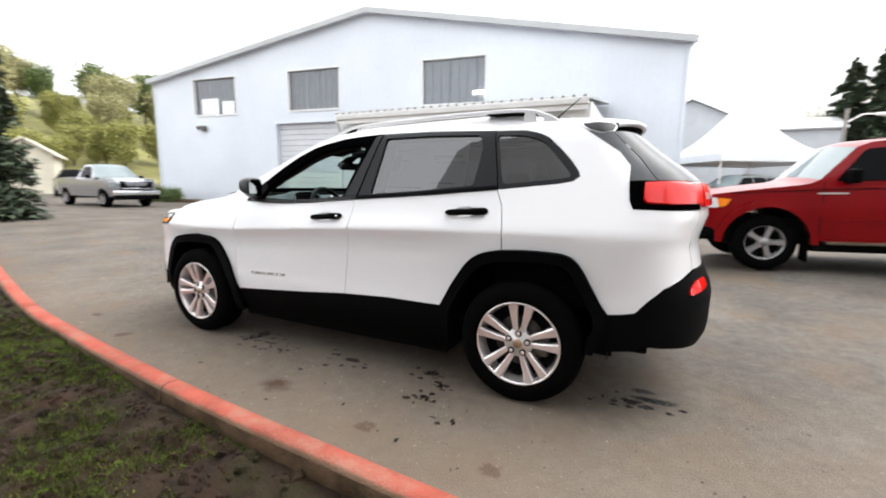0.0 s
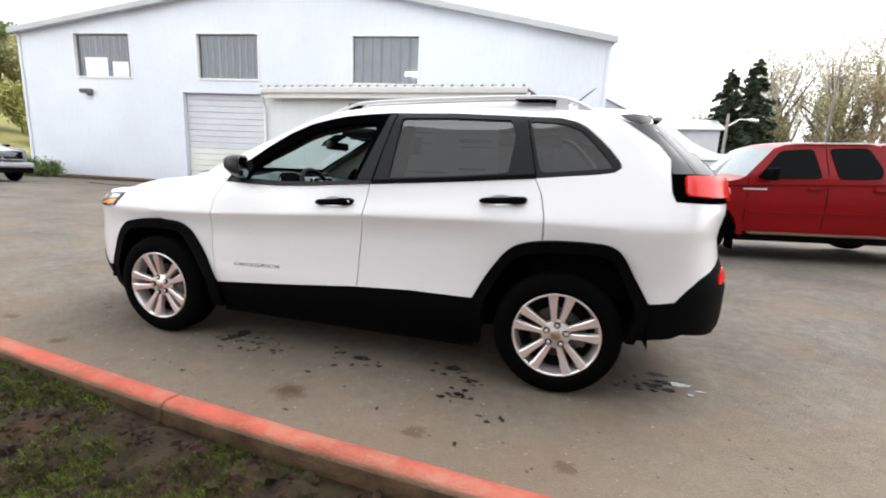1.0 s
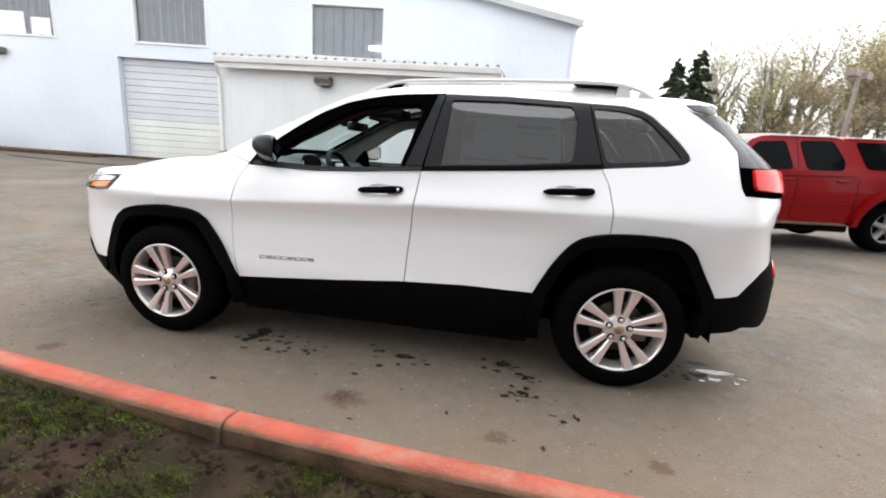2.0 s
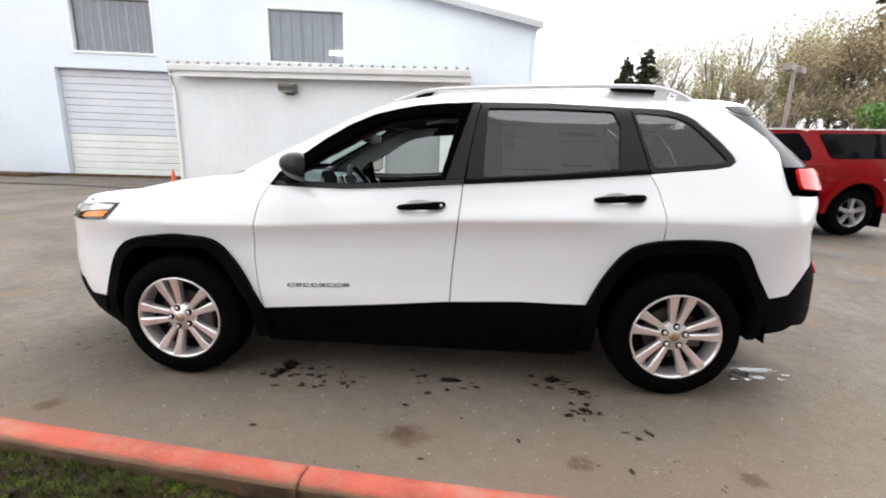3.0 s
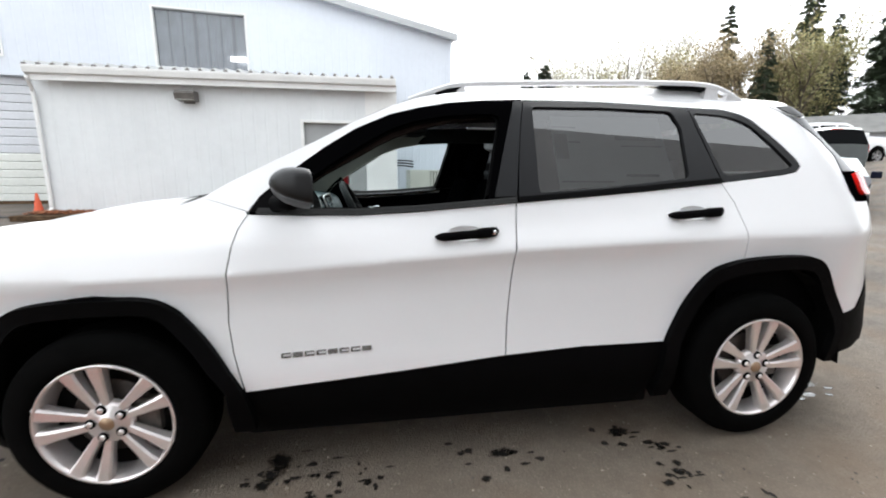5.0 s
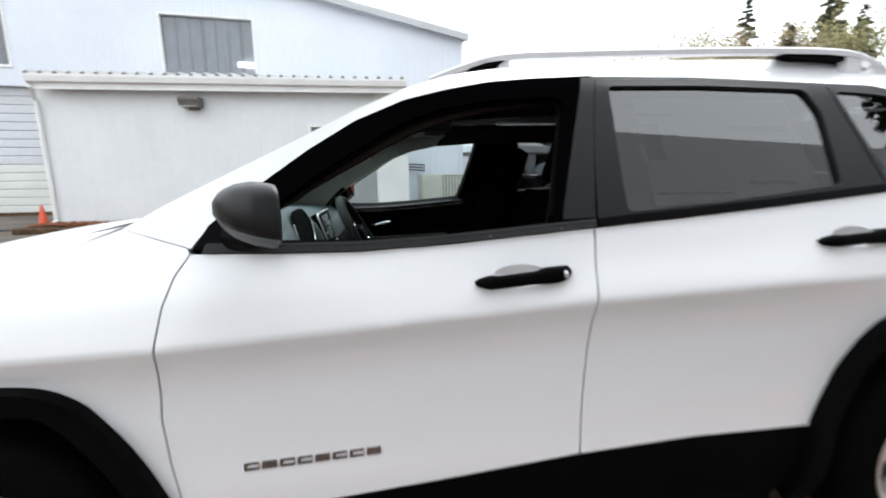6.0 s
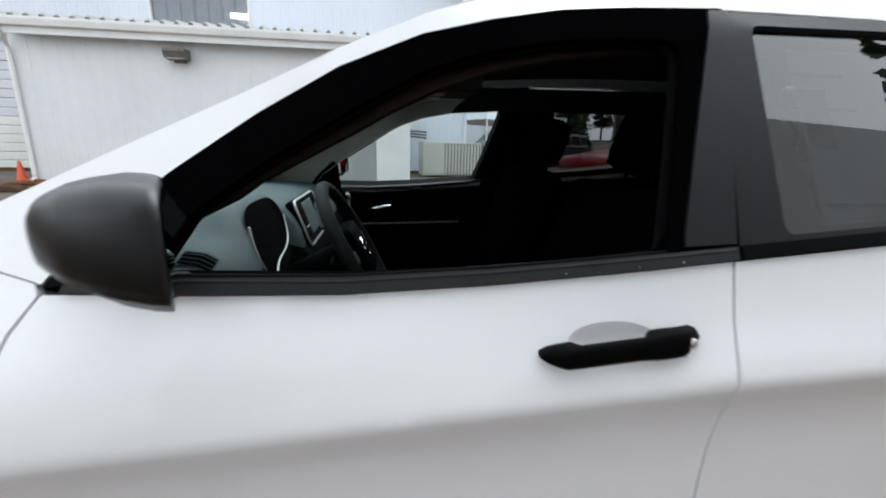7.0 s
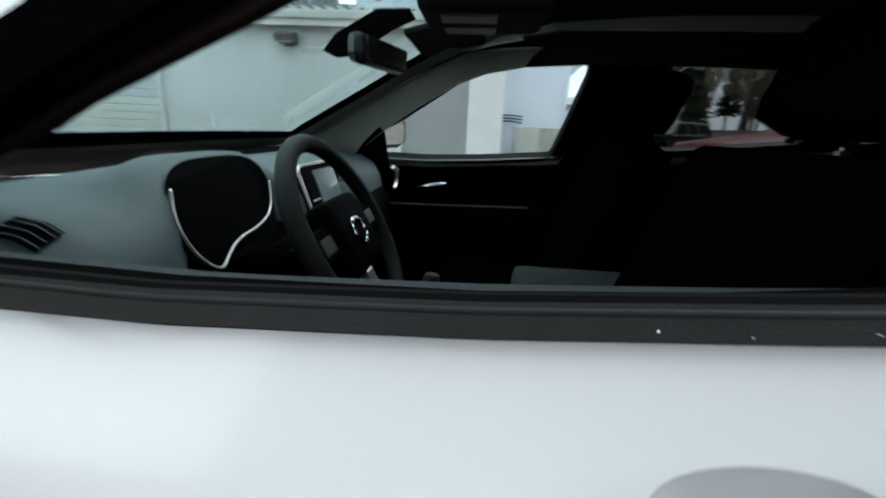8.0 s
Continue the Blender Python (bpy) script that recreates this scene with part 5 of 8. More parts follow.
part("bonnet", grid(bmesh.new(), hood_sheet, 24, 28), "white_paint", suv, smooth=True)
bm = bmesh.new()
grid(bm, lambda u, w: top_sheet(0.02 * u, w) + Vector((-0.09 * (1 - u), 0, -0.012)), 2, 20)
part("screen_border", grid(bmesh.new(), lambda u, w: top_sheet(0.012 + 0.016 * u, w, 0.007), 4, 20), "frame_black", ws, "black painted border of the windscreen", smooth=True)
part("cowl", bm, "black_plastic", suv, "black plastic windscreen cowl", smooth=True)
for flip in (False, True):
    nose = uz([(-1.80, 0.946), (-1.86, 0.927), (-1.93, 0.912)]) + [(XF - 1.3, 0.86), (XF - 1.3, 0.955), (XF - 1.0, 0.955)]
    part("front_grille", panel(nose, body, 0.05, mirror=flip), "white_paint", suv, smooth=True)
    blade = uz([(1.60, 1.528), (1.66, 1.487), (1.79, 1.397), (1.845, 1.327), (1.85, 1.248), (1.97, 1.250), (1.93, 1.30), (1.88, 1.365), (1.79, 1.455), (1.74, 1.508), (1.68, 1.508)])
    part("pillar_blade", panel(blade, body, 0.04, 0.02, 0.003, mirror=flip), "blade_grey", suv, "glossy grey rear pillar trim", smooth=True)
    glass = uz([(1.742, 1.51), (1.795, 1.457), (1.885, 1.367), (1.935, 1.302), (1.975, 1.252)]) + [(XR + 1.3, 1.255), (XR + 1.3, 1.52)]
    part("rear_window", panel(glass, body, 0.05, 0.0, 0.001, mirror=flip), "rear_glass_sky", suv, "rear window, sky reflection put into its grey colour", smooth=True)
    part("fog_lamp_bezel", panel([(XF - 1.3 * 0.66, 0.60), (XF - 1.3 * 0.66, 0.655), (XF - 1.3 * 0.76, 0.655), (XF - 1.3 * 0.76, 0.60)], body, 0.02, 0.02, 0.012, mirror=flip), "chrome", suv, "bright fog lamp bezel", smooth=True)
    gate = [(XR + 1.3 * 0.625, 1.10), (XR + 1.3 * 0.625, 0.80), (XR + 1.3, 0.80), (XR + 1.3, 1.25), (XR + 1.3 * 0.65, 1.25)]
    part("tailgate", panel(gate, body, 0.05, mirror=flip), "white_paint", suv, smooth=True)


SPOIL_TOP = [(1.40, 1.590), (1.46, 1.594), (1.53, 1.594), (1.60, 1.591), (1.67, 1.585), (1.73, 1.576), (1.755, 1.568), (1.766, 1.556), (1.762, 1.544), (1.748, 1.537)]
SPOIL_LOW = [(1.748, 1.537), (1.70, 1.560), (1.66, 1.572), (1.60, 1.575), (1.55, 1.560)]


def spoiler_sheet(line):
    def at(u, w):
        x, z = along(line, u)
        c = 1 - (2 * w - 1) ** 2
        k = max(0.0, (x - 1.44) / 0.32)
        return Vector((x + 0.13 * c ** 0.8 * k, (2 * w - 1) * (0.508 - 0.004 * k), z + 0.0355 * c ** 0.7))
    return at


spo = part("roof_spoiler", grid(bmesh.new(), spoiler_sheet(SPOIL_TOP), 24, 28), "white_paint", suv, "white roof spoiler with a dark hollow underside", smooth=True)
part("underside", grid(bmesh.new(), spoiler_sheet(SPOIL_LOW), 12, 28), "black_plastic", spo, smooth=True)
for flip in (False, True):
    wing = uz([(1.44, 1.599), (1.60, 1.592), (1.70, 1.578), (1.742, 1.563), (1.756, 1.536), (1.748, 1.510), (1.690, 1.500), (1.62, 1.518), (1.53, 1.573)])
    part("spoiler_end", panel(wing, body, 0.03, 0.05, 0.004, mirror=flip), "white_paint", spo, smooth=True)
    # dark panel over the white end, put there as the hollow's shade
    hollow = uz([(1.585, 1.553), (1.66, 1.560), (1.72, 1.556), (1.742, 1.548), (1.749, 1.534), (1.742, 1.514), (1.690, 1.503), (1.625, 1.522)])
    part("hollow_shade", panel(hollow, body, 0.03, 0.02, 0.008, mirror=flip), "satin_black", spo, "dark panel painted as the spoiler's shaded hollow", smooth=True)
bm = bmesh.new()
tube(bm, [(1.27, 0.0, 1.635), (1.30, 0.0, 1.66), (1.39, 0.0, 1.735), (1.48, 0.0, 1.81)], [0.016, 0.007, 0.0045, 0.003], 6)
part("antenna", bm, "underbody", suv, "thin dark roof antenna leaning back")

RAIL = [(-0.213, 1.560), (-0.16, 1.580), (-0.109, 1.597), (-0.034, 1.622), (0.05, 1.633), (0.145, 1.639), (0.35, 1.649), (0.571, 1.658), (0.879, 1.669), (1.10, 1.672), (1.194, 1.671), (1.26, 1.666), (1.308, 1.657), (1.386, 1.629), (1.438, 1.600), (1.47, 1.580)]
for s in (-1, 1):
    bm = bmesh.new()
    rings = []
    for i, (x, z) in enumerate(soften(RAIL, 1)):
        y = s * (smooth_half(x, 1.58) - 0.030)
        rings.append([bm.verts.new((x, y + dy, z + dz)) for dy, dz in ((-0.017, -0.022), (-0.018, -0.006), (-0.013, 0.0), (0.010, 0.0), (0.017, -0.008), (0.017, -0.022))])
    for r, q in zip(rings, rings[1:]):
        for k in range(6):
            bm.faces.new((r[k], r[(k + 1) % 6], q[(k + 1) % 6], q[k]))
    bm.faces.new(rings[0])
    bm.faces.new(rings[-1])
    yb_ = s * (smooth_half(0.6, 1.58) - 0.040)
    # solid black strips stand in for the shade of the openings under the rail
    for x0, x1, top_d, low_d, out, paint in ((-0.09, 0.02, 0.022, 0.034, 0.024, "black_plastic"), (1.0, 1.31, 0.022, 0.036, 0.024, "black_plastic")):
        xs = [x0 + (x1 - x0) * k / 12 for k in range(13)]
        up = [(x, lerp(x, [p[0] for p in RAIL], [p[1] for p in RAIL]) - top_d) for x in xs]
        taper = [min(1.0, 6 * k / 12 + 0.15, 6 * (12 - k) / 12 + 0.15) for k in range(13)]
        strip_bm = bmesh.new()
        prism(strip_bm, up + [(x, z - (low_d - top_d) * q) for (x, z), q in zip(up[::-1], taper[::-1])], yb_ - out, yb_ + out)
        bmesh.ops.recalc_face_normals(strip_bm, faces=strip_bm.faces)
        part("rail_gap_shade", strip_bm, paint, suv, "black strip standing in for the shaded gap under the rail")
    ledge = bmesh.new()
    grid(ledge, lambda u, w: Vector((-0.17 + 1.57 * u, yb_ + s * (-0.025 + 0.055 * w - 0.012 * (1 - w) * w), lerp(-0.17 + 1.57 * u, [p[0] for p in RAIL], [p[1] for p in RAIL]) - 0.028 - 0.058 * w)), 40, 4)
    part("rail_ledge", ledge, "white_paint", suv, "white roof ledge under the rail", smooth=True)
    rail = part("roof_rail", bm, "rail_silver", suv, "bright silver roof rail")
    for x0, x1 in ((-0.20, -0.10), (0.01, 0.035), (1.24, 1.30), (1.36, 1.46)):
        bm = bmesh.new()
        top = [(x0 + (x1 - x0) * k / 6, lerp(x0 + (x1 - x0) * k / 6, [p[0] for p in RAIL], [p[1] for p in RAIL]) - 0.018) for k in range(7)]
        yr = s * (smooth_half((x0 + x1) / 2, 1.58) - 0.030)
        prism(bm, [(x0 - 0.02, 1.545)] + top + [(x1 + 0.02, 1.545)], yr - 0.014, yr + 0.014)
        part("rail_foot", bm, "rail_silver", rail)


# ---- wheels
def wheel(m, turn):
    th = new("wheel")
    th.parent = suv
    th.matrix_basis = m
    bm = bmesh.new()
    lathe(bm, [(0.222, 0.10), (0.27, 0.112), (0.315, 0.106), (0.334, 0.092), (0.3445, 0.06), (0.346, 0.0), (0.3445, -0.06), (0.336, -0.088), (0.318, -0.104), (0.285, -0.114), (0.262, -0.116), (0.244, -0.112), (0.238, -0.104), (0.234, -0.09)], 64)
    tyre = part("tyre", bm, "rubber", th, "black rubber tyre", smooth=True)
    me = bmesh.new()
    for k in range(72):
        a = 2 * math.pi * k / 72
        box(me, (-0.011, -0.060, 0.338), (0.011, -0.010, 0.3462), 0, Matrix.Rotation(a, 4, "Y"))
        box(me, (-0.011, 0.010, 0.338), (0.011, 0.060, 0.3462), 0, Matrix.Rotation(a + 0.04, 4, "Y"))
    part("tread", me, "rubber", tyre)
    bm = bmesh.new()
    lathe(bm, [(0.236, -0.106), (0.232, -0.112), (0.226, -0.110), (0.221, -0.096), (0.212, -0.05), (0.204, 0.02), (0.215, 0.10)], 64)
    part("rim", bm, "alloy", th, "polished alloy rim", smooth=True)
    bm = bmesh.new()
    lathe(bm, [(0.001, -0.036), (0.14, -0.036), (0.145, -0.03), (0.14, -0.028)], 40)
    part("brake_disc", bm, "brake_disc", th, "steel brake disc", smooth=True)
    # black disc added behind the spokes to shade the gaps
    bm = bmesh.new()
    lathe(bm, [(0.001, -0.025), (0.208, -0.025)], 40)
    part("spoke_gap_shade", bm, "underbody", th)
    bm = bmesh.new()
    box(bm, (0.07, -0.055, -0.07), (0.16, 0.05, 0.07), 0.015)
    part("brake_caliper", bm, "dark_metal", th)
    for k in range(5):
        for side in (-1, 1):
            bm = bmesh.new()
            secs = []
            for r, off, hw, y0, dp in ((0.035, 0.014, 0.014, -0.086, 0.03), (0.075, 0.020, 0.0150, -0.092, 0.03), (0.13, 0.031, 0.0180, -0.099, 0.034), (0.19, 0.042, 0.0235, -0.107, 0.040), (0.227, 0.048, 0.0290, -0.109, 0.045)):
                c = side * off
                secs.append([bm.verts.new((c + dx, yy, r)) for dx, yy in ((-hw, y0 + dp), (-hw, y0 + 0.006), (-hw * 0.65, y0), (hw * 0.65, y0), (hw, y0 + 0.006), (hw, y0 + dp))])
            for r, q in zip(secs, secs[1:]):
                for j in range(6):
                    bm.faces.new((r[j], r[(j + 1) % 6], q[(j + 1) % 6], q[j]))
            bm.faces.new(secs[0])
            bm.faces.new(secs[-1])
            bmesh.ops.transform(bm, matrix=Matrix.Rotation(turn + 2 * math.pi * k / 5, 4, "Y"), verts=bm.verts)
            part("spoke", bm, "alloy", th, "alloy spoke")
        bm = bmesh.new()
        a = turn + 2 * math.pi * (k + 0.0) / 5
        lathe(bm, [(0.0005, -0.101), (0.008, -0.101), (0.011, -0.097), (0.0115, -0.080)], 10)
        bmesh.ops.translate(bm, vec=(0.056 * math.sin(a), -0.004, 0.056 * math.cos(a)), verts=bm.verts)
        part("wheel_bolt", bm, "alloy", th, "bright steel wheel bolt")
        # black disc round the bolt, its recess shade put in as colour
        bm = bmesh.new()
        lathe(bm, [(0.0005, -0.0985), (0.016, -0.0985), (0.0185, -0.094), (0.0185, -0.07)], 14)
        bmesh.ops.translate(bm, vec=(0.056 * math.sin(a), 0.0, 0.056 * math.cos(a)), verts=bm.verts)
        part("bolt_shade", bm, "underbody", th, "black disc painted as the shade of a bolt recess")
    bm = bmesh.new()
    lathe(bm, [(0.0005, -0.097), (0.030, -0.097), (0.034, -0.093), (0.070, -0.091), (0.078, -0.086), (0.082, -0.06)], 32)
    part("hub", bm, "alloy", th, smooth=True)
    bm = bmesh.new()
    lathe(bm, [(0.0005, -0.103), (0.022, -0.102), (0.026, -0.098), (0.027, -0.09)], 24)
    part("centre_cap", bm, "cap_bronze", th, "bronze-tinted centre cap", smooth=True)
    return th


for x, y, a, rz in ((-1.35, -0.79, -0.27, 0), (1.35, -0.79, 0.06, 0), (-1.35, 0.79, 0.3, 180), (1.35, 0.79, 0.5, 180)):
    wheel(pose(x, y, 0.346 + gz(x, 0), 0, 0, rz), a)

# ---- underside and wheel houses
# main pan set low to block light and darken the ground beneath
bm = bmesh.new()
box(bm, (-0.90, -0.79, 0.17), (0.88, 0.79, 0.40), 0.02)
box(bm, (-1.95, -0.42, 0.24), (2.0, 0.42, 0.50), 0.02)
part("floor_pan", bm, "underbody", suv, "black underbody")
for cx in (-1.35, 1.35):
    for s in (-1, 1):
        bm = bmesh.new()
        grid(bm, lambda u, w: Vector((cx + (0.43 if cx < 0 else 0.46) * math.cos(math.pi * u), s * (0.44 + 0.44 * w), 0.34 + (0.46 if cx < 0 else 0.50) * math.sin(math.pi * u))), 18, 4)
        part("wheel_house", bm, "underbody", suv)
        part("wheel_house_wall", boxbm((cx - 0.46, s * 0.42 - 0.01, 0.2), (cx + 0.46, s * 0.42 + 0.01, 0.86)), "underbody", suv)
part("front_bulkhead", boxbm((-1.02, -0.70, 0.30), (-0.98, 0.70, 1.06)), "underbody", suv)
part("rear_bulkhead", boxbm((1.90, -0.62, 0.45), (1.94, 0.62, 1.05)), "underbody", suv)
part("axle_beam", boxbm((-1.40, -0.70, 0.28), (-1.30, 0.70, 0.40), 0.02), "underbody", suv)
part("axle_beam", boxbm((1.30, -0.70, 0.28), (1.40, 0.70, 0.40), 0.02), "underbody", suv)


# ---- door handles, badge, mirrors
def handle(x0, z0, x1, z1, door, lock):
    bm = bmesh.new()
    n, rings = 22, []
    for i in range(n + 1):
        t = i / n
        x, z = x0 + (x1 - x0) * t, z0 + (z1 - z0) * t
        base = smooth_half(x, z)
        lift = 0.030 * min(1, math.sin(math.pi * min(1, max(0.0, t * 1.0))) * 1.9 + 0.25)
        h = lerp(t, [0, 0.04, 0.12, 0.3, 0.62, 0.66, 0.75, 0.95, 1], [0.004, 0.011, 0.017, 0.018, 0.018, 0.021, 0.022, 0.020, 0.006])
        d = 0.013 if 0.2 < t < 0.64 else lift * 0.9 + 0.006
        c = -(base + lift)
        rings.append([bm.verts.new((x, c + (d * (0.5 - 0.5 * math.cos(a)) if math.cos(a) < 0 else -0.008 * math.cos(a)), z + h * math.sin(a))) for a in [2 * math.pi * k / 12 for k in range(12)]])
    for r, q in zip(rings, rings[1:]):
        for k in range(12):
            bm.faces.new((r[k], r[(k + 1) % 12], q[(k + 1) % 12], q[k]))
    bm.faces.new(rings[0])
    bm.faces.new(rings[-1])
    ob = part("door_handle", bm, "black_plastic", door, "black plastic pull handle", smooth=True)
    if lock:
        x, z = x0 + (x1 - x0) * 0.90, z0 + (z1 - z0) * 0.90
        bm = bmesh.new()
        lathe(bm, [(0.0005, 0.0), (0.009, 0.001), (0.010, 0.004)], 20)
        bmesh.ops.translate(bm, vec=(x, -(smooth_half(x, z) + 0.0350), z), verts=bm.verts)
        part("lock_cylinder", bm, "chrome", ob, "bright lock cylinder", smooth=True)
    return ob


doors = [o for o in suv.children if o.name.startswith(("front_door", "rear_door"))]
left_fd, left_rd = doors[0], doors[1]
handle(-0.140, 0.984, 0.116, 1.004, left_fd, True)
handle(0.872, 1.056, 1.134, 1.073, left_rd, False)


def dish(cx, cz, rx, rz, door):
    """Finger scoop pressed into the door behind the handle."""
    def bowl(u, z):
        p, n = body(u, z)
        r2 = ((u - cx) / rx) ** 2 + ((z - cz) / rz) ** 2
        return p - n * 0.022 * max(0, 1 - r2) ** 0.8, n
    part("handle_scoop", panel(oval(cx, cz, rx, rz), bowl, 0.012, 0.0), "white_paint", door, "pressed finger scoop", smooth=True)


badge = part("model_badge", panel([(-0.737, 0.5335), (-0.737, 0.5345), (-0.39, 0.5475), (-0.39, 0.5465)], body, 0.05, 0.001, 0.001), "badge", left_fd, "row of small dark metal badge bars")
for i in range(8):
    x = -0.735 + i * 0.0435
    z = 0.530 + 0.013 * i / 8
    bm = panel([(x, z), (x, z + 0.019), (x + 0.036, z + 0.0205), (x + 0.036, z + 0.0015)], body, 0.05, 0.004, 0.004, holes=[[(x + 0.008, z + 0.006), (x + 0.008, z + 0.014), (x + 0.035, z + 0.015), (x + 0.035, z + 0.007)]] if i % 3 != 1 else ())
    part("badge_bar", bm, "badge", badge)


def door_mirror(s):
    sail = [(-0.832, 1.080), (-0.80, 1.136), (-0.70, 1.222), (-0.655, 1.17), (-0.70, 1.094)]
    door = left_fd if s < 0 else doors[2]
    mir = part("door_mirror", panel(sail, body, 0.03, 0.02, 0.008, mirror=s > 0), "black_plastic", door, "black plastic door mirror", smooth=True)
    bm = bmesh.new()
    n, rings = 16, []
    for i in range(n + 1):
        t = i / n
        k = lerp(t, [0, 0.12, 0.35, 0.6, 0.8, 0.93, 1.0], [0.98, 1.0, 0.97, 0.84, 0.62, 0.34, 0.04])
        zc, yc = 1.174 + 0.018 * t, 0.897 + 0.016 * t
        hz, hy = 0.070 * k, 0.094 * k
        ring = []
        for j in range(28):
            a = 2 * math.pi * j / 28
            cx, sz = math.cos(a), math.sin(a)
            yy = yc + hy * math.copysign(abs(cx) ** (0.45 + 0.3 * t), cx)
            zz = zc + hz * math.copysign(abs(sz) ** ((0.42 if sz > 0 else 0.5) + 0.3 * t), sz) + (0.012 * k if sz < -0.5 and cx > 0.4 else 0)
            x = -0.572 - 0.152 * t + (yy - 0.985) * (0.45 if s < 0 else 0.6) * (1 - 0.9 * t)
            ring.append(bm.verts.new((x, s * yy, zz)))
        rings.append(ring)
    for r, q in zip(rings, rings[1:]):
        for k in range(28):
            bm.faces.new((r[k], r[(k + 1) % 28], q[(k + 1) % 28], q[k]))
    bm.faces.new(rings[-1])
    bm.faces.new(rings[0][::-1])
    part("mirror_housing", bm, "mirror_black", mir, "black plastic mirror housing", smooth=True)
    bm = bmesh.new()
    rim = [(0.897 + (0.088 if s < 0 else 0.080) * math.copysign(abs(math.cos(a)) ** 0.45, math.cos(a)), 1.174 + (0.061 if s < 0 else 0.053) * math.copysign(abs(math.sin(a)) ** 0.45, math.sin(a))) for a in [2 * math.pi * j / 24 for j in range(24)]]
    bm.faces.new([bm.verts.new((-0.5695 + (y - 0.985) * (0.45 if s < 0 else 0.6), s * y, z)) for y, z in rim])
    part("mirror_glass", bm, "mirror", mir, "mirror glass")
    bm = bmesh.new()
    tube(bm, [(-0.735, s * 0.775, 1.112), (-0.70, s * 0.81, 1.118), (-0.66, s * 0.86, 1.124)], [0.036, 0.030, 0.028], 10)
    part("mirror_arm", bm, "black_plastic", mir, smooth=True)


door_mirror(-1)
door_mirror(1)
dish(-0.018, 0.996, 0.074, 0.029, left_fd)
dish(0.997, 1.066, 0.074, 0.029, left_rd)
g = part("side_window", panel([(-0.645, 1.10), (-0.645, 1.19), (-0.54, 1.268), (-0.40, 1.356), (-0.30, 1.412), (-0.20, 1.448), (-0.07, 1.473), (0.14, 1.486), (0.17, 1.46), (0.10, 1.11)], body, 0.06, 0.0, -0.02, mirror=True), "side_glass", doors[2], "clear passenger window", smooth=True)
g.visible_shadow = False

# ---- window sticker inside the rear door glass
stk = part("window_sticker", panel([(0.405, 1.170), (0.405, 1.488), (0.93, 1.492), (0.95, 1.205)], body, 0.06, 0.0, -0.016), "paper", left_rd, "price sheet stuck inside the rear window")
for x0, x1, z0, z1 in ((0.40, 0.52, 1.435, 1.442), (0.42, 0.53, 1.37, 1.377), (0.70, 0.90, 1.385, 1.405), (0.72, 0.92, 1.355, 1.361), (0.72, 0.88, 1.225, 1.235), (0.42, 0.66, 1.20, 1.206), (0.41, 0.47, 1.30, 1.41)):
    part("print_bar", panel([(x0, z0), (x0, z1), (x1, z1), (x1, z0)], body, 0.1, 0.0, -0.0145), "paper_ink", stk)

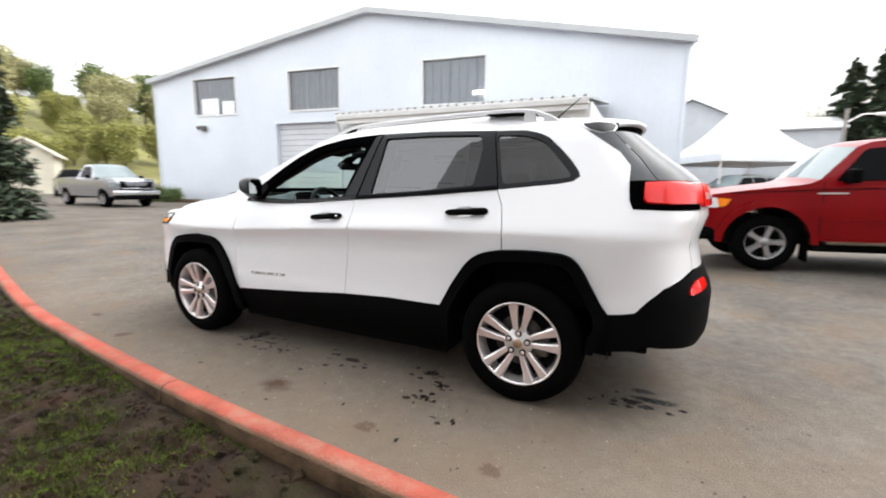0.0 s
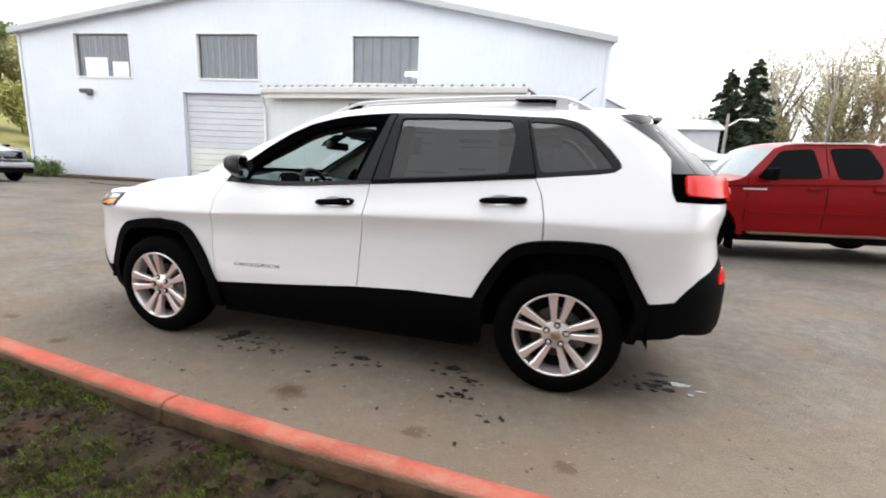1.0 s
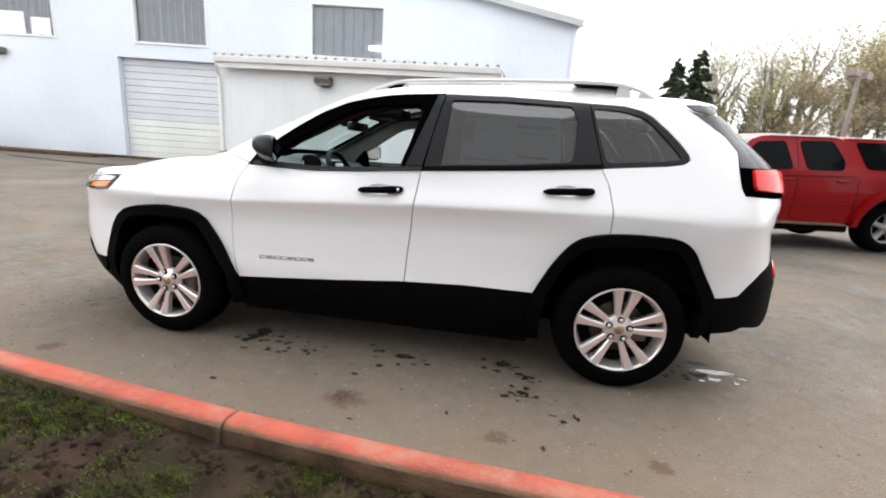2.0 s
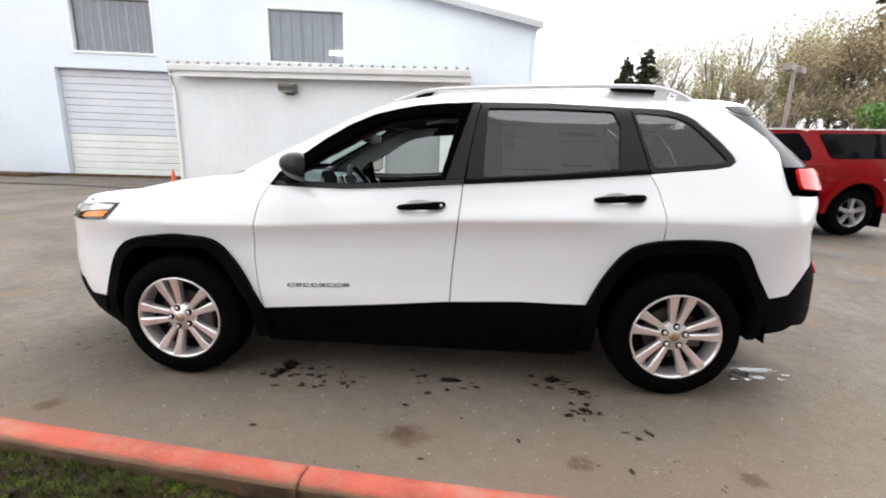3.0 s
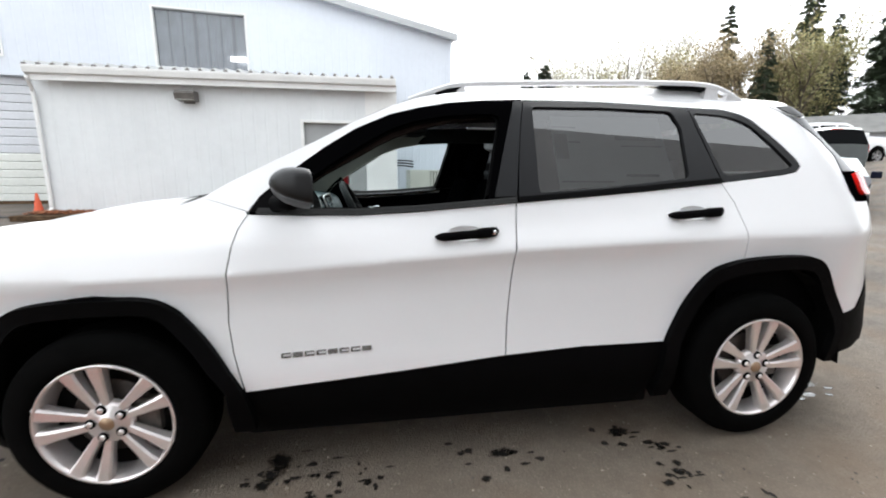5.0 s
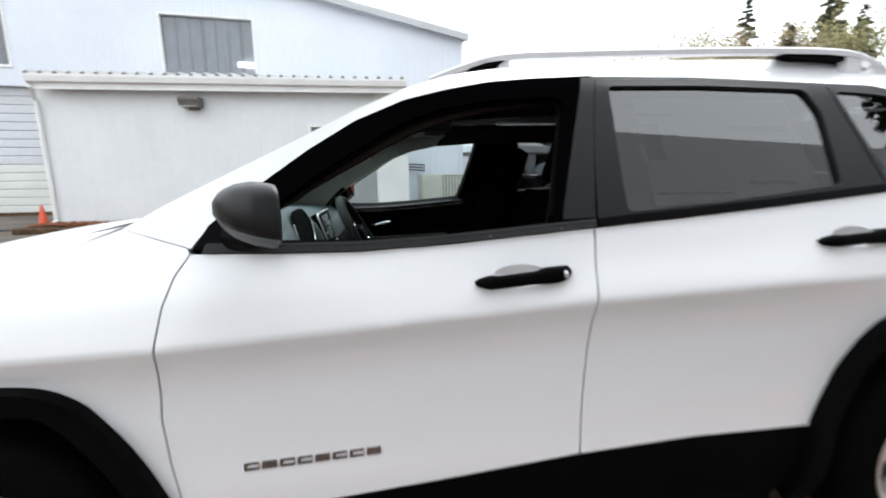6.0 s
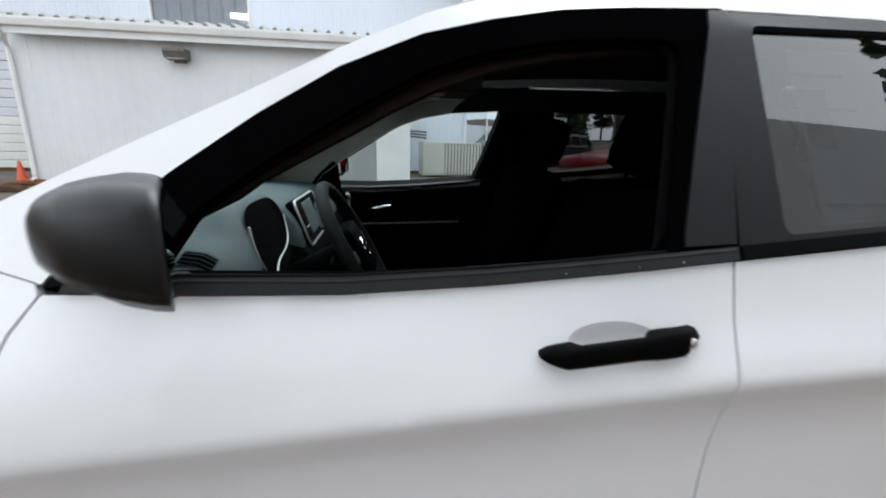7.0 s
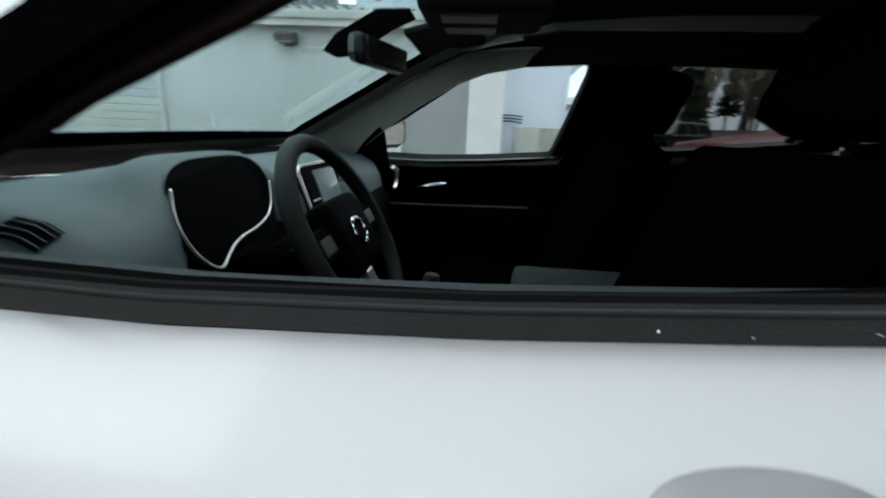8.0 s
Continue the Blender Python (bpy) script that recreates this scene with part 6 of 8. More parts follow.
# ---- cabin
for flip in (False, True):
    fd, rd = (doors[2], doors[3]) if flip else (doors[0], doors[1])
    trim = [(-0.90, 0.40), (-0.93, 0.70), (-0.90, 1.00), (-0.83, 1.083), (-0.43, 1.078), (0.03, 1.108), (0.20, 1.12), (0.16, 0.45)]
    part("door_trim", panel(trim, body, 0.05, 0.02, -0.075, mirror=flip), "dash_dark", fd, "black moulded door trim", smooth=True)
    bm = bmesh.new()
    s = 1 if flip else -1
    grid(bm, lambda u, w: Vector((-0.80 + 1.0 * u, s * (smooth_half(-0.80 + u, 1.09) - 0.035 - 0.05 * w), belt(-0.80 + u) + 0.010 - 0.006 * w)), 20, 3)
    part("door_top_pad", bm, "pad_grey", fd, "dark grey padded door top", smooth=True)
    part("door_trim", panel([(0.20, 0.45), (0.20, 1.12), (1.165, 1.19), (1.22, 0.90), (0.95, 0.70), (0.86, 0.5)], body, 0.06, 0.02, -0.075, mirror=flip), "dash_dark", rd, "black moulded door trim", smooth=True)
    if flip:
        pil = [(-0.92, 1.10), (-0.72, 1.10), (-0.66, 1.180), (-0.55, 1.258), (-0.41, 1.346), (-0.31, 1.402), (-0.21, 1.438), (-0.08, 1.463), (-0.02, 1.55), (-0.162, 1.535), (-0.284, 1.498), (-0.438, 1.428), (-0.594, 1.345), (-0.751, 1.264), (-0.911, 1.180), (-0.98, 1.14)]
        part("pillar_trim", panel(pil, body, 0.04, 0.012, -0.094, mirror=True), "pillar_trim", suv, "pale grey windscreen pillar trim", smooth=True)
        part("mirror_sail", panel([(-0.76, 1.085), (-0.68, 1.18), (-0.61, 1.242), (-0.588, 1.225), (-0.582, 1.09)], body, 0.04, 0.006, -0.099, mirror=True), "dash_dark", fd, "black inner mirror sail", smooth=True)
        part("roof_side_trim", panel([(-0.08, 1.463), (0.16, 1.478), (0.30, 1.480), (1.30, 1.480), (1.30, 1.618), (0.02, 1.60), (-0.10, 1.58), (-0.02, 1.55)], body, 0.04, 0.012, -0.094, mirror=True), "headliner", suv, smooth=True)
    else:
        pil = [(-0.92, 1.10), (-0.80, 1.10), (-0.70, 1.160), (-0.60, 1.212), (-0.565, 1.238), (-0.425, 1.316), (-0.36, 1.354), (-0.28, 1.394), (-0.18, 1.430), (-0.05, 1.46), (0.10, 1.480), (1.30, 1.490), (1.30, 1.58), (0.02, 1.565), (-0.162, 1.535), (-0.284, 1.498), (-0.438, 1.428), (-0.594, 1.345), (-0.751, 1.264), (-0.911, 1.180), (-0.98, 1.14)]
        # near pillar takes the darkened copy of the trim colour as its shade
        part("pillar_trim", panel(pil, body, 0.04, 0.012, -0.034), "pillar_trim_shaded", suv, "windscreen pillar trim, its shade put in as dark brown", smooth=True)
    part("door_pillar_trim", panel([(0.11, 1.10), (0.20, 1.45), (0.21, 1.53), (0.40, 1.53), (0.43, 1.30), (0.47, 1.12), (0.36, 0.5), (0.16, 0.5)], body, 0.05, 0.02, -0.06, mirror=flip), "dash_dark", suv, "black door pillar trim", smooth=True)
    part("cargo_trim", panel([(1.18, 0.55), (1.18, 1.23), (1.55, 1.27), (1.60, 1.33), (1.50, 1.45), (1.40, 1.54), (1.80, 1.40), (1.88, 1.2), (1.90, 0.6)], body, 0.06, 0.0, -0.06, mirror=flip), "dash_dark", suv, smooth=True)
part("carpet", boxbm((-0.98, -0.76, 0.40), (1.90, 0.76, 0.42)), "underbody", suv, "black carpet")


def dash_at(u, w):
    y = -0.735 + 1.47 * w
    hump = math.exp(-((y + 0.33) / 0.175) ** 6)
    mid = math.exp(-((y - 0.02) / 0.16) ** 4)
    end = min(1.0, max(0.0, (0.735 - abs(y)) / 0.09))
    prof = [(-1.02, 1.075), (-0.95, 1.098), (-0.86, 1.103), (-0.76, 1.100), (-0.68, 1.088), (-0.635, 1.062), (-0.612, 1.02), (-0.60, 0.97), (-0.57, 0.93), (-0.56, 0.82), (-0.60, 0.66)]
    x, z = prof[int(round(u * (len(prof) - 1)))]
    if x > -0.9:
        lift = {-0.86: 0.012, -0.76: 0.034, -0.68: 0.058, -0.635: 0.086, -0.612: 0.10, -0.60: 0.04}.get(x, 0.0)
        z += hump * lift
        x -= 0.06 * hump * (1 if x > -0.7 else 0)
        x -= 0.02 * mid * (1 if z < 1.08 else 0)
    return Vector((x - 0.02 * (1 - end), y, z - 0.055 * (1 - end) * (1 if x > -0.95 else 0)))


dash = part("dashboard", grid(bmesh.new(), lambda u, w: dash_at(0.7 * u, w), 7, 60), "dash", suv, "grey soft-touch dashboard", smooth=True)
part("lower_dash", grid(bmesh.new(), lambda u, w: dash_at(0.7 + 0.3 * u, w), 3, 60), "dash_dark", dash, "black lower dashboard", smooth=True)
bm = bmesh.new()
ell = [2 * math.pi * k / 36 for k in range(36)]


def cluster_pt(a, f, dx):
    return Vector((-0.650 + dx - 0.026 * f * math.sin(a), -0.335 + 0.150 * f * math.copysign(abs(math.cos(a)) ** 0.58, math.cos(a)), 1.056 + 0.088 * f * math.copysign(abs(math.sin(a)) ** 0.66, math.sin(a))))


bm.faces.new([bm.verts.new(cluster_pt(a, 1.0, 0.0)) for a in ell])
clus = part("gauge_panel", bm, "dash_dark", dash, "unlit black gauge panel")
bm = bmesh.new()
tube(bm, [(-0.643 - 0.28 * (z - 1.058), y, z) for y, z in soften([(-0.472, 1.105), (-0.487, 1.065), (-0.479, 1.02), (-0.455, 0.985), (-0.425, 0.968), (-0.40, 0.985), (-0.36, 1.003), (-0.28, 1.008), (-0.215, 1.03), (-0.190, 1.085)], 2)], 0.0027, 6)
part("cluster_bezel", bm, "alloy", clus, "silver bezel round the instruments", smooth=True)
STACK = Matrix.Translation((-0.628, 0.105, 1.03)) @ Matrix.Rotation(radians(-19), 4, "Y")
scr = part("centre_stack", boxbm((-0.03, -0.160, -0.078), (0.0, 0.160, 0.078), 0.012, STACK), "dash_dark", dash, "black centre stack with silver edging")
bm = bmesh.new()
edge = soft([(-0.158, -0.075), (-0.158, 0.075), (0.158, 0.075), (0.158, -0.075)], 0.025)
tube(bm, [STACK @ Vector((0.001, y, z)) for y, z in edge + edge[:1]], 0.0045, 6)
part("stack_edging", bm, "alloy", scr, "silver edging")
# screen's bright reflection comes from the pale glass colour
part("screen", boxbm((-0.001, -0.075, -0.050), (0.004, 0.075, 0.058), 0.003, STACK), "auto_glass_sheen", scr, "switched-off centre screen, its reflection painted pale")
for y0 in (-0.140, 0.085):
    vent = part("air_vent", boxbm((-0.002, y0, -0.055), (0.003, y0 + 0.055, 0.058), 0.002, STACK), "dash_dark", scr, "black air vent")
    for k in range(4):
        part("vent_slat", boxbm((0.001, y0 + 0.004, -0.045 + 0.026 * k), (0.006, y0 + 0.051, -0.040 + 0.026 * k), 0.001, STACK), "dash_dark" if k != 1 else "alloy", vent)


def dash_top(u, w, lift):
    k = min(9, int(u * 10))
    return dash_at(k / 10, w).lerp(dash_at((k + 1) / 10, w), u * 10 - k) + Vector((0.3 * lift, -0.3 * lift, lift))


vent = part("demister_vent", grid(bmesh.new(), lambda u, w: dash_top(0.36 + 0.085 * u, 0.046 + 0.022 * w, 0.003), 8, 4), "dash_dark", dash, "black demister vent", smooth=True)
for i in range(4):
    bm = bmesh.new()
    tube(bm, [dash_top(0.362 + 0.08 * k / 6, 0.049 + 0.0052 * i, 0.0035) for k in range(7)], 0.0010, 6)
    part("vent_slat", bm, "dash", vent)
bm = bmesh.new()
tube(bm, [(-0.548, 0.60, 1.05), (-0.543, 0.66, 1.03), (-0.548, 0.68, 0.99), (-0.55, 0.64, 0.96)], 0.008, 8)
part("vent_bezel", bm, "alloy", dash, "silver end vent bezel")

SW = Matrix.Translation((-0.440, -0.305, 1.014)) @ Matrix.Rotation(radians(62), 4, "Y")
bm = bmesh.new()
R, rr, nn, mm = 0.178, 0.0165, 64, 12
ring = [[bm.verts.new(SW @ Vector(((R + rr * math.cos(b)) * math.cos(a), (R + rr * math.cos(b)) * math.sin(a), rr * math.sin(b)))) for b in [2 * math.pi * j / mm for j in range(mm)]] for a in [2 * math.pi * i / nn for i in range(nn)]]
for i in range(nn):
    for j in range(mm):
        bm.faces.new((ring[i][j], ring[(i + 1) % nn][j], ring[(i + 1) % nn][(j + 1) % mm], ring[i][(j + 1) % mm]))
steer = part("steering_wheel", bm, "wheel_leather", suv, "black leather steering wheel", smooth=True)
bm = bmesh.new()
box(bm, (-0.070, -0.085, -0.035), (0.075, 0.085, 0.018), 0.02, SW)
pad = part("airbag_pad", bm, "dash_dark", steer, smooth=True)
bm = bmesh.new()
tube(bm, [SW @ Vector((0.004 + 0.026 * math.cos(a), 0.026 * math.sin(a), 0.019)) for a in [2 * math.pi * k / 20 for k in range(21)]], 0.004, 6)
part("emblem", bm, "chrome", pad, "chrome emblem ring")
for y0, y1 in ((-0.165, -0.08), (0.08, 0.165)):
    bm = bmesh.new()
    box(bm, (-0.035, y0, -0.018), (0.022, y1, 0.004), 0.008, SW)
    part("wheel_spoke", bm, "dash_dark", steer)
    bm = bmesh.new()
    box(bm, (-0.018, y0 + 0.02, 0.003), (0.010, y1 - 0.02, 0.008), 0.002, SW)
    part("button_pad", bm, "dark_metal", steer)
bm = bmesh.new()
box(bm, (0.075, -0.02, -0.018), (0.168, 0.02, 0.0), 0.006, SW)
part("wheel_spoke", bm, "alloy", steer)
bm = bmesh.new()
tube(bm, [(-0.46, -0.305, 1.0), (-0.56, -0.305, 0.95), (-0.70, -0.305, 0.88)], 0.045, 12)
part("steering_column", bm, "dash_dark", suv, smooth=True)
bm = bmesh.new()
tube(bm, [(-0.50, -0.34, 1.0), (-0.49, -0.44, 1.01), (-0.485, -0.475, 1.012)], [0.006, 0.007, 0.010], 8)
part("stalk", bm, "dash_dark", suv, smooth=True)

rvm = part("rear_view_mirror", boxbm((-0.478, -0.118, 1.332), (-0.435, 0.118, 1.396), 0.021, Matrix.Translation((-0.45, 0, 1.36)) @ Matrix.Rotation(radians(-14), 4, "Z") @ Matrix.Translation((0.45, 0, -1.36))), "black_gloss", suv, "black rear-view mirror", smooth=False)
part("mirror_mount", prism(bmesh.new(), [(-0.575, 1.362), (-0.53, 1.368), (-0.44, 1.425), (-0.38, 1.452), (-0.45, 1.450), (-0.545, 1.398)], -0.05, 0.05), "dash_dark", rvm)
bm = bmesh.new()
tube(bm, [(-0.52, 0, 1.40), (-0.47, 0, 1.38)], 0.012, 8)
part("mirror_stem", bm, "dash_dark", rvm)
part("mirror_glass", boxbm((-0.434, -0.10, 1.342), (-0.4325, 0.10, 1.388), 0.0, Matrix.Translation((-0.45, 0, 1.36)) @ Matrix.Rotation(radians(-14), 4, "Z") @ Matrix.Translation((0.45, 0, -1.36))), "black_gloss", rvm, "dark tinted mirror glass")
ohc = part("overhead_console", boxbm((-0.36, -0.13, 1.435), (-0.08, 0.13, 1.50), 0.03), "headliner", suv, "overhead console with lamps")
part("lamp_lens", boxbm((-0.31, -0.09, 1.430), (-0.19, -0.02, 1.437), 0.003), "dark_metal", ohc)
part("lamp_lens", boxbm((-0.31, 0.02, 1.430), (-0.19, 0.09, 1.437), 0.003), "dark_metal", ohc)
for s in (-1, 1):
    part("sun_visor", boxbm((-0.44, s * 0.35 - 0.20, 1.468), (-0.22, s * 0.35 + 0.20, 1.486), 0.008, Matrix.Translation((-0.3, 0, 1.5)) @ Matrix.Rotation(radians(-14), 4, "Y") @ Matrix.Translation((0.3, 0, -1.5))), "headliner", suv, "folded sun visor")


# seat colour is darkened to carry the cabin's shade
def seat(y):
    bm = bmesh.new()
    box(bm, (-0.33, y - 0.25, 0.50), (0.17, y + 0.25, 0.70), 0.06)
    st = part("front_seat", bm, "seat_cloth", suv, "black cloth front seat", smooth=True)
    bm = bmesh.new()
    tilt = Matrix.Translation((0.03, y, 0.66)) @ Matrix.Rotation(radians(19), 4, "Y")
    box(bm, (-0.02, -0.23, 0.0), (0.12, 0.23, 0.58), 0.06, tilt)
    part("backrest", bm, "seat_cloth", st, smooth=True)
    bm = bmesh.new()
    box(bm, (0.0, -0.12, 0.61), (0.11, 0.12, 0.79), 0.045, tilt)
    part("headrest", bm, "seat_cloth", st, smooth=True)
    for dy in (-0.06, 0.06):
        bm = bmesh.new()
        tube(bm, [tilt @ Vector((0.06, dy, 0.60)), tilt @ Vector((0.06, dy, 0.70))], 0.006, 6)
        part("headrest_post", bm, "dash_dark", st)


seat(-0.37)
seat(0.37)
bm = bmesh.new()
box(bm, (-0.10, -0.09, 0.55), (0.26, 0.09, 0.852), 0.03)
part("armrest", bm, "seat_top", suv, "grey padded centre armrest", smooth=True)
part("centre_console", boxbm((-0.60, -0.11, 0.42), (-0.06, 0.11, 0.70), 0.03), "dash_dark", suv, "black centre console")
bm = bmesh.new()
tube(bm, [(-0.33, 0.0, 0.69), (-0.325, 0.0, 0.77), (-0.32, 0, 0.79), (-0.315, 0.0, 0.83)], [0.010, 0.012, 0.028, 0.020], 12)
part("gear_selector", bm, "wheel_leather", suv, "leather gear selector", smooth=True)
bm = bmesh.new()
box(bm, (0.78, -0.62, 0.50), (1.15, 0.62, 0.72), 0.06)
rs = part("rear_seat", bm, "seat_cloth", suv, "black cloth rear bench", smooth=True)
bm = bmesh.new()
box(bm, (1.08, -0.62, 0.60), (1.24, 0.62, 1.18), 0.06)
part("backrest", bm, "seat_cloth", rs, smooth=True)
for y in (-0.36, 0.36):
    part("headrest", boxbm((1.12, y - 0.13, 1.18), (1.22, y + 0.13, 1.30), 0.04), "seat_cloth", rs, smooth=True)
bm = bmesh.new()
tube(bm, [(-0.455, 0.655, 0.968), (-0.41, 0.648, 0.976), (-0.36, 0.650, 0.984), (-0.335, 0.66, 0.985)], [0.007, 0.010, 0.011, 0.006], 8)
part("inner_handle", bm, "chrome", doors[2], "chrome inner door handle", smooth=True)
bm = bmesh.new()
tube(bm, [(-0.70, 0.705, 0.885), (-0.4, 0.70, 0.89), (0.0, 0.70, 0.90)], 0.005, 6)
part("trim_strip", bm, "dark_metal", doors[2])
bm = bmesh.new()
tube(bm, [(0.235, 0.63, 1.46), (0.225, 0.60, 1.2), (0.21, 0.61, 0.95), (0.20, 0.55, 0.70)], 0.022, 6)
part("seat_belt", bm, "seat_cloth", suv, "black seat belt")


# ---------------------------------------------------------------- other parked vehicles
def road_wheel(th, x, y, z, r, width, spokes, seed):
    """A plain road wheel whose outer face looks to -y or +y by the sign of y."""
    s = -1 if y < 0 else 1
    w = new("wheel")
    w.parent = th
    w.matrix_basis = pose(x, y, z, 0, 0, 0 if s < 0 else 180)
    h = width / 2
    bm = bmesh.new()
    lathe(bm, [(r * 0.62, h), (r * 0.8, h * 1.02), (r * 0.95, h * 0.9), (r, h * 0.5), (r, -h * 0.5), (r * 0.95, -h * 0.9), (r * 0.8, -h * 1.03), (r * 0.63, -h), (r * 0.59, -h * 0.9)], 36)
    part("tyre", bm, "rubber", w, smooth=True)
    bm = bmesh.new()
    lathe(bm, [(r * 0.605, -h * 0.96), (r * 0.58, -h * 0.93), (r * 0.55, -h * 0.4), (r * 0.53, h)], 36)
    part("rim", bm, "dull_alloy", w, smooth=True)
    # black disc added so the spoke gaps read as shade
    bm = bmesh.new()
    lathe(bm, [(0.001, -h * 0.2), (r * 0.58, -h * 0.2)], 24)
    part("spoke_gap_shade", bm, "underbody", w)
    for k in range(spokes):
        bm = bmesh.new()
        a = 2 * math.pi * k / spokes + seed
        pts = [(0.02, 0.05), (r * 0.3, 0.034), (r * 0.6, 0.05)]
        secs = [[bm.verts.new((dx, yy, rr)) for dx, yy in ((-hw, -h * 0.5), (-hw * 0.7, -h * 0.85), (hw * 0.7, -h * 0.85), (hw, -h * 0.5))] for rr, hw in pts]
        for p, q in zip(secs, secs[1:]):
            for j in range(4):
                bm.faces.new((p[j], p[(j + 1) % 4], q[(j + 1) % 4], q[j]))
        bmesh.ops.transform(bm, matrix=Matrix.Rotation(a, 4, "Y"), verts=bm.verts)
        part("spoke", bm, "dull_alloy", w)
    bm = bmesh.new()
    lathe(bm, [(0.001, -h * 0.98), (r * 0.13, -h * 0.95), (r * 0.17, -h * 0.8)], 16)
    part("hub", bm, "dull_alloy", w, smooth=True)


def vehicle(name, label, category, m, paint, top, half_w, belt_z, low, wheels, windows, screens, tumble=0.42, crown=0.05, arch=1.16, seams=(), width=0.24, spokes=5, flare="", glass="auto_glass"):
    """A parked vehicle, its front towards -x: pressed sides, a crowned top, arched wheel openings, glass, wheels, lamps."""
    th = empty(name, label, category, m, "parked vehicles")
    x0, x1 = top[0][0], top[-1][0]
    xm, hl = (x0 + x1) / 2, (x1 - x0) / 2
    tx, tz = [p[0] for p in top], [p[1] for p in top]

    def half(x, z):
        y = half_w - 0.05 * max(0, (belt_z - 0.35 - z)) ** 1.2 - 0.055 * abs(z - belt_z + 0.3)
        if z > belt_z:
            y -= tumble * (z - belt_z)
        k = min(1.0, abs(x - xm) / hl)
        return y * (1 - 0.16 * k ** 7)

    def surf(x, z):
        e = 0.02
        p = Vector((x, -half(x, z), z))
        n = Vector((2 * e, -half(x + e, z) + half(x - e, z), 0)).cross(Vector((0, -half(x, z + e) + half(x, z - e), 2 * e)))
        n = n.normalized()
        return p, n if n.y < 0 else -n

    outline = list(top) + [(x1, low + 0.05)]
    for cx, r in wheels[::-1]:
        ra = r * arch
        a0 = math.asin(max(-1, min(1, (low - r) / ra)))
        outline += [(cx + ra * math.cos(a), r + ra * math.sin(a)) for a in [a0 + (math.pi - 2 * a0) * k / 12 for k in range(13)]]
    outline += [(x0, low + 0.05)]
    for flip in (False, True):
        part("body_side", panel(outline, surf, 0.12, 0.02, mirror=flip), paint, th, smooth=True)
        for poly in windows:
            part("side_window", panel(soft(poly, 0.06), surf, 0.07, 0.012, 0.012, mirror=flip), glass, th, "dark side window", smooth=True)
        for sx, z0, z1 in seams:
            part("door_seam", panel([(sx - 0.005, z0), (sx - 0.005, z1), (sx + 0.005, z1), (sx + 0.005, z0)], surf, 0.2, 0.0, 0.002, mirror=flip), "underbody", th)
        if flare:
            for cx, r in wheels:
                ra, rb = r * (arch + 0.19), r * (arch - 0.02)
                arc = [math.pi * k / 12 for k in range(13)]
                ring = [(cx + ra * math.cos(a), r + ra * math.sin(a)) for a in arc] + [(cx + rb * math.cos(a), r + rb * math.sin(a)) for a in arc[::-1]]
                part("wheel_flare", panel(ring, surf, 0.1, 0.11, 0.075, mirror=flip), flare, th, smooth=True)
    kinds = {}
    for i in range(len(top) - 1):
        kinds[i] = next((mt for a, b, mt in screens if a <= i < b), None)
    i = 0
    while i < len(top) - 1:
        j = i
        while j + 1 < len(top) - 1 and kinds[j + 1] == kinds[i]:
            j += 1
        seg = top[i : j + 2]

        def strip(u, w, seg=seg):
            x, z = along(seg, u)
            c = 1 - (2 * w - 1) ** 2
            return Vector((x - (0.10 * c if x < xm else -0.05 * c), (2 * w - 1) * half(x, z), z + crown * c * min(1, (z - low) / 0.8)))

        part("windscreen" if kinds[i] else "body_top", grid(bmesh.new(), strip, max(2, 3 * (j - i + 1)), 10), kinds[i] or paint, th, smooth=True)
        i = j + 1
    part("underbody", boxbm((x0 + 0.25, -half_w * 0.86, low - 0.05), (x1 - 0.25, half_w * 0.86, low + 0.28)), "underbody", th)
    part("front_panel", boxbm((x0 - 0.03, -half_w * 0.8, low + 0.05), (x0 + 0.03, half_w * 0.8, top[0][1]), 0.02), paint, th)
    part("rear_panel", boxbm((x1 - 0.03, -half_w * 0.8, low + 0.05), (x1 + 0.03, half_w * 0.8, top[-1][1]), 0.02), paint, th)
    for k, (cx, r) in enumerate(wheels):
        for s in (-1, 1):
            road_wheel(th, cx, s * (half_w - width / 2 - 0.01), r, r, width, spokes, 0.3 + k)
            bm = bmesh.new()
            grid(bm, lambda u, w: Vector((cx + r * arch * math.cos(math.pi * u), s * (half_w * 0.45 + half_w * 0.5 * w), r + r * arch * math.sin(math.pi * u))), 10, 2)
            part("wheel_house", bm, "underbody", th)
    th["half"] = half_w
    return th, surf


def lamp_patch(th, surf, name, poly, material, label):
    for flip in (False, True):
        part(name, panel(poly, surf, 0.1, 0.01, 0.01, mirror=flip), material, th, label, smooth=True)


def side_mirror(th, x, y, z, paint):
    for s in (-1, 1):
        part("side_mirror", boxbm((x - 0.06, s * (y + 0.11) - 0.10, z), (x + 0.05, s * (y + 0.11) + 0.10, z + 0.17), 0.03), paint, th)


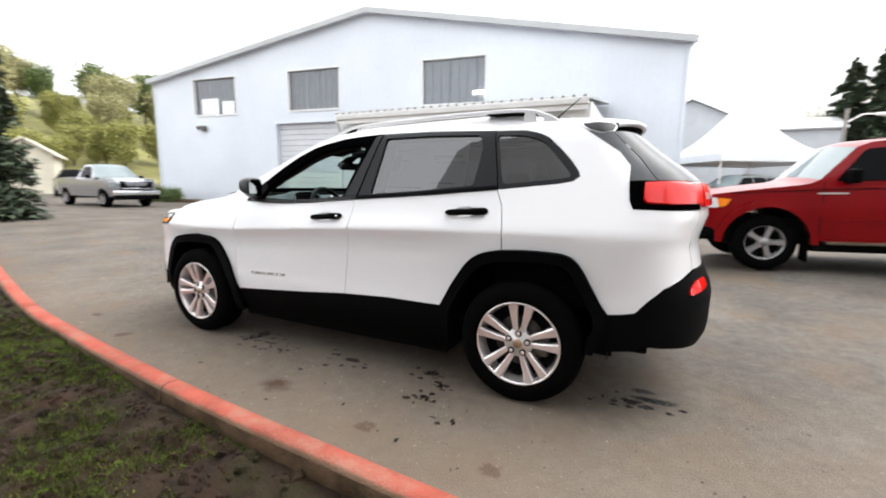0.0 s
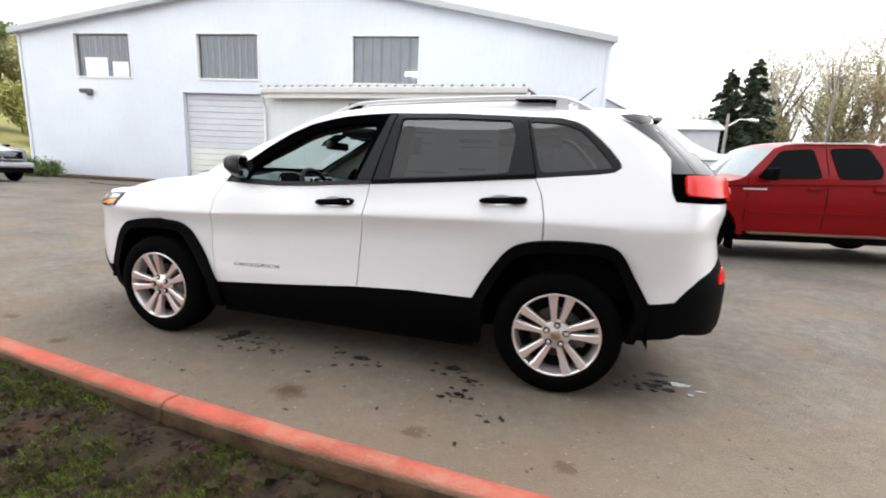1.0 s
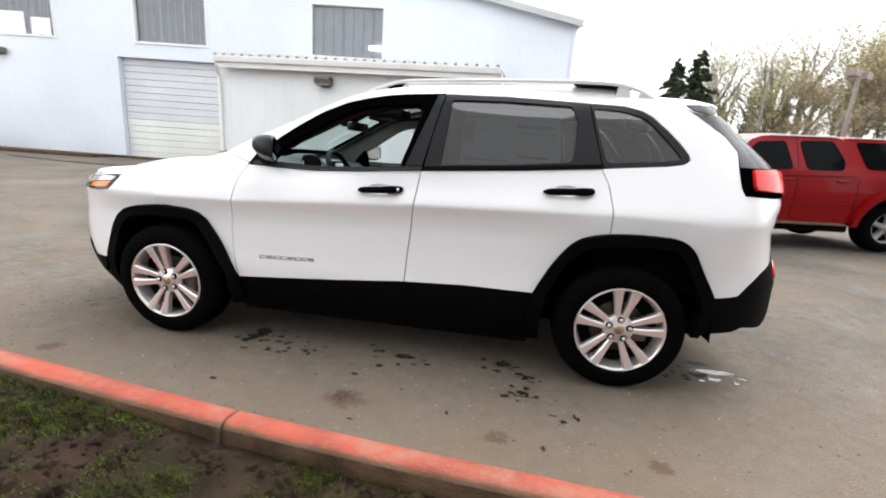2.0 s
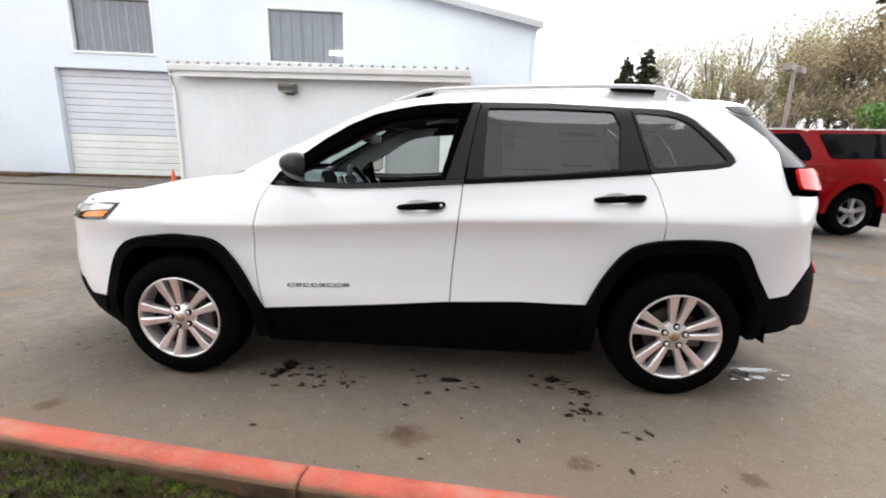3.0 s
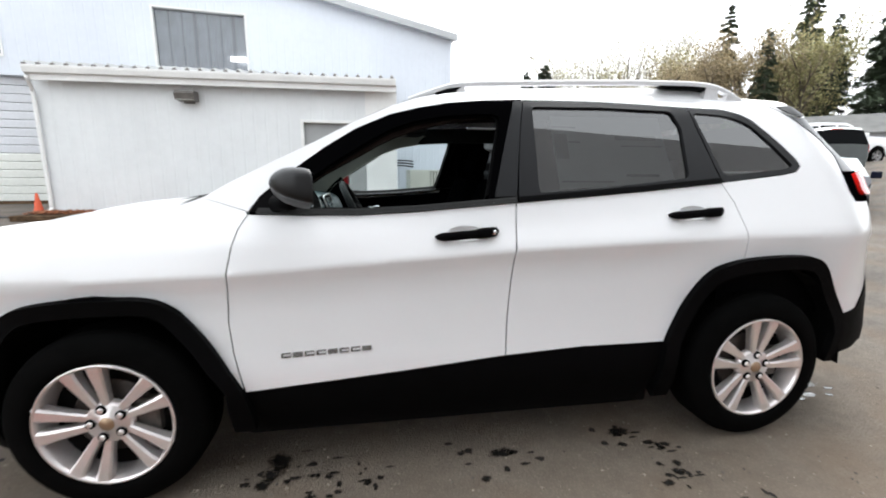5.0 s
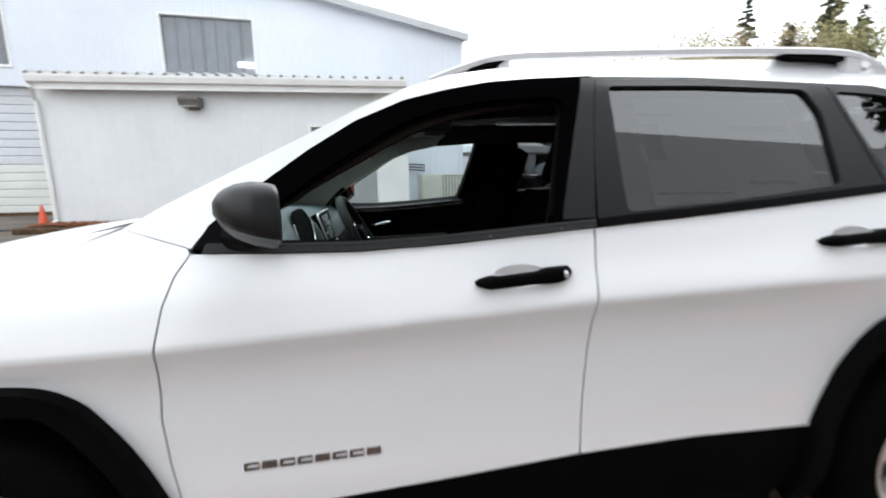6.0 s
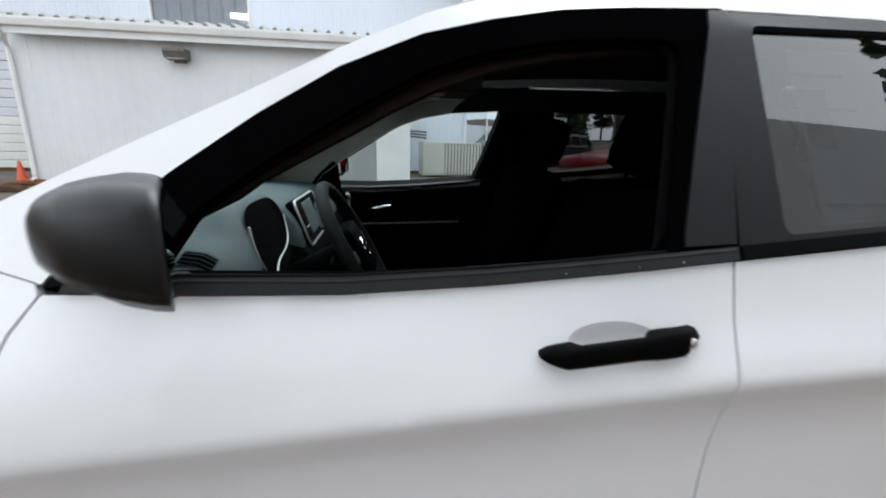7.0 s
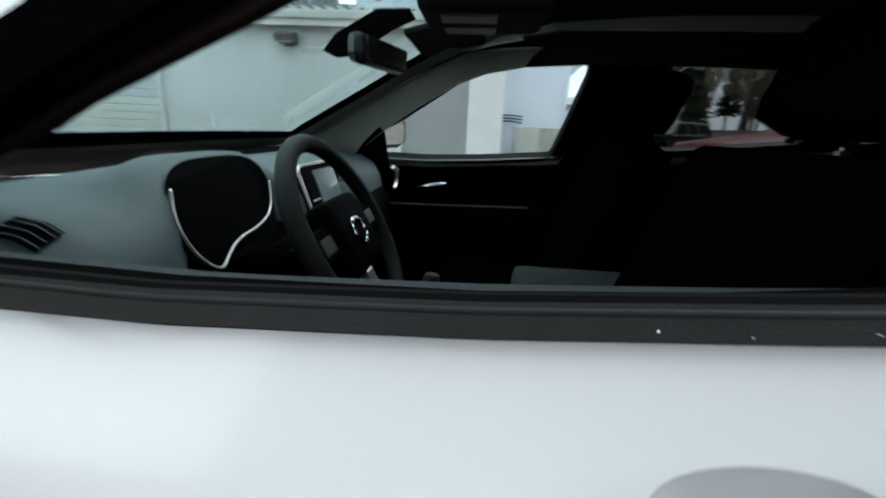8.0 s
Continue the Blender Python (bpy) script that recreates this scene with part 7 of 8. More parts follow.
# red pickup with a canopy over its bed; its near front wheel stands at local x = 0
TR = pose(3.317, 4.608, 0.155, 0, -1.5, 4.0)
truck, ts = vehicle("pickup_truck", "red crew-cab pickup truck with a matching bed canopy", "truck", TR, "red_paint",
    [(-0.78, 0.72), (-0.83, 0.88), (-0.74, 0.99), (-0.2, 1.06), (0.40, 1.125), (0.52, 1.18), (0.90, 1.575), (1.05, 1.635), (1.45, 1.665), (2.08, 1.65), (2.17, 1.63), (2.195, 1.60), (2.22, 1.635), (2.4, 1.652), (3.64, 1.632), (3.74, 1.59), (3.90, 1.10), (3.92, 0.60)],
    0.90, 1.14, 0.40, [(0.0, 0.37), (2.96, 0.37)],
    [[(0.66, 1.155), (0.985, 1.545), (1.39, 1.575), (1.475, 1.165)], [(1.59, 1.58), (2.06, 1.59), (2.20, 1.30), (2.17, 1.17), (1.675, 1.165)], [(2.37, 1.585), (2.50, 1.20), (3.70, 1.205), (3.61, 1.58)]],
    [(5, 6, "auto_glass_sheen"), (15, 16, "auto_glass")], tumble=0.36, arch=1.30, flare="red_paint", seams=[(0.56, 0.45, 1.15), (1.55, 0.45, 1.60), (2.40, 0.48, 1.05)], spokes=5, width=0.26)
lamp_patch(truck, ts, "headlight", soft([(-0.76, 0.82), (-0.74, 0.955), (-0.56, 0.96), (-0.53, 0.83)], 0.02), "clear_lens", "clear headlight")
lamp_patch(truck, ts, "side_marker", soft([(-0.535, 0.83), (-0.555, 0.955), (-0.40, 0.94), (-0.45, 0.85)], 0.02), "amber_lens", "amber side marker")
lamp_patch(truck, ts, "tail_light", [(3.83, 0.75), (3.83, 1.08), (3.89, 1.08), (3.89, 0.75)], "red_lens", "red tail light")
# black strip laid on the paint as the shade of a crease
lamp_patch(truck, ts, "crease_shade", [(-0.40, 1.018), (-0.40, 1.024), (0.56, 1.058), (2.38, 1.098), (2.38, 1.092), (0.56, 1.050)], "underbody", "dark strip painted as shade below the belt line")
lamp_patch(truck, ts, "lower_moulding", [(0.60, 0.655), (0.60, 0.69), (2.36, 0.70), (2.36, 0.665)], "red_paint", "raised red door moulding")
side_mirror(truck, 0.80, 0.86, 1.13, "black_plastic")
for s in (-1, 1):
    part("running_board", boxbm((0.62, s * 0.90 - 0.08, 0.375), (2.30, s * 0.90 + 0.08, 0.405), 0.01), "step_tan", truck, "tan-edged running board step")
    part("sill", boxbm((0.50, s * 0.80 - 0.06, 0.27), (2.42, s * 0.80 + 0.06, 0.46), 0.02), "underbody", truck, "black sill")
    part("mud_flap", boxbm((0.44, s * 0.78 - 0.12, 0.14), (0.46, s * 0.78 + 0.12, 0.55)), "rubber", truck)
    part("mud_flap", boxbm((3.42, s * 0.78 - 0.12, 0.14), (3.44, s * 0.78 + 0.12, 0.55)), "rubber", truck)
    for x in (1.40, 2.18):
        part("door_handle", boxbm((x - 0.09, s * 0.905 - 0.018, 1.005), (x + 0.09, s * 0.905 + 0.018, 1.035), 0.01), "red_paint", truck)
    part("badge_bar", boxbm((0.50, s * 0.897 - 0.006, 1.0), (0.80, s * 0.897 + 0.006, 1.018)), "alloy", truck)
    part("badge_bar", boxbm((3.36, s * 0.893 - 0.006, 0.875), (3.68, s * 0.893 + 0.006, 0.905)), "alloy", truck)
    # white bars painted in as the sky's highlight along the roof edges
    part("roof_edge_glint", boxbm((1.15, s * 0.70 - 0.012, 1.645), (2.10, s * 0.70 + 0.012, 1.665), 0.005), "trim_white", truck)
    part("roof_edge_glint", boxbm((2.30, s * 0.71 - 0.012, 1.640), (3.48, s * 0.71 + 0.012, 1.655), 0.005), "trim_white", truck)
part("front_bumper", boxbm((-0.92, -0.82, 0.56), (-0.62, 0.82, 0.76), 0.05), "red_paint", truck, "red front bumper")
part("lower_valance", boxbm((-0.86, -0.80, 0.38), (-0.52, 0.80, 0.57), 0.05), "black_plastic", truck, "black lower valance")
part("rear_bumper", boxbm((3.86, -0.72, 0.42), (4.0, 0.72, 0.58), 0.04), "alloy", truck, "chrome rear bumper")
bm = bmesh.new()
tube(bm, [(0.42, -0.45, 1.19), (0.62, -0.15, 1.27)], 0.012, 6)
part("wiper", bm, "underbody", truck)

SEDAN = [(-0.80, 0.66), (-0.82, 0.74), (-0.55, 0.84), (0.35, 0.98), (0.45, 1.0), (1.15, 1.40), (1.40, 1.47), (2.2, 1.49), (2.9, 1.42), (3.35, 1.08), (3.42, 0.95), (3.45, 0.60)]
SEDAN_WIN = [[(0.72, 1.0), (1.25, 1.36), (1.75, 1.40), (1.75, 1.0)], [(1.83, 1.0), (1.83, 1.40), (2.45, 1.39), (2.85, 1.2), (2.7, 1.04)]]
navy, ns = vehicle("hatchback_car", "dark navy blue hatchback car with bright headlights", "car", pose(10.6, 6.5, gz(10.2, 6.6) - 0.03, 0, 0, 40), "navy_paint", SEDAN, 0.86, 0.98, 0.26, [(0.0, 0.31), (2.55, 0.31)], SEDAN_WIN, [(4, 6, "auto_glass_sheen"), (8, 9, "auto_glass")], seams=[(0.55, 0.35, 1.0), (1.79, 0.35, 1.4)], width=0.2)
lamp_patch(navy, ns, "headlight", [(-0.78, 0.60), (-0.74, 0.74), (-0.30, 0.80), (-0.42, 0.66)], "clear_lens", "clear headlight")
side_mirror(navy, 0.75, 0.86, 0.96, "navy_paint")
part("grille", boxbm((-0.875, -0.5, 0.38), (-0.84, 0.5, 0.60), 0.02), "black_plastic", navy)

SUVP = [(-0.85, 0.85), (-0.87, 0.98), (-0.60, 1.07), (0.45, 1.15), (0.52, 1.17), (1.10, 1.64), (1.3, 1.72), (2.2, 1.77), (3.35, 1.72), (3.55, 1.62), (3.72, 1.15), (3.75, 0.65)]
SUV_WIN = [[(0.78, 1.15), (1.22, 1.60), (1.72, 1.64), (1.72, 1.15)], [(1.80, 1.15), (1.80, 1.64), (2.5, 1.64), (2.5, 1.16)], [(2.58, 1.17), (2.58, 1.63), (3.3, 1.58), (3.45, 1.22)]]
wsuv, ws_ = vehicle("white_suv", "white sport utility car parked by the trees", "car", pose(20.2, 13.2, gz(18.8, 13.2) + 0.02, 0, 2.0, 176), "white_paint", SUVP, 0.92, 1.15, 0.36, [(0.0, 0.36), (2.75, 0.36)], SUV_WIN, [(4, 6, "auto_glass_sheen"), (9, 10, "auto_glass")])
lamp_patch(wsuv, ws_, "headlight", [(-0.82, 0.80), (-0.80, 0.95), (-0.45, 0.98), (-0.5, 0.84)], "clear_lens", "clear headlight")
side_mirror(wsuv, 0.8, 0.92, 1.12, "white_paint")
gsuv, gs_ = vehicle("grey_suv", "dark grey sport utility car seen from behind", "car", pose(16.7, 12.3, gz(15.5, 11.0), 0, 0, 232), "grey_paint", SUVP, 0.92, 1.15, 0.36, [(0.0, 0.36), (2.75, 0.36)], SUV_WIN, [(4, 6, "auto_glass_sheen"), (9, 10, "auto_glass")])
lamp_patch(gsuv, gs_, "tail_light", [(3.45, 0.95), (3.45, 1.15), (3.70, 1.15), (3.72, 0.95)], "red_lens", "red tail light")
part("high_brake_lamp", boxbm((3.50, -0.15, 1.665), (3.58, 0.15, 1.70)), "red_lens", gsuv)
rcar, rs_ = vehicle("red_car", "small red car parked far back by the trees", "car", pose(20.5, 19.5, gz(20.5, 19.5), 0, 0, 15), "red_paint", SEDAN, 0.86, 0.98, 0.26, [(0.0, 0.31), (2.55, 0.31)], SEDAN_WIN, [(4, 6, "auto_glass"), (8, 9, "auto_glass")])
for k, (x, y, rz, pn) in enumerate(((4.6, 21.5, 35, "grey_paint"), (7.8, 21.0, 30, "car_black"), (11.5, 17.5, 20, "car_black"))):
    vehicle("dark_suv", "dark sport utility car parked by the white tent", "car", pose(x, y, gz(x, y), 0, 0, rz), pn, SUVP, 0.92, 1.15, 0.36, [(0.0, 0.36), (2.75, 0.36)], SUV_WIN, [(4, 6, "auto_glass_sheen"), (9, 10, "auto_glass")])

# silver pickup in front of the workshop's west end
RAMP = [(-0.95, 0.95), (-0.98, 1.20), (-0.80, 1.30), (0.45, 1.36), (0.55, 1.37), (1.10, 1.86), (1.3, 1.94), (1.75, 1.96), (2.05, 1.92), (2.22, 1.36), (2.4, 1.34), (4.75, 1.32), (4.78, 0.75)]
ram, rm = vehicle("silver_pickup", "silver regular-cab pickup truck with a chrome grille", "truck", pose(-20.4, 8.5, 0.0, 0, 0, 178), "silver_paint", RAMP, 0.98, 1.32, 0.48, [(0.0, 0.40), (3.55, 0.40)], [[(0.85, 1.34), (1.25, 1.84), (1.90, 1.86), (1.96, 1.36)]], [(4, 6, "auto_glass_sheen"), (8, 9, "auto_glass")], width=0.28)
part("grille", boxbm((-1.03, -0.66, 0.82), (-0.96, 0.66, 1.20), 0.03), "black_plastic", ram, "dark grille with chrome bars")
for z in (0.86, 1.19):
    part("grille_bar", boxbm((-1.05, -0.64, z), (-1.01, 0.64, z + 0.035), 0.01), "chrome", ram)
part("grille_bar", boxbm((-1.052, -0.03, 0.90), (-1.012, 0.03, 1.20), 0.01), "chrome", ram)
part("lower_intake", boxbm((-1.10, -0.92, 0.36), (-0.90, 0.92, 0.56), 0.03), "black_plastic", ram, "black lower intake")
part("front_bumper", boxbm((-1.14, -0.95, 0.56), (-0.92, 0.95, 0.78), 0.06), "chrome", ram, "chrome front bumper")
lamp_patch(ram, rm, "headlight", [(-0.93, 0.90), (-0.93, 1.16), (-0.62, 1.18), (-0.66, 0.94)], "auto_glass_sheen", "clear headlight")
side_mirror(ram, 0.75, 1.0, 1.30, "black_plastic")
dcar, dm = vehicle("dark_pickup", "dark pickup truck parked by the cream shed", "truck", pose(-34.5, 12.9, 0.0, 0, 0, 165), "car_black", RAMP, 0.98, 1.32, 0.48, [(0.0, 0.40), (3.55, 0.40)], [[(0.85, 1.34), (1.25, 1.84), (1.90, 1.86), (1.96, 1.36)]], [(4, 6, "auto_glass"), (8, 9, "auto_glass")], width=0.28)


# ---------------------------------------------------------------- tent, houses, poles
tent = empty("event_tent", "white peaked event tent with a scalloped valance", "tent", pose(6.4, 26.2, gz(6.4, 26.2), 0, 0, 28))
bm = bmesh.new()
n = 14
for q in range(4):
    rot = Matrix.Rotation(math.pi / 2 * q, 4, "Z")
    vs = []
    for i in range(n + 1):
        t = i / n
        w = 3.3 * (1 - t)
        z = 2.75 + 3.4 * t ** 1.9
        vs.append([bm.verts.new(rot @ Vector((w * k, -w, z - 0.10 * (1 - k * k) * (1 - t)))) for k in (-1, -0.5, 0, 0.5, 1)])
    for a, b in zip(vs, vs[1:]):
        for k in range(4):
            bm.faces.new((a[k], a[k + 1], b[k + 1], b[k]))
part("tent_roof", bm, "canvas", tent, "white canvas tent roof", smooth=True)
for q in range(4):
    bm = bmesh.new()
    rot = Matrix.Rotation(math.pi / 2 * q, 4, "Z")
    box(bm, (-3.3, -3.32, 2.42), (3.3, -3.30, 2.80), 0, rot)
    part("valance", bm, "canvas", tent)
    bm = bmesh.new()
    tube(bm, [rot @ Vector((3.2, -3.2, 0)), rot @ Vector((3.2, -3.2, 2.75))], 0.05, 8)
    part("tent_pole", bm, "alloy", tent)


def house(name, label, m, w, d, h, rise, wall, roof, openings=3):
    th = empty(name, label, "house", m)
    bm = bmesh.new()
    prism(bm, [(-w / 2, -1), (w / 2, -1), (w / 2, h), (0, h + rise), (-w / 2, h)], -d / 2, d / 2)
    part("wall", bm, wall, th)
    for s in (-1, 1):
        bm = bmesh.new()
        prism(bm, [(0, h + rise + 0.05), (s * (w / 2 + 0.4), h - 0.4 * rise / (w / 2) + 0.05), (s * (w / 2 + 0.4), h - 0.4 * rise / (w / 2) + 0.2), (0, h + rise + 0.2)], -d / 2 - 0.4, d / 2 + 0.4)
        part("roof", bm, roof, th, "pitched roof")
    for i in range(openings):
        x = -w / 2 + w * (i + 0.5) / openings
        win = part("window", boxbm((x - 0.5, -d / 2 - 0.03, h * 0.45), (x + 0.5, -d / 2 - 0.005, h * 0.45 + 1.1)), "auto_glass", th)
        part("window_frame", boxbm((x - 0.58, -d / 2 - 0.05, h * 0.45 - 0.08), (x + 0.58, -d / 2 - 0.031, h * 0.45), 0.0), "trim_white", win)
    return th


house("grey_house", "pale grey gabled house behind the tent", pose(5.5, 48, 1.0, 0, 0, -6), 9, 9, 6.0, 2.3, "house_grey", "roof_metal")
house("grey_house", "low pale grey building behind the tent", pose(13.5, 50, 1.0, 0, 0, 84), 9, 7, 5.6, 1.3, "house_grey", "roof_metal")
house("cream_shed", "small cream gabled shed with an open dark doorway", pose(-48.5, 15.6, 0.0, 0, 0, 62), 3.6, 6, 3.4, 1.2, "house_cream", "house_cream", 1)
low_h = house("long_building", "long low building with a dark grey shingle roof", pose(41.2, 26.8, 2.3, 0, 0, -45), 6, 14, 2.2, 1.5, "house_grey", "shingle", 2)
low_h.matrix_basis = pose(41.2, 26.8, 2.3, 0, 0, 48)


def light_pole(x, y, h, rz):
    z0 = gz(x, y)
    th = empty("light_pole", "brown metal lot light pole with two box heads", "street lamp", pose(x, y, z0, 0, 0, rz))
    bm = bmesh.new()
    tube(bm, [(0, 0, 0), (0, 0, h)], [0.11, 0.08], 10)
    part("pole", bm, "pole_metal", th)
    part("arm", boxbm((-0.62, -0.05, h - 0.02), (0.62, 0.05, h + 0.06)), "pole_metal", th)
    for s in (-1, 1):
        part("lamp_head", boxbm((s * 0.60 - 0.27, -0.2, h - 0.30), (s * 0.60 + 0.27, 0.2, h + 0.02), 0.03), "pole_metal", th, "brown box lamp head")
    return th


light_pole(16.4, 20.3, 5.3, 35)


def utility_pole(x, y, h, arm):
    z0 = gz(x, y)
    th = empty("utility_pole", "weathered wooden utility pole", "pole", pose(x, y, z0, 0, 0, 25))
    bm = bmesh.new()
    tube(bm, [(0, 0, 0), (0, 0, h)], [0.12, 0.085], 10)
    part("pole", bm, "pole_wood", th)
    if arm:
        part("cross_arm", boxbm((-1.1, -0.06, h - 0.8), (1.1, 0.06, h - 0.66)), "pole_wood", th)
    else:
        bm = bmesh.new()
        tube(bm, [(0, 0, h - 0.8), (0.9, 0, h - 0.3), (1.9, 0, h - 0.25)], 0.04, 6)
        tube(bm, [(1.7, 0, h - 0.27), (2.3, 0, h - 0.3)], 0.10, 8)
        part("lamp_arm", bm, "alloy", th)
    return th


utility_pole(26.0, 46.5, 10.5, True)
utility_pole(11.8, 29.2, 5.5, False)
utility_pole(33.0, 52.0, 14.0, False)


# ---------------------------------------------------------------- trees
def leaf_cloud(rng, centres, spread, count, size, verts, faces):
    for _ in range(count):
        c = rng.choice(centres)
        p = Vector(c) + Vector((rng.gauss(0, spread), rng.gauss(0, spread), rng.gauss(0, spread * 0.8)))
        a = Vector((rng.uniform(-1, 1), rng.uniform(-1, 1), rng.uniform(-1, 1))).normalized()
        b = a.cross(Vector((rng.uniform(-1, 1), rng.uniform(-1, 1), rng.uniform(-1, 1)))).normalized()
        s = size * rng.uniform(0.5, 1.3)
        k = len(verts)
        verts += [p - a * s, p + b * s * 0.55, p + a * s, p - b * s * 0.55]
        faces.append((k, k + 1, k + 2, k + 3))


def broad_tree(seed, h, leaf, count, size, twig="bare_twig", spread=0.45, width=0.34, label="", tall=1.0):
    """A tapered trunk that forks into limbs and twigs, with loose clumps of small leaves at their ends."""
    r = random.Random(seed)
    th = empty("tree", label, "tree", None, "trees")
    bm, tips = bmesh.new(), []
    twigs_v, twigs_f = [], []

    def limb(p, d, length, rad, depth):
        pts, q = [p], p
        for i in range(3):
            d = (d + Vector((r.uniform(-0.22, 0.22), r.uniform(-0.22, 0.22), r.uniform(-0.05, 0.22)))).normalized()
            q = q + d * length / 3
            pts.append(q)
        if depth < 2:
            tube(bm, pts, [rad * (1 - 0.16 * i) for i in range(4)], 7 if depth == 0 else 5, False)
        else:
            for a, b in zip(pts, pts[1:]):
                k = len(twigs_v)
                side = (b - a).cross(Vector((r.uniform(-1, 1), r.uniform(-1, 1), 0.3))).normalized() * rad
                twigs_v.extend([a - side, a + side, b + side * 0.6, b - side * 0.6])
                twigs_f.append((k, k + 1, k + 2, k + 3))
        if depth >= 2:
            tips.append(pts[2])
            tips.append(pts[3])
        if depth >= 4:
            return
        for _ in range((11, 5, 4, 3)[depth]):
            t = r.uniform(0.35, 1.0) if depth else r.uniform(0.10, 1.0)
            i = min(2, int(t * 3))
            s = pts[i].lerp(pts[i + 1], t * 3 - i)
            up = Vector((0, 0, 1)) * tall
            out = Vector((math.cos(a := r.uniform(0, 6.28)), math.sin(a), r.uniform(0.1, 0.9)))
            limb(s, (d * 0.5 + out * (width / 0.34) * 0.7 + up * 0.35).normalized(), length * r.uniform(0.42, 0.6), rad * 0.42, depth + 1)

    limb(Vector((0, 0, -0.3)), Vector((0, 0, 1)), h * 0.62, h * 0.018, 0)
    part("trunk", bm, "trunk", th, smooth=True)
    tw = mesh_part("twig_mass", twigs_v, twigs_f, twig, th)
    tw["kind"] = "stuff"
    if count:
        v, f = [], []
        leaf_cloud(r, tips, spread, count, size, v, f)
        cr = mesh_part("crown", v, f, leaf, th)
        cr["kind"] = "stuff"
    return th


def conifer(seed, h, width, count, size, label, leaf="needle", full=0.06):
    """A straight trunk with whorls of drooping boughs built from many small needle sprays."""
    r = random.Random(seed)
    th = empty("conifer", label, "tree", None, "conifers")
    bm = bmesh.new()
    tube(bm, [(0, 0, -0.3), (0, 0, h * 0.5), (0, 0, h * 0.98)], [h * 0.016, h * 0.011, 0.02], 8, False)
    part("trunk", bm, "trunk", th, smooth=True)
    v, f = [], []
    boughs = []
    z = h * full
    while z < h:
        t = z / h
        k = max(3, int(8 * (1 - t) + 2))
        for _ in range(k):
            a = r.uniform(0, 6.283)
            ln = width * (1 - t) ** 0.8 * r.uniform(0.55, 1.12) + 0.08
            boughs.append((z + r.uniform(-0.1, 0.1), a, ln))
        z += h * 0.022
    for _ in range(count):
        bz, a, ln = r.choice(boughs)
        s = r.random() ** 0.6
        d = Vector((math.cos(a), math.sin(a), 0))
        p = Vector((0, 0, bz)) + d * ln * s + Vector((0, 0, -0.22 * ln * s * s + r.gauss(0, 0.05 * ln + 0.02)))
        p += Vector((-d.y, d.x, 0)) * r.gauss(0, 0.16 * ln * (1.1 - s * 0.6))
        q = size * r.uniform(0.6, 1.3)
        side = Vector((-d.y, d.x, r.uniform(-0.5, 0.5))) * q * 0.45
        tip = (d + Vector((0, 0, r.uniform(-0.7, 0.3)))).normalized() * q
        k = len(v)
        v += [p - side, p + side, p + tip]
        f.append((k, k + 1, k + 2))
    cr = mesh_part("crown", v, f, leaf, th)
    cr["kind"] = "stuff"
    return th


def plant(ob, spots):
    """Sets the first at the first spot and copies it to the others: x, y, turn, scale."""
    for i, (x, y, rz, s) in enumerate(spots):
        m = pose(x, y, gz(x, y), 0, 0, rz)
        if i == 0:
            ob.matrix_basis = m @ Matrix.Scale(s, 4)
        else:
            c = copy_thing(ob, m)
            c.scale = (s, s, s)


bare = broad_tree(3, 15.0, "leaf_spring", 1700, 0.09, label="tall bare tree with a haze of first leaves", spread=0.5, width=0.25)
plant(bare, [(27.5, 58, 0, 1.45), (31.5, 55.5, 80, 1.25), (22.5, 60, 170, 1.15), (38, 53, 210, 1.45), (18.5, 62, 300, 0.95), (33.5, 60, 120, 1.3), (43, 58, 250, 1.6), (36, 57, 300, 1.55), (25, 56, 30, 1.25)])
olive = broad_tree(8, 12.0, "leaf_spring", 7000, 0.11, "twig_brown", label="spring tree with thin olive-yellow leaves", spread=0.7)
plant(olive, [(36, 44, 0, 1.0), (28.5, 49, 130, 0.9), (33, 47.5, 220, 0.85), (24, 53, 280, 0.7), (40.5, 47, 20, 1.1), (21, 55, 90, 0.65), (44.5, 37.5, 70, 1.15), (48, 40, 200, 1.25)])
brown = broad_tree(15, 11.0, "leaf_brown", 6500, 0.10, "twig_brown", label="reddish-brown budding tree by the lot", spread=0.7)
plant(brown, [(31.5, 41.5, 0, 0.95), (35.5, 38.5, 110, 1.0), (39, 38.5, 200, 1.05), (43, 41, 300, 1.1), (29, 44.5, 60, 0.8), (37.5, 41.5, 150, 1.1), (33, 44, 20, 0.9)])
lime = broad_tree(21, 4.2, "leaf_fresh", 5000, 0.09, label="small bright green young tree", spread=0.26)
plant(lime, [(24.6, 24.2, 0, 0.85)])
pair = conifer(5, 9.6, 3.0, 60000, 0.20, "tall dark green conifer behind the lot")
plant(pair, [(18.5, 50.5, 0, 1.26), (20.6, 50.0, 140, 1.33)])
fir = conifer(9, 17.5, 3.3, 36000, 0.25, "tall dark fir with drooping boughs", full=0.2)
plant(fir, [(43.0, 47.0, 0, 1.08), (47.5, 46, 70, 0.92), (51.5, 44, 150, 1.15), (47.5, 37.5, 300, 0.85), (38.6, 36.6, 20, 0.72), (54, 47, 180, 1.2), (47, 31.5, 110, 1.1), (51, 34, 10, 1.2), (23, 62, 40, 0.56), (26, 63, 200, 0.6), (29, 62, 90, 0.55), (32, 61, 310, 0.6), (35.5, 60, 150, 0.62)])
hedge_tree = conifer(13, 5.6, 0.95, 14000, 0.14, "tall narrow dark green arborvitae at the lot's edge", full=0.02)
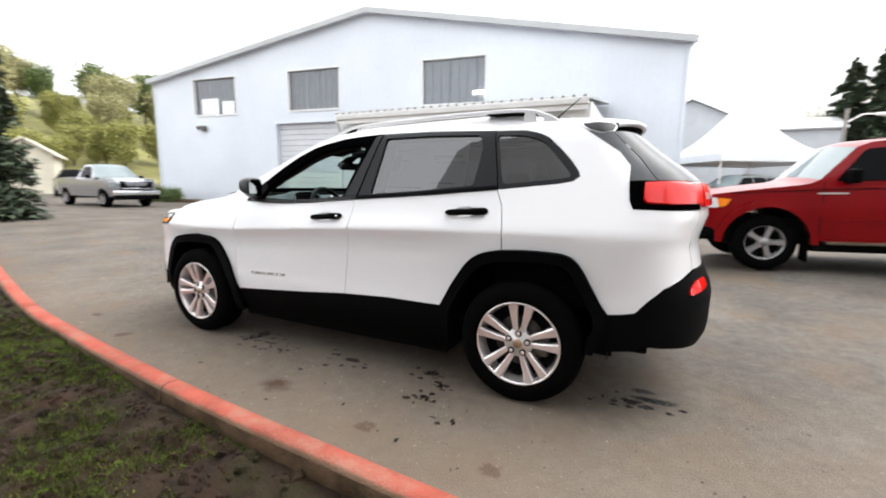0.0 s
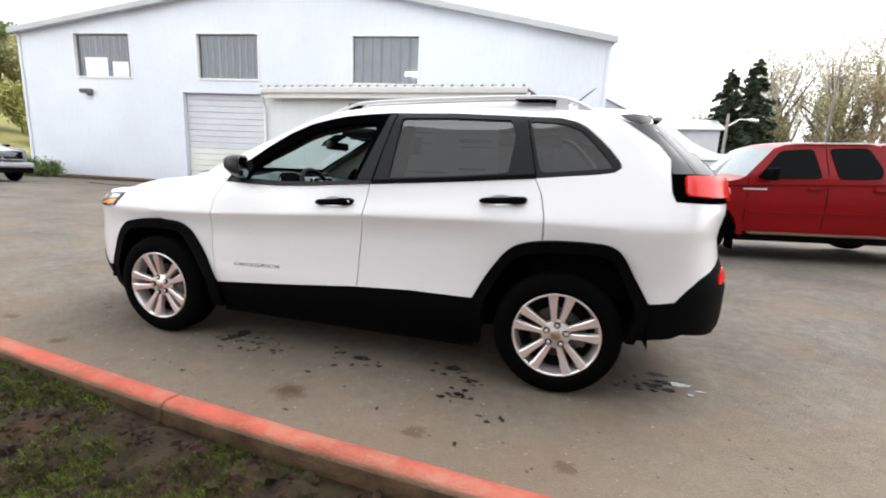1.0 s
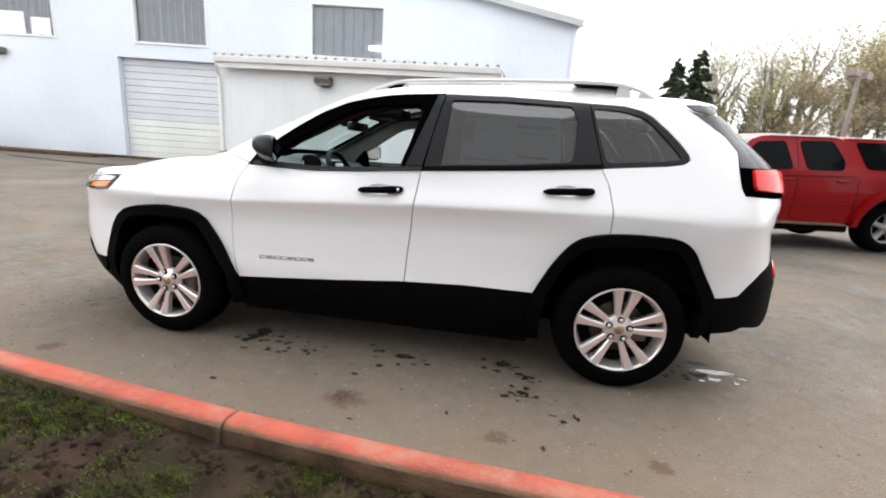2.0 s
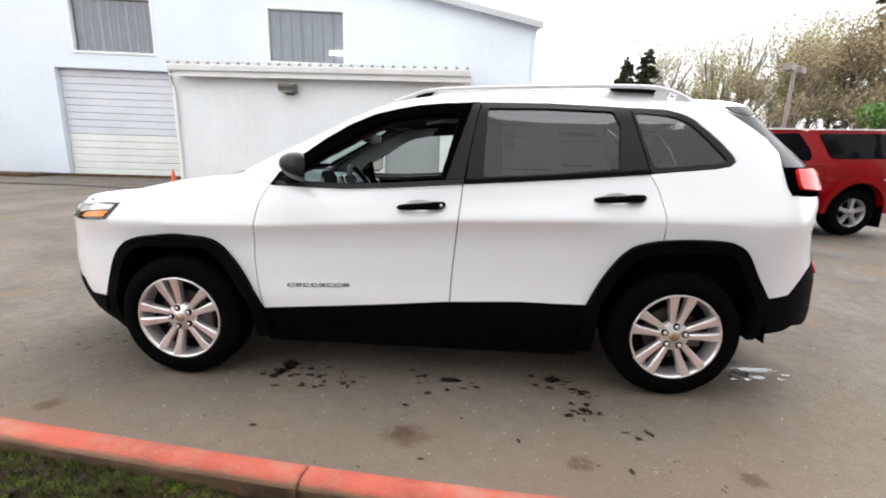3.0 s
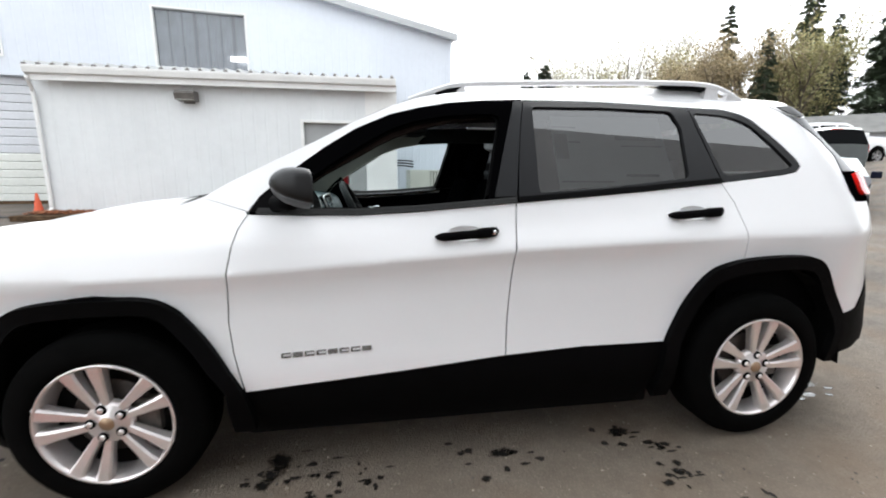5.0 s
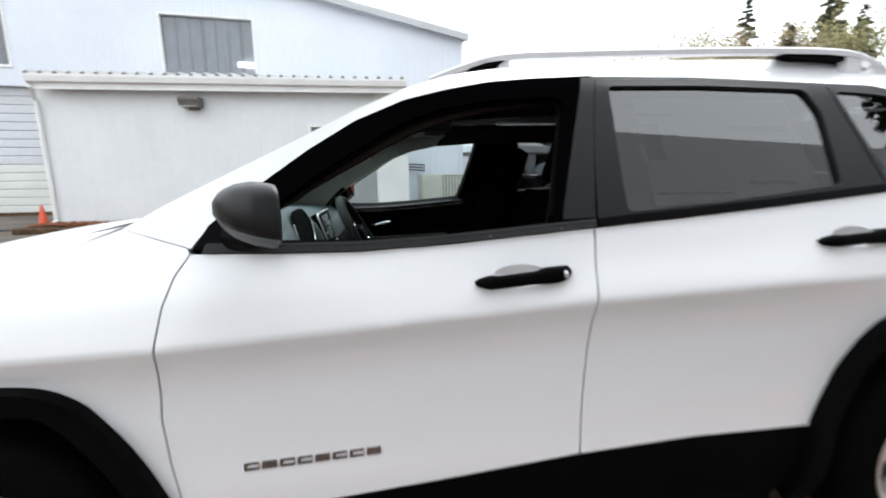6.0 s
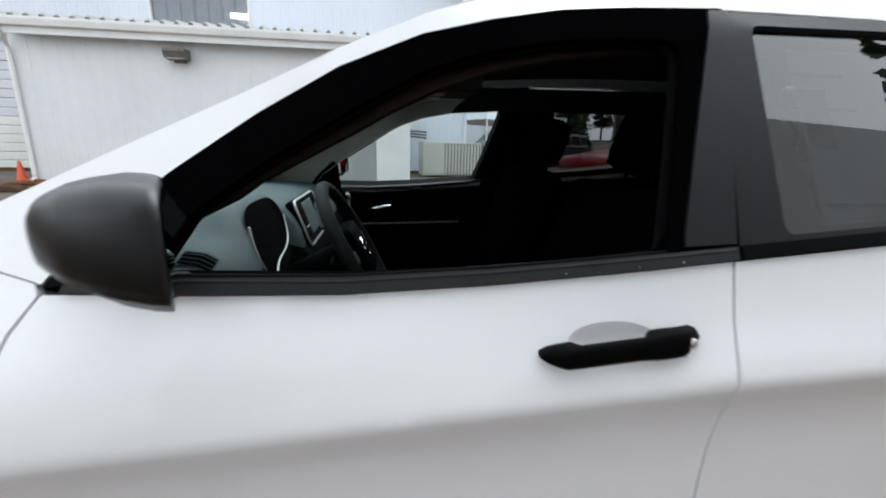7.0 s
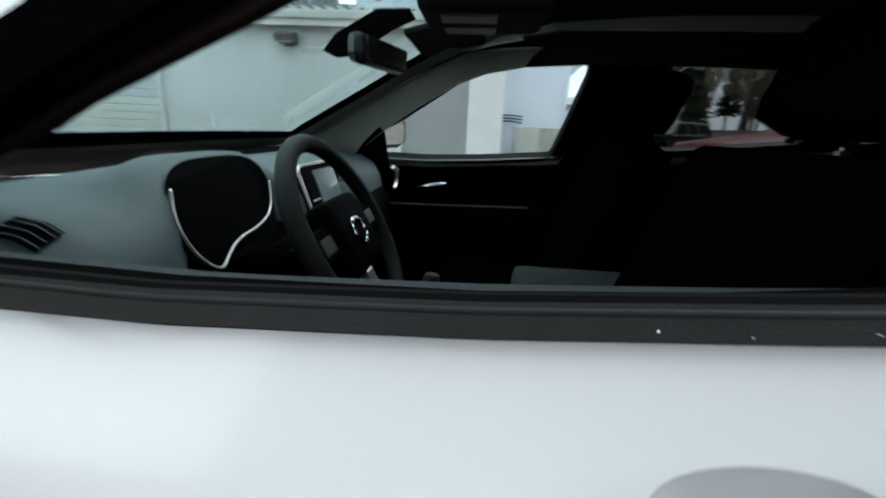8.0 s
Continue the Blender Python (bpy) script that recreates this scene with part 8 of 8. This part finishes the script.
plant(hedge_tree, [(-15.55, 2.45, 0, 1.15), (-16.2, 1.4, 90, 1.2)])
shrub = broad_tree(31, 1.0, "leaf_green", 2600, 0.06, label="low green shrub at the foot of the wall", spread=0.22)
plant(shrub, [(-24.6, 12.7, 0, 1.0), (-23.8, 12.9, 90, 0.9), (-25.5, 12.5, 200, 0.9)])
far_lime = broad_tree(41, 9.0, "leaf_lime", 13000, 0.22, label="yellow-green spring tree on the hillside", spread=0.8)
hr = random.Random(77)
plant(far_lime, [(-60 - 5.5 * (i % 6) + hr.uniform(-2.5, 2.5), 8 + 1.55 * i + hr.uniform(-2, 2), hr.uniform(0, 360), hr.uniform(0.36, 0.62)) for i in range(48)] + [(-54 - 1.0 * (i % 9) + hr.uniform(-1.5, 1.5), 14 + 2.0 * i + hr.uniform(-1, 1), hr.uniform(0, 360), hr.uniform(0.32, 0.5)) for i in range(30)])
far_olive = broad_tree(43, 11.0, "leaf_spring", 11000, 0.2, label="olive-brown spring tree on the hillside", spread=0.8)
plant(far_olive, [(-76 - 8 * (i % 4) + hr.uniform(-3, 3), 10 + 3.2 * i + hr.uniform(-2, 2), hr.uniform(0, 360), hr.uniform(0.7, 1.15)) for i in range(24)])
far_dark = broad_tree(47, 11.0, "leaf_green", 6000, 0.26, label="dark green tree on the hillside", spread=0.8)
plant(far_dark, [(-96 + hr.uniform(-8, 8), 20 + 7.5 * i, hr.uniform(0, 360), hr.uniform(0.6, 1.0)) for i in range(8)])

gr_v, gr_f = [], []
for i in range(30):
    for j in range(30):
        x, y = -128 + 2.65 * i, -4 + 4.2 * j
        gr_v.append((x, y, gz(x, y) + 0.05))
for i in range(29):
    for j in range(29):
        k = i * 30 + j
        gr_f.append((k, k + 30, k + 31, k + 1))
tagged(mesh_part("hillside_grass", gr_v, gr_f, "hill_grass", smooth=True), "yellow-green grassy hillside beyond the lot", "grass", kind="structure")

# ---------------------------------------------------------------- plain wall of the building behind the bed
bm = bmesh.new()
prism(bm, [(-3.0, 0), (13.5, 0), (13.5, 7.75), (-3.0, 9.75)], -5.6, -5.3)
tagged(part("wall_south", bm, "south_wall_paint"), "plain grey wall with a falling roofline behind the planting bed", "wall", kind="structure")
plant(conifer(61, 17, 3.2, 7000, 0.45, "tall dark conifer beside the lot"), [(19, -5.5, 0, 1.0), (24, -9, 60, 1.1), (29, -6, 200, 1.0)])


# ---------------------------------------------------------------- striped awning, far kerb and turf
aw = empty("striped_awning", "red-topped awning with blue and white stripes", "awning", pose(25.3, 22.2, gz(25.3, 22.2), 0, 0, -50))
part("top_panel", boxbm((-0.9, -0.5, 2.05), (0.9, 0.5, 2.35), 0.03), "awning_red", aw, "red top panel")
for i in range(9):
    part("stripe", boxbm((-0.9 + 0.2 * i, -0.45, 1.35), (-0.7 + 0.2 * i, -0.43, 2.05)), "navy_paint" if i % 2 else "canvas", aw)
for x in (-0.85, 0.85):
    part("post", boxbm((x - 0.03, -0.03, 0), (x + 0.03, 0.03, 2.1)), "alloy", aw)
bm = bmesh.new()
box(bm, (9.6, 7.6, 0.1), (13.2, 7.75, 0.44), 0.02, Matrix.Translation((9.6, 7.6, 0)) @ Matrix.Rotation(radians(32), 4, "Z") @ Matrix.Translation((-9.6, -7.6, 0)))
tagged(part("far_kerb", bm, "kerb_red"), "red-painted kerb of a grass strip behind the pickup", "kerb", kind="structure")
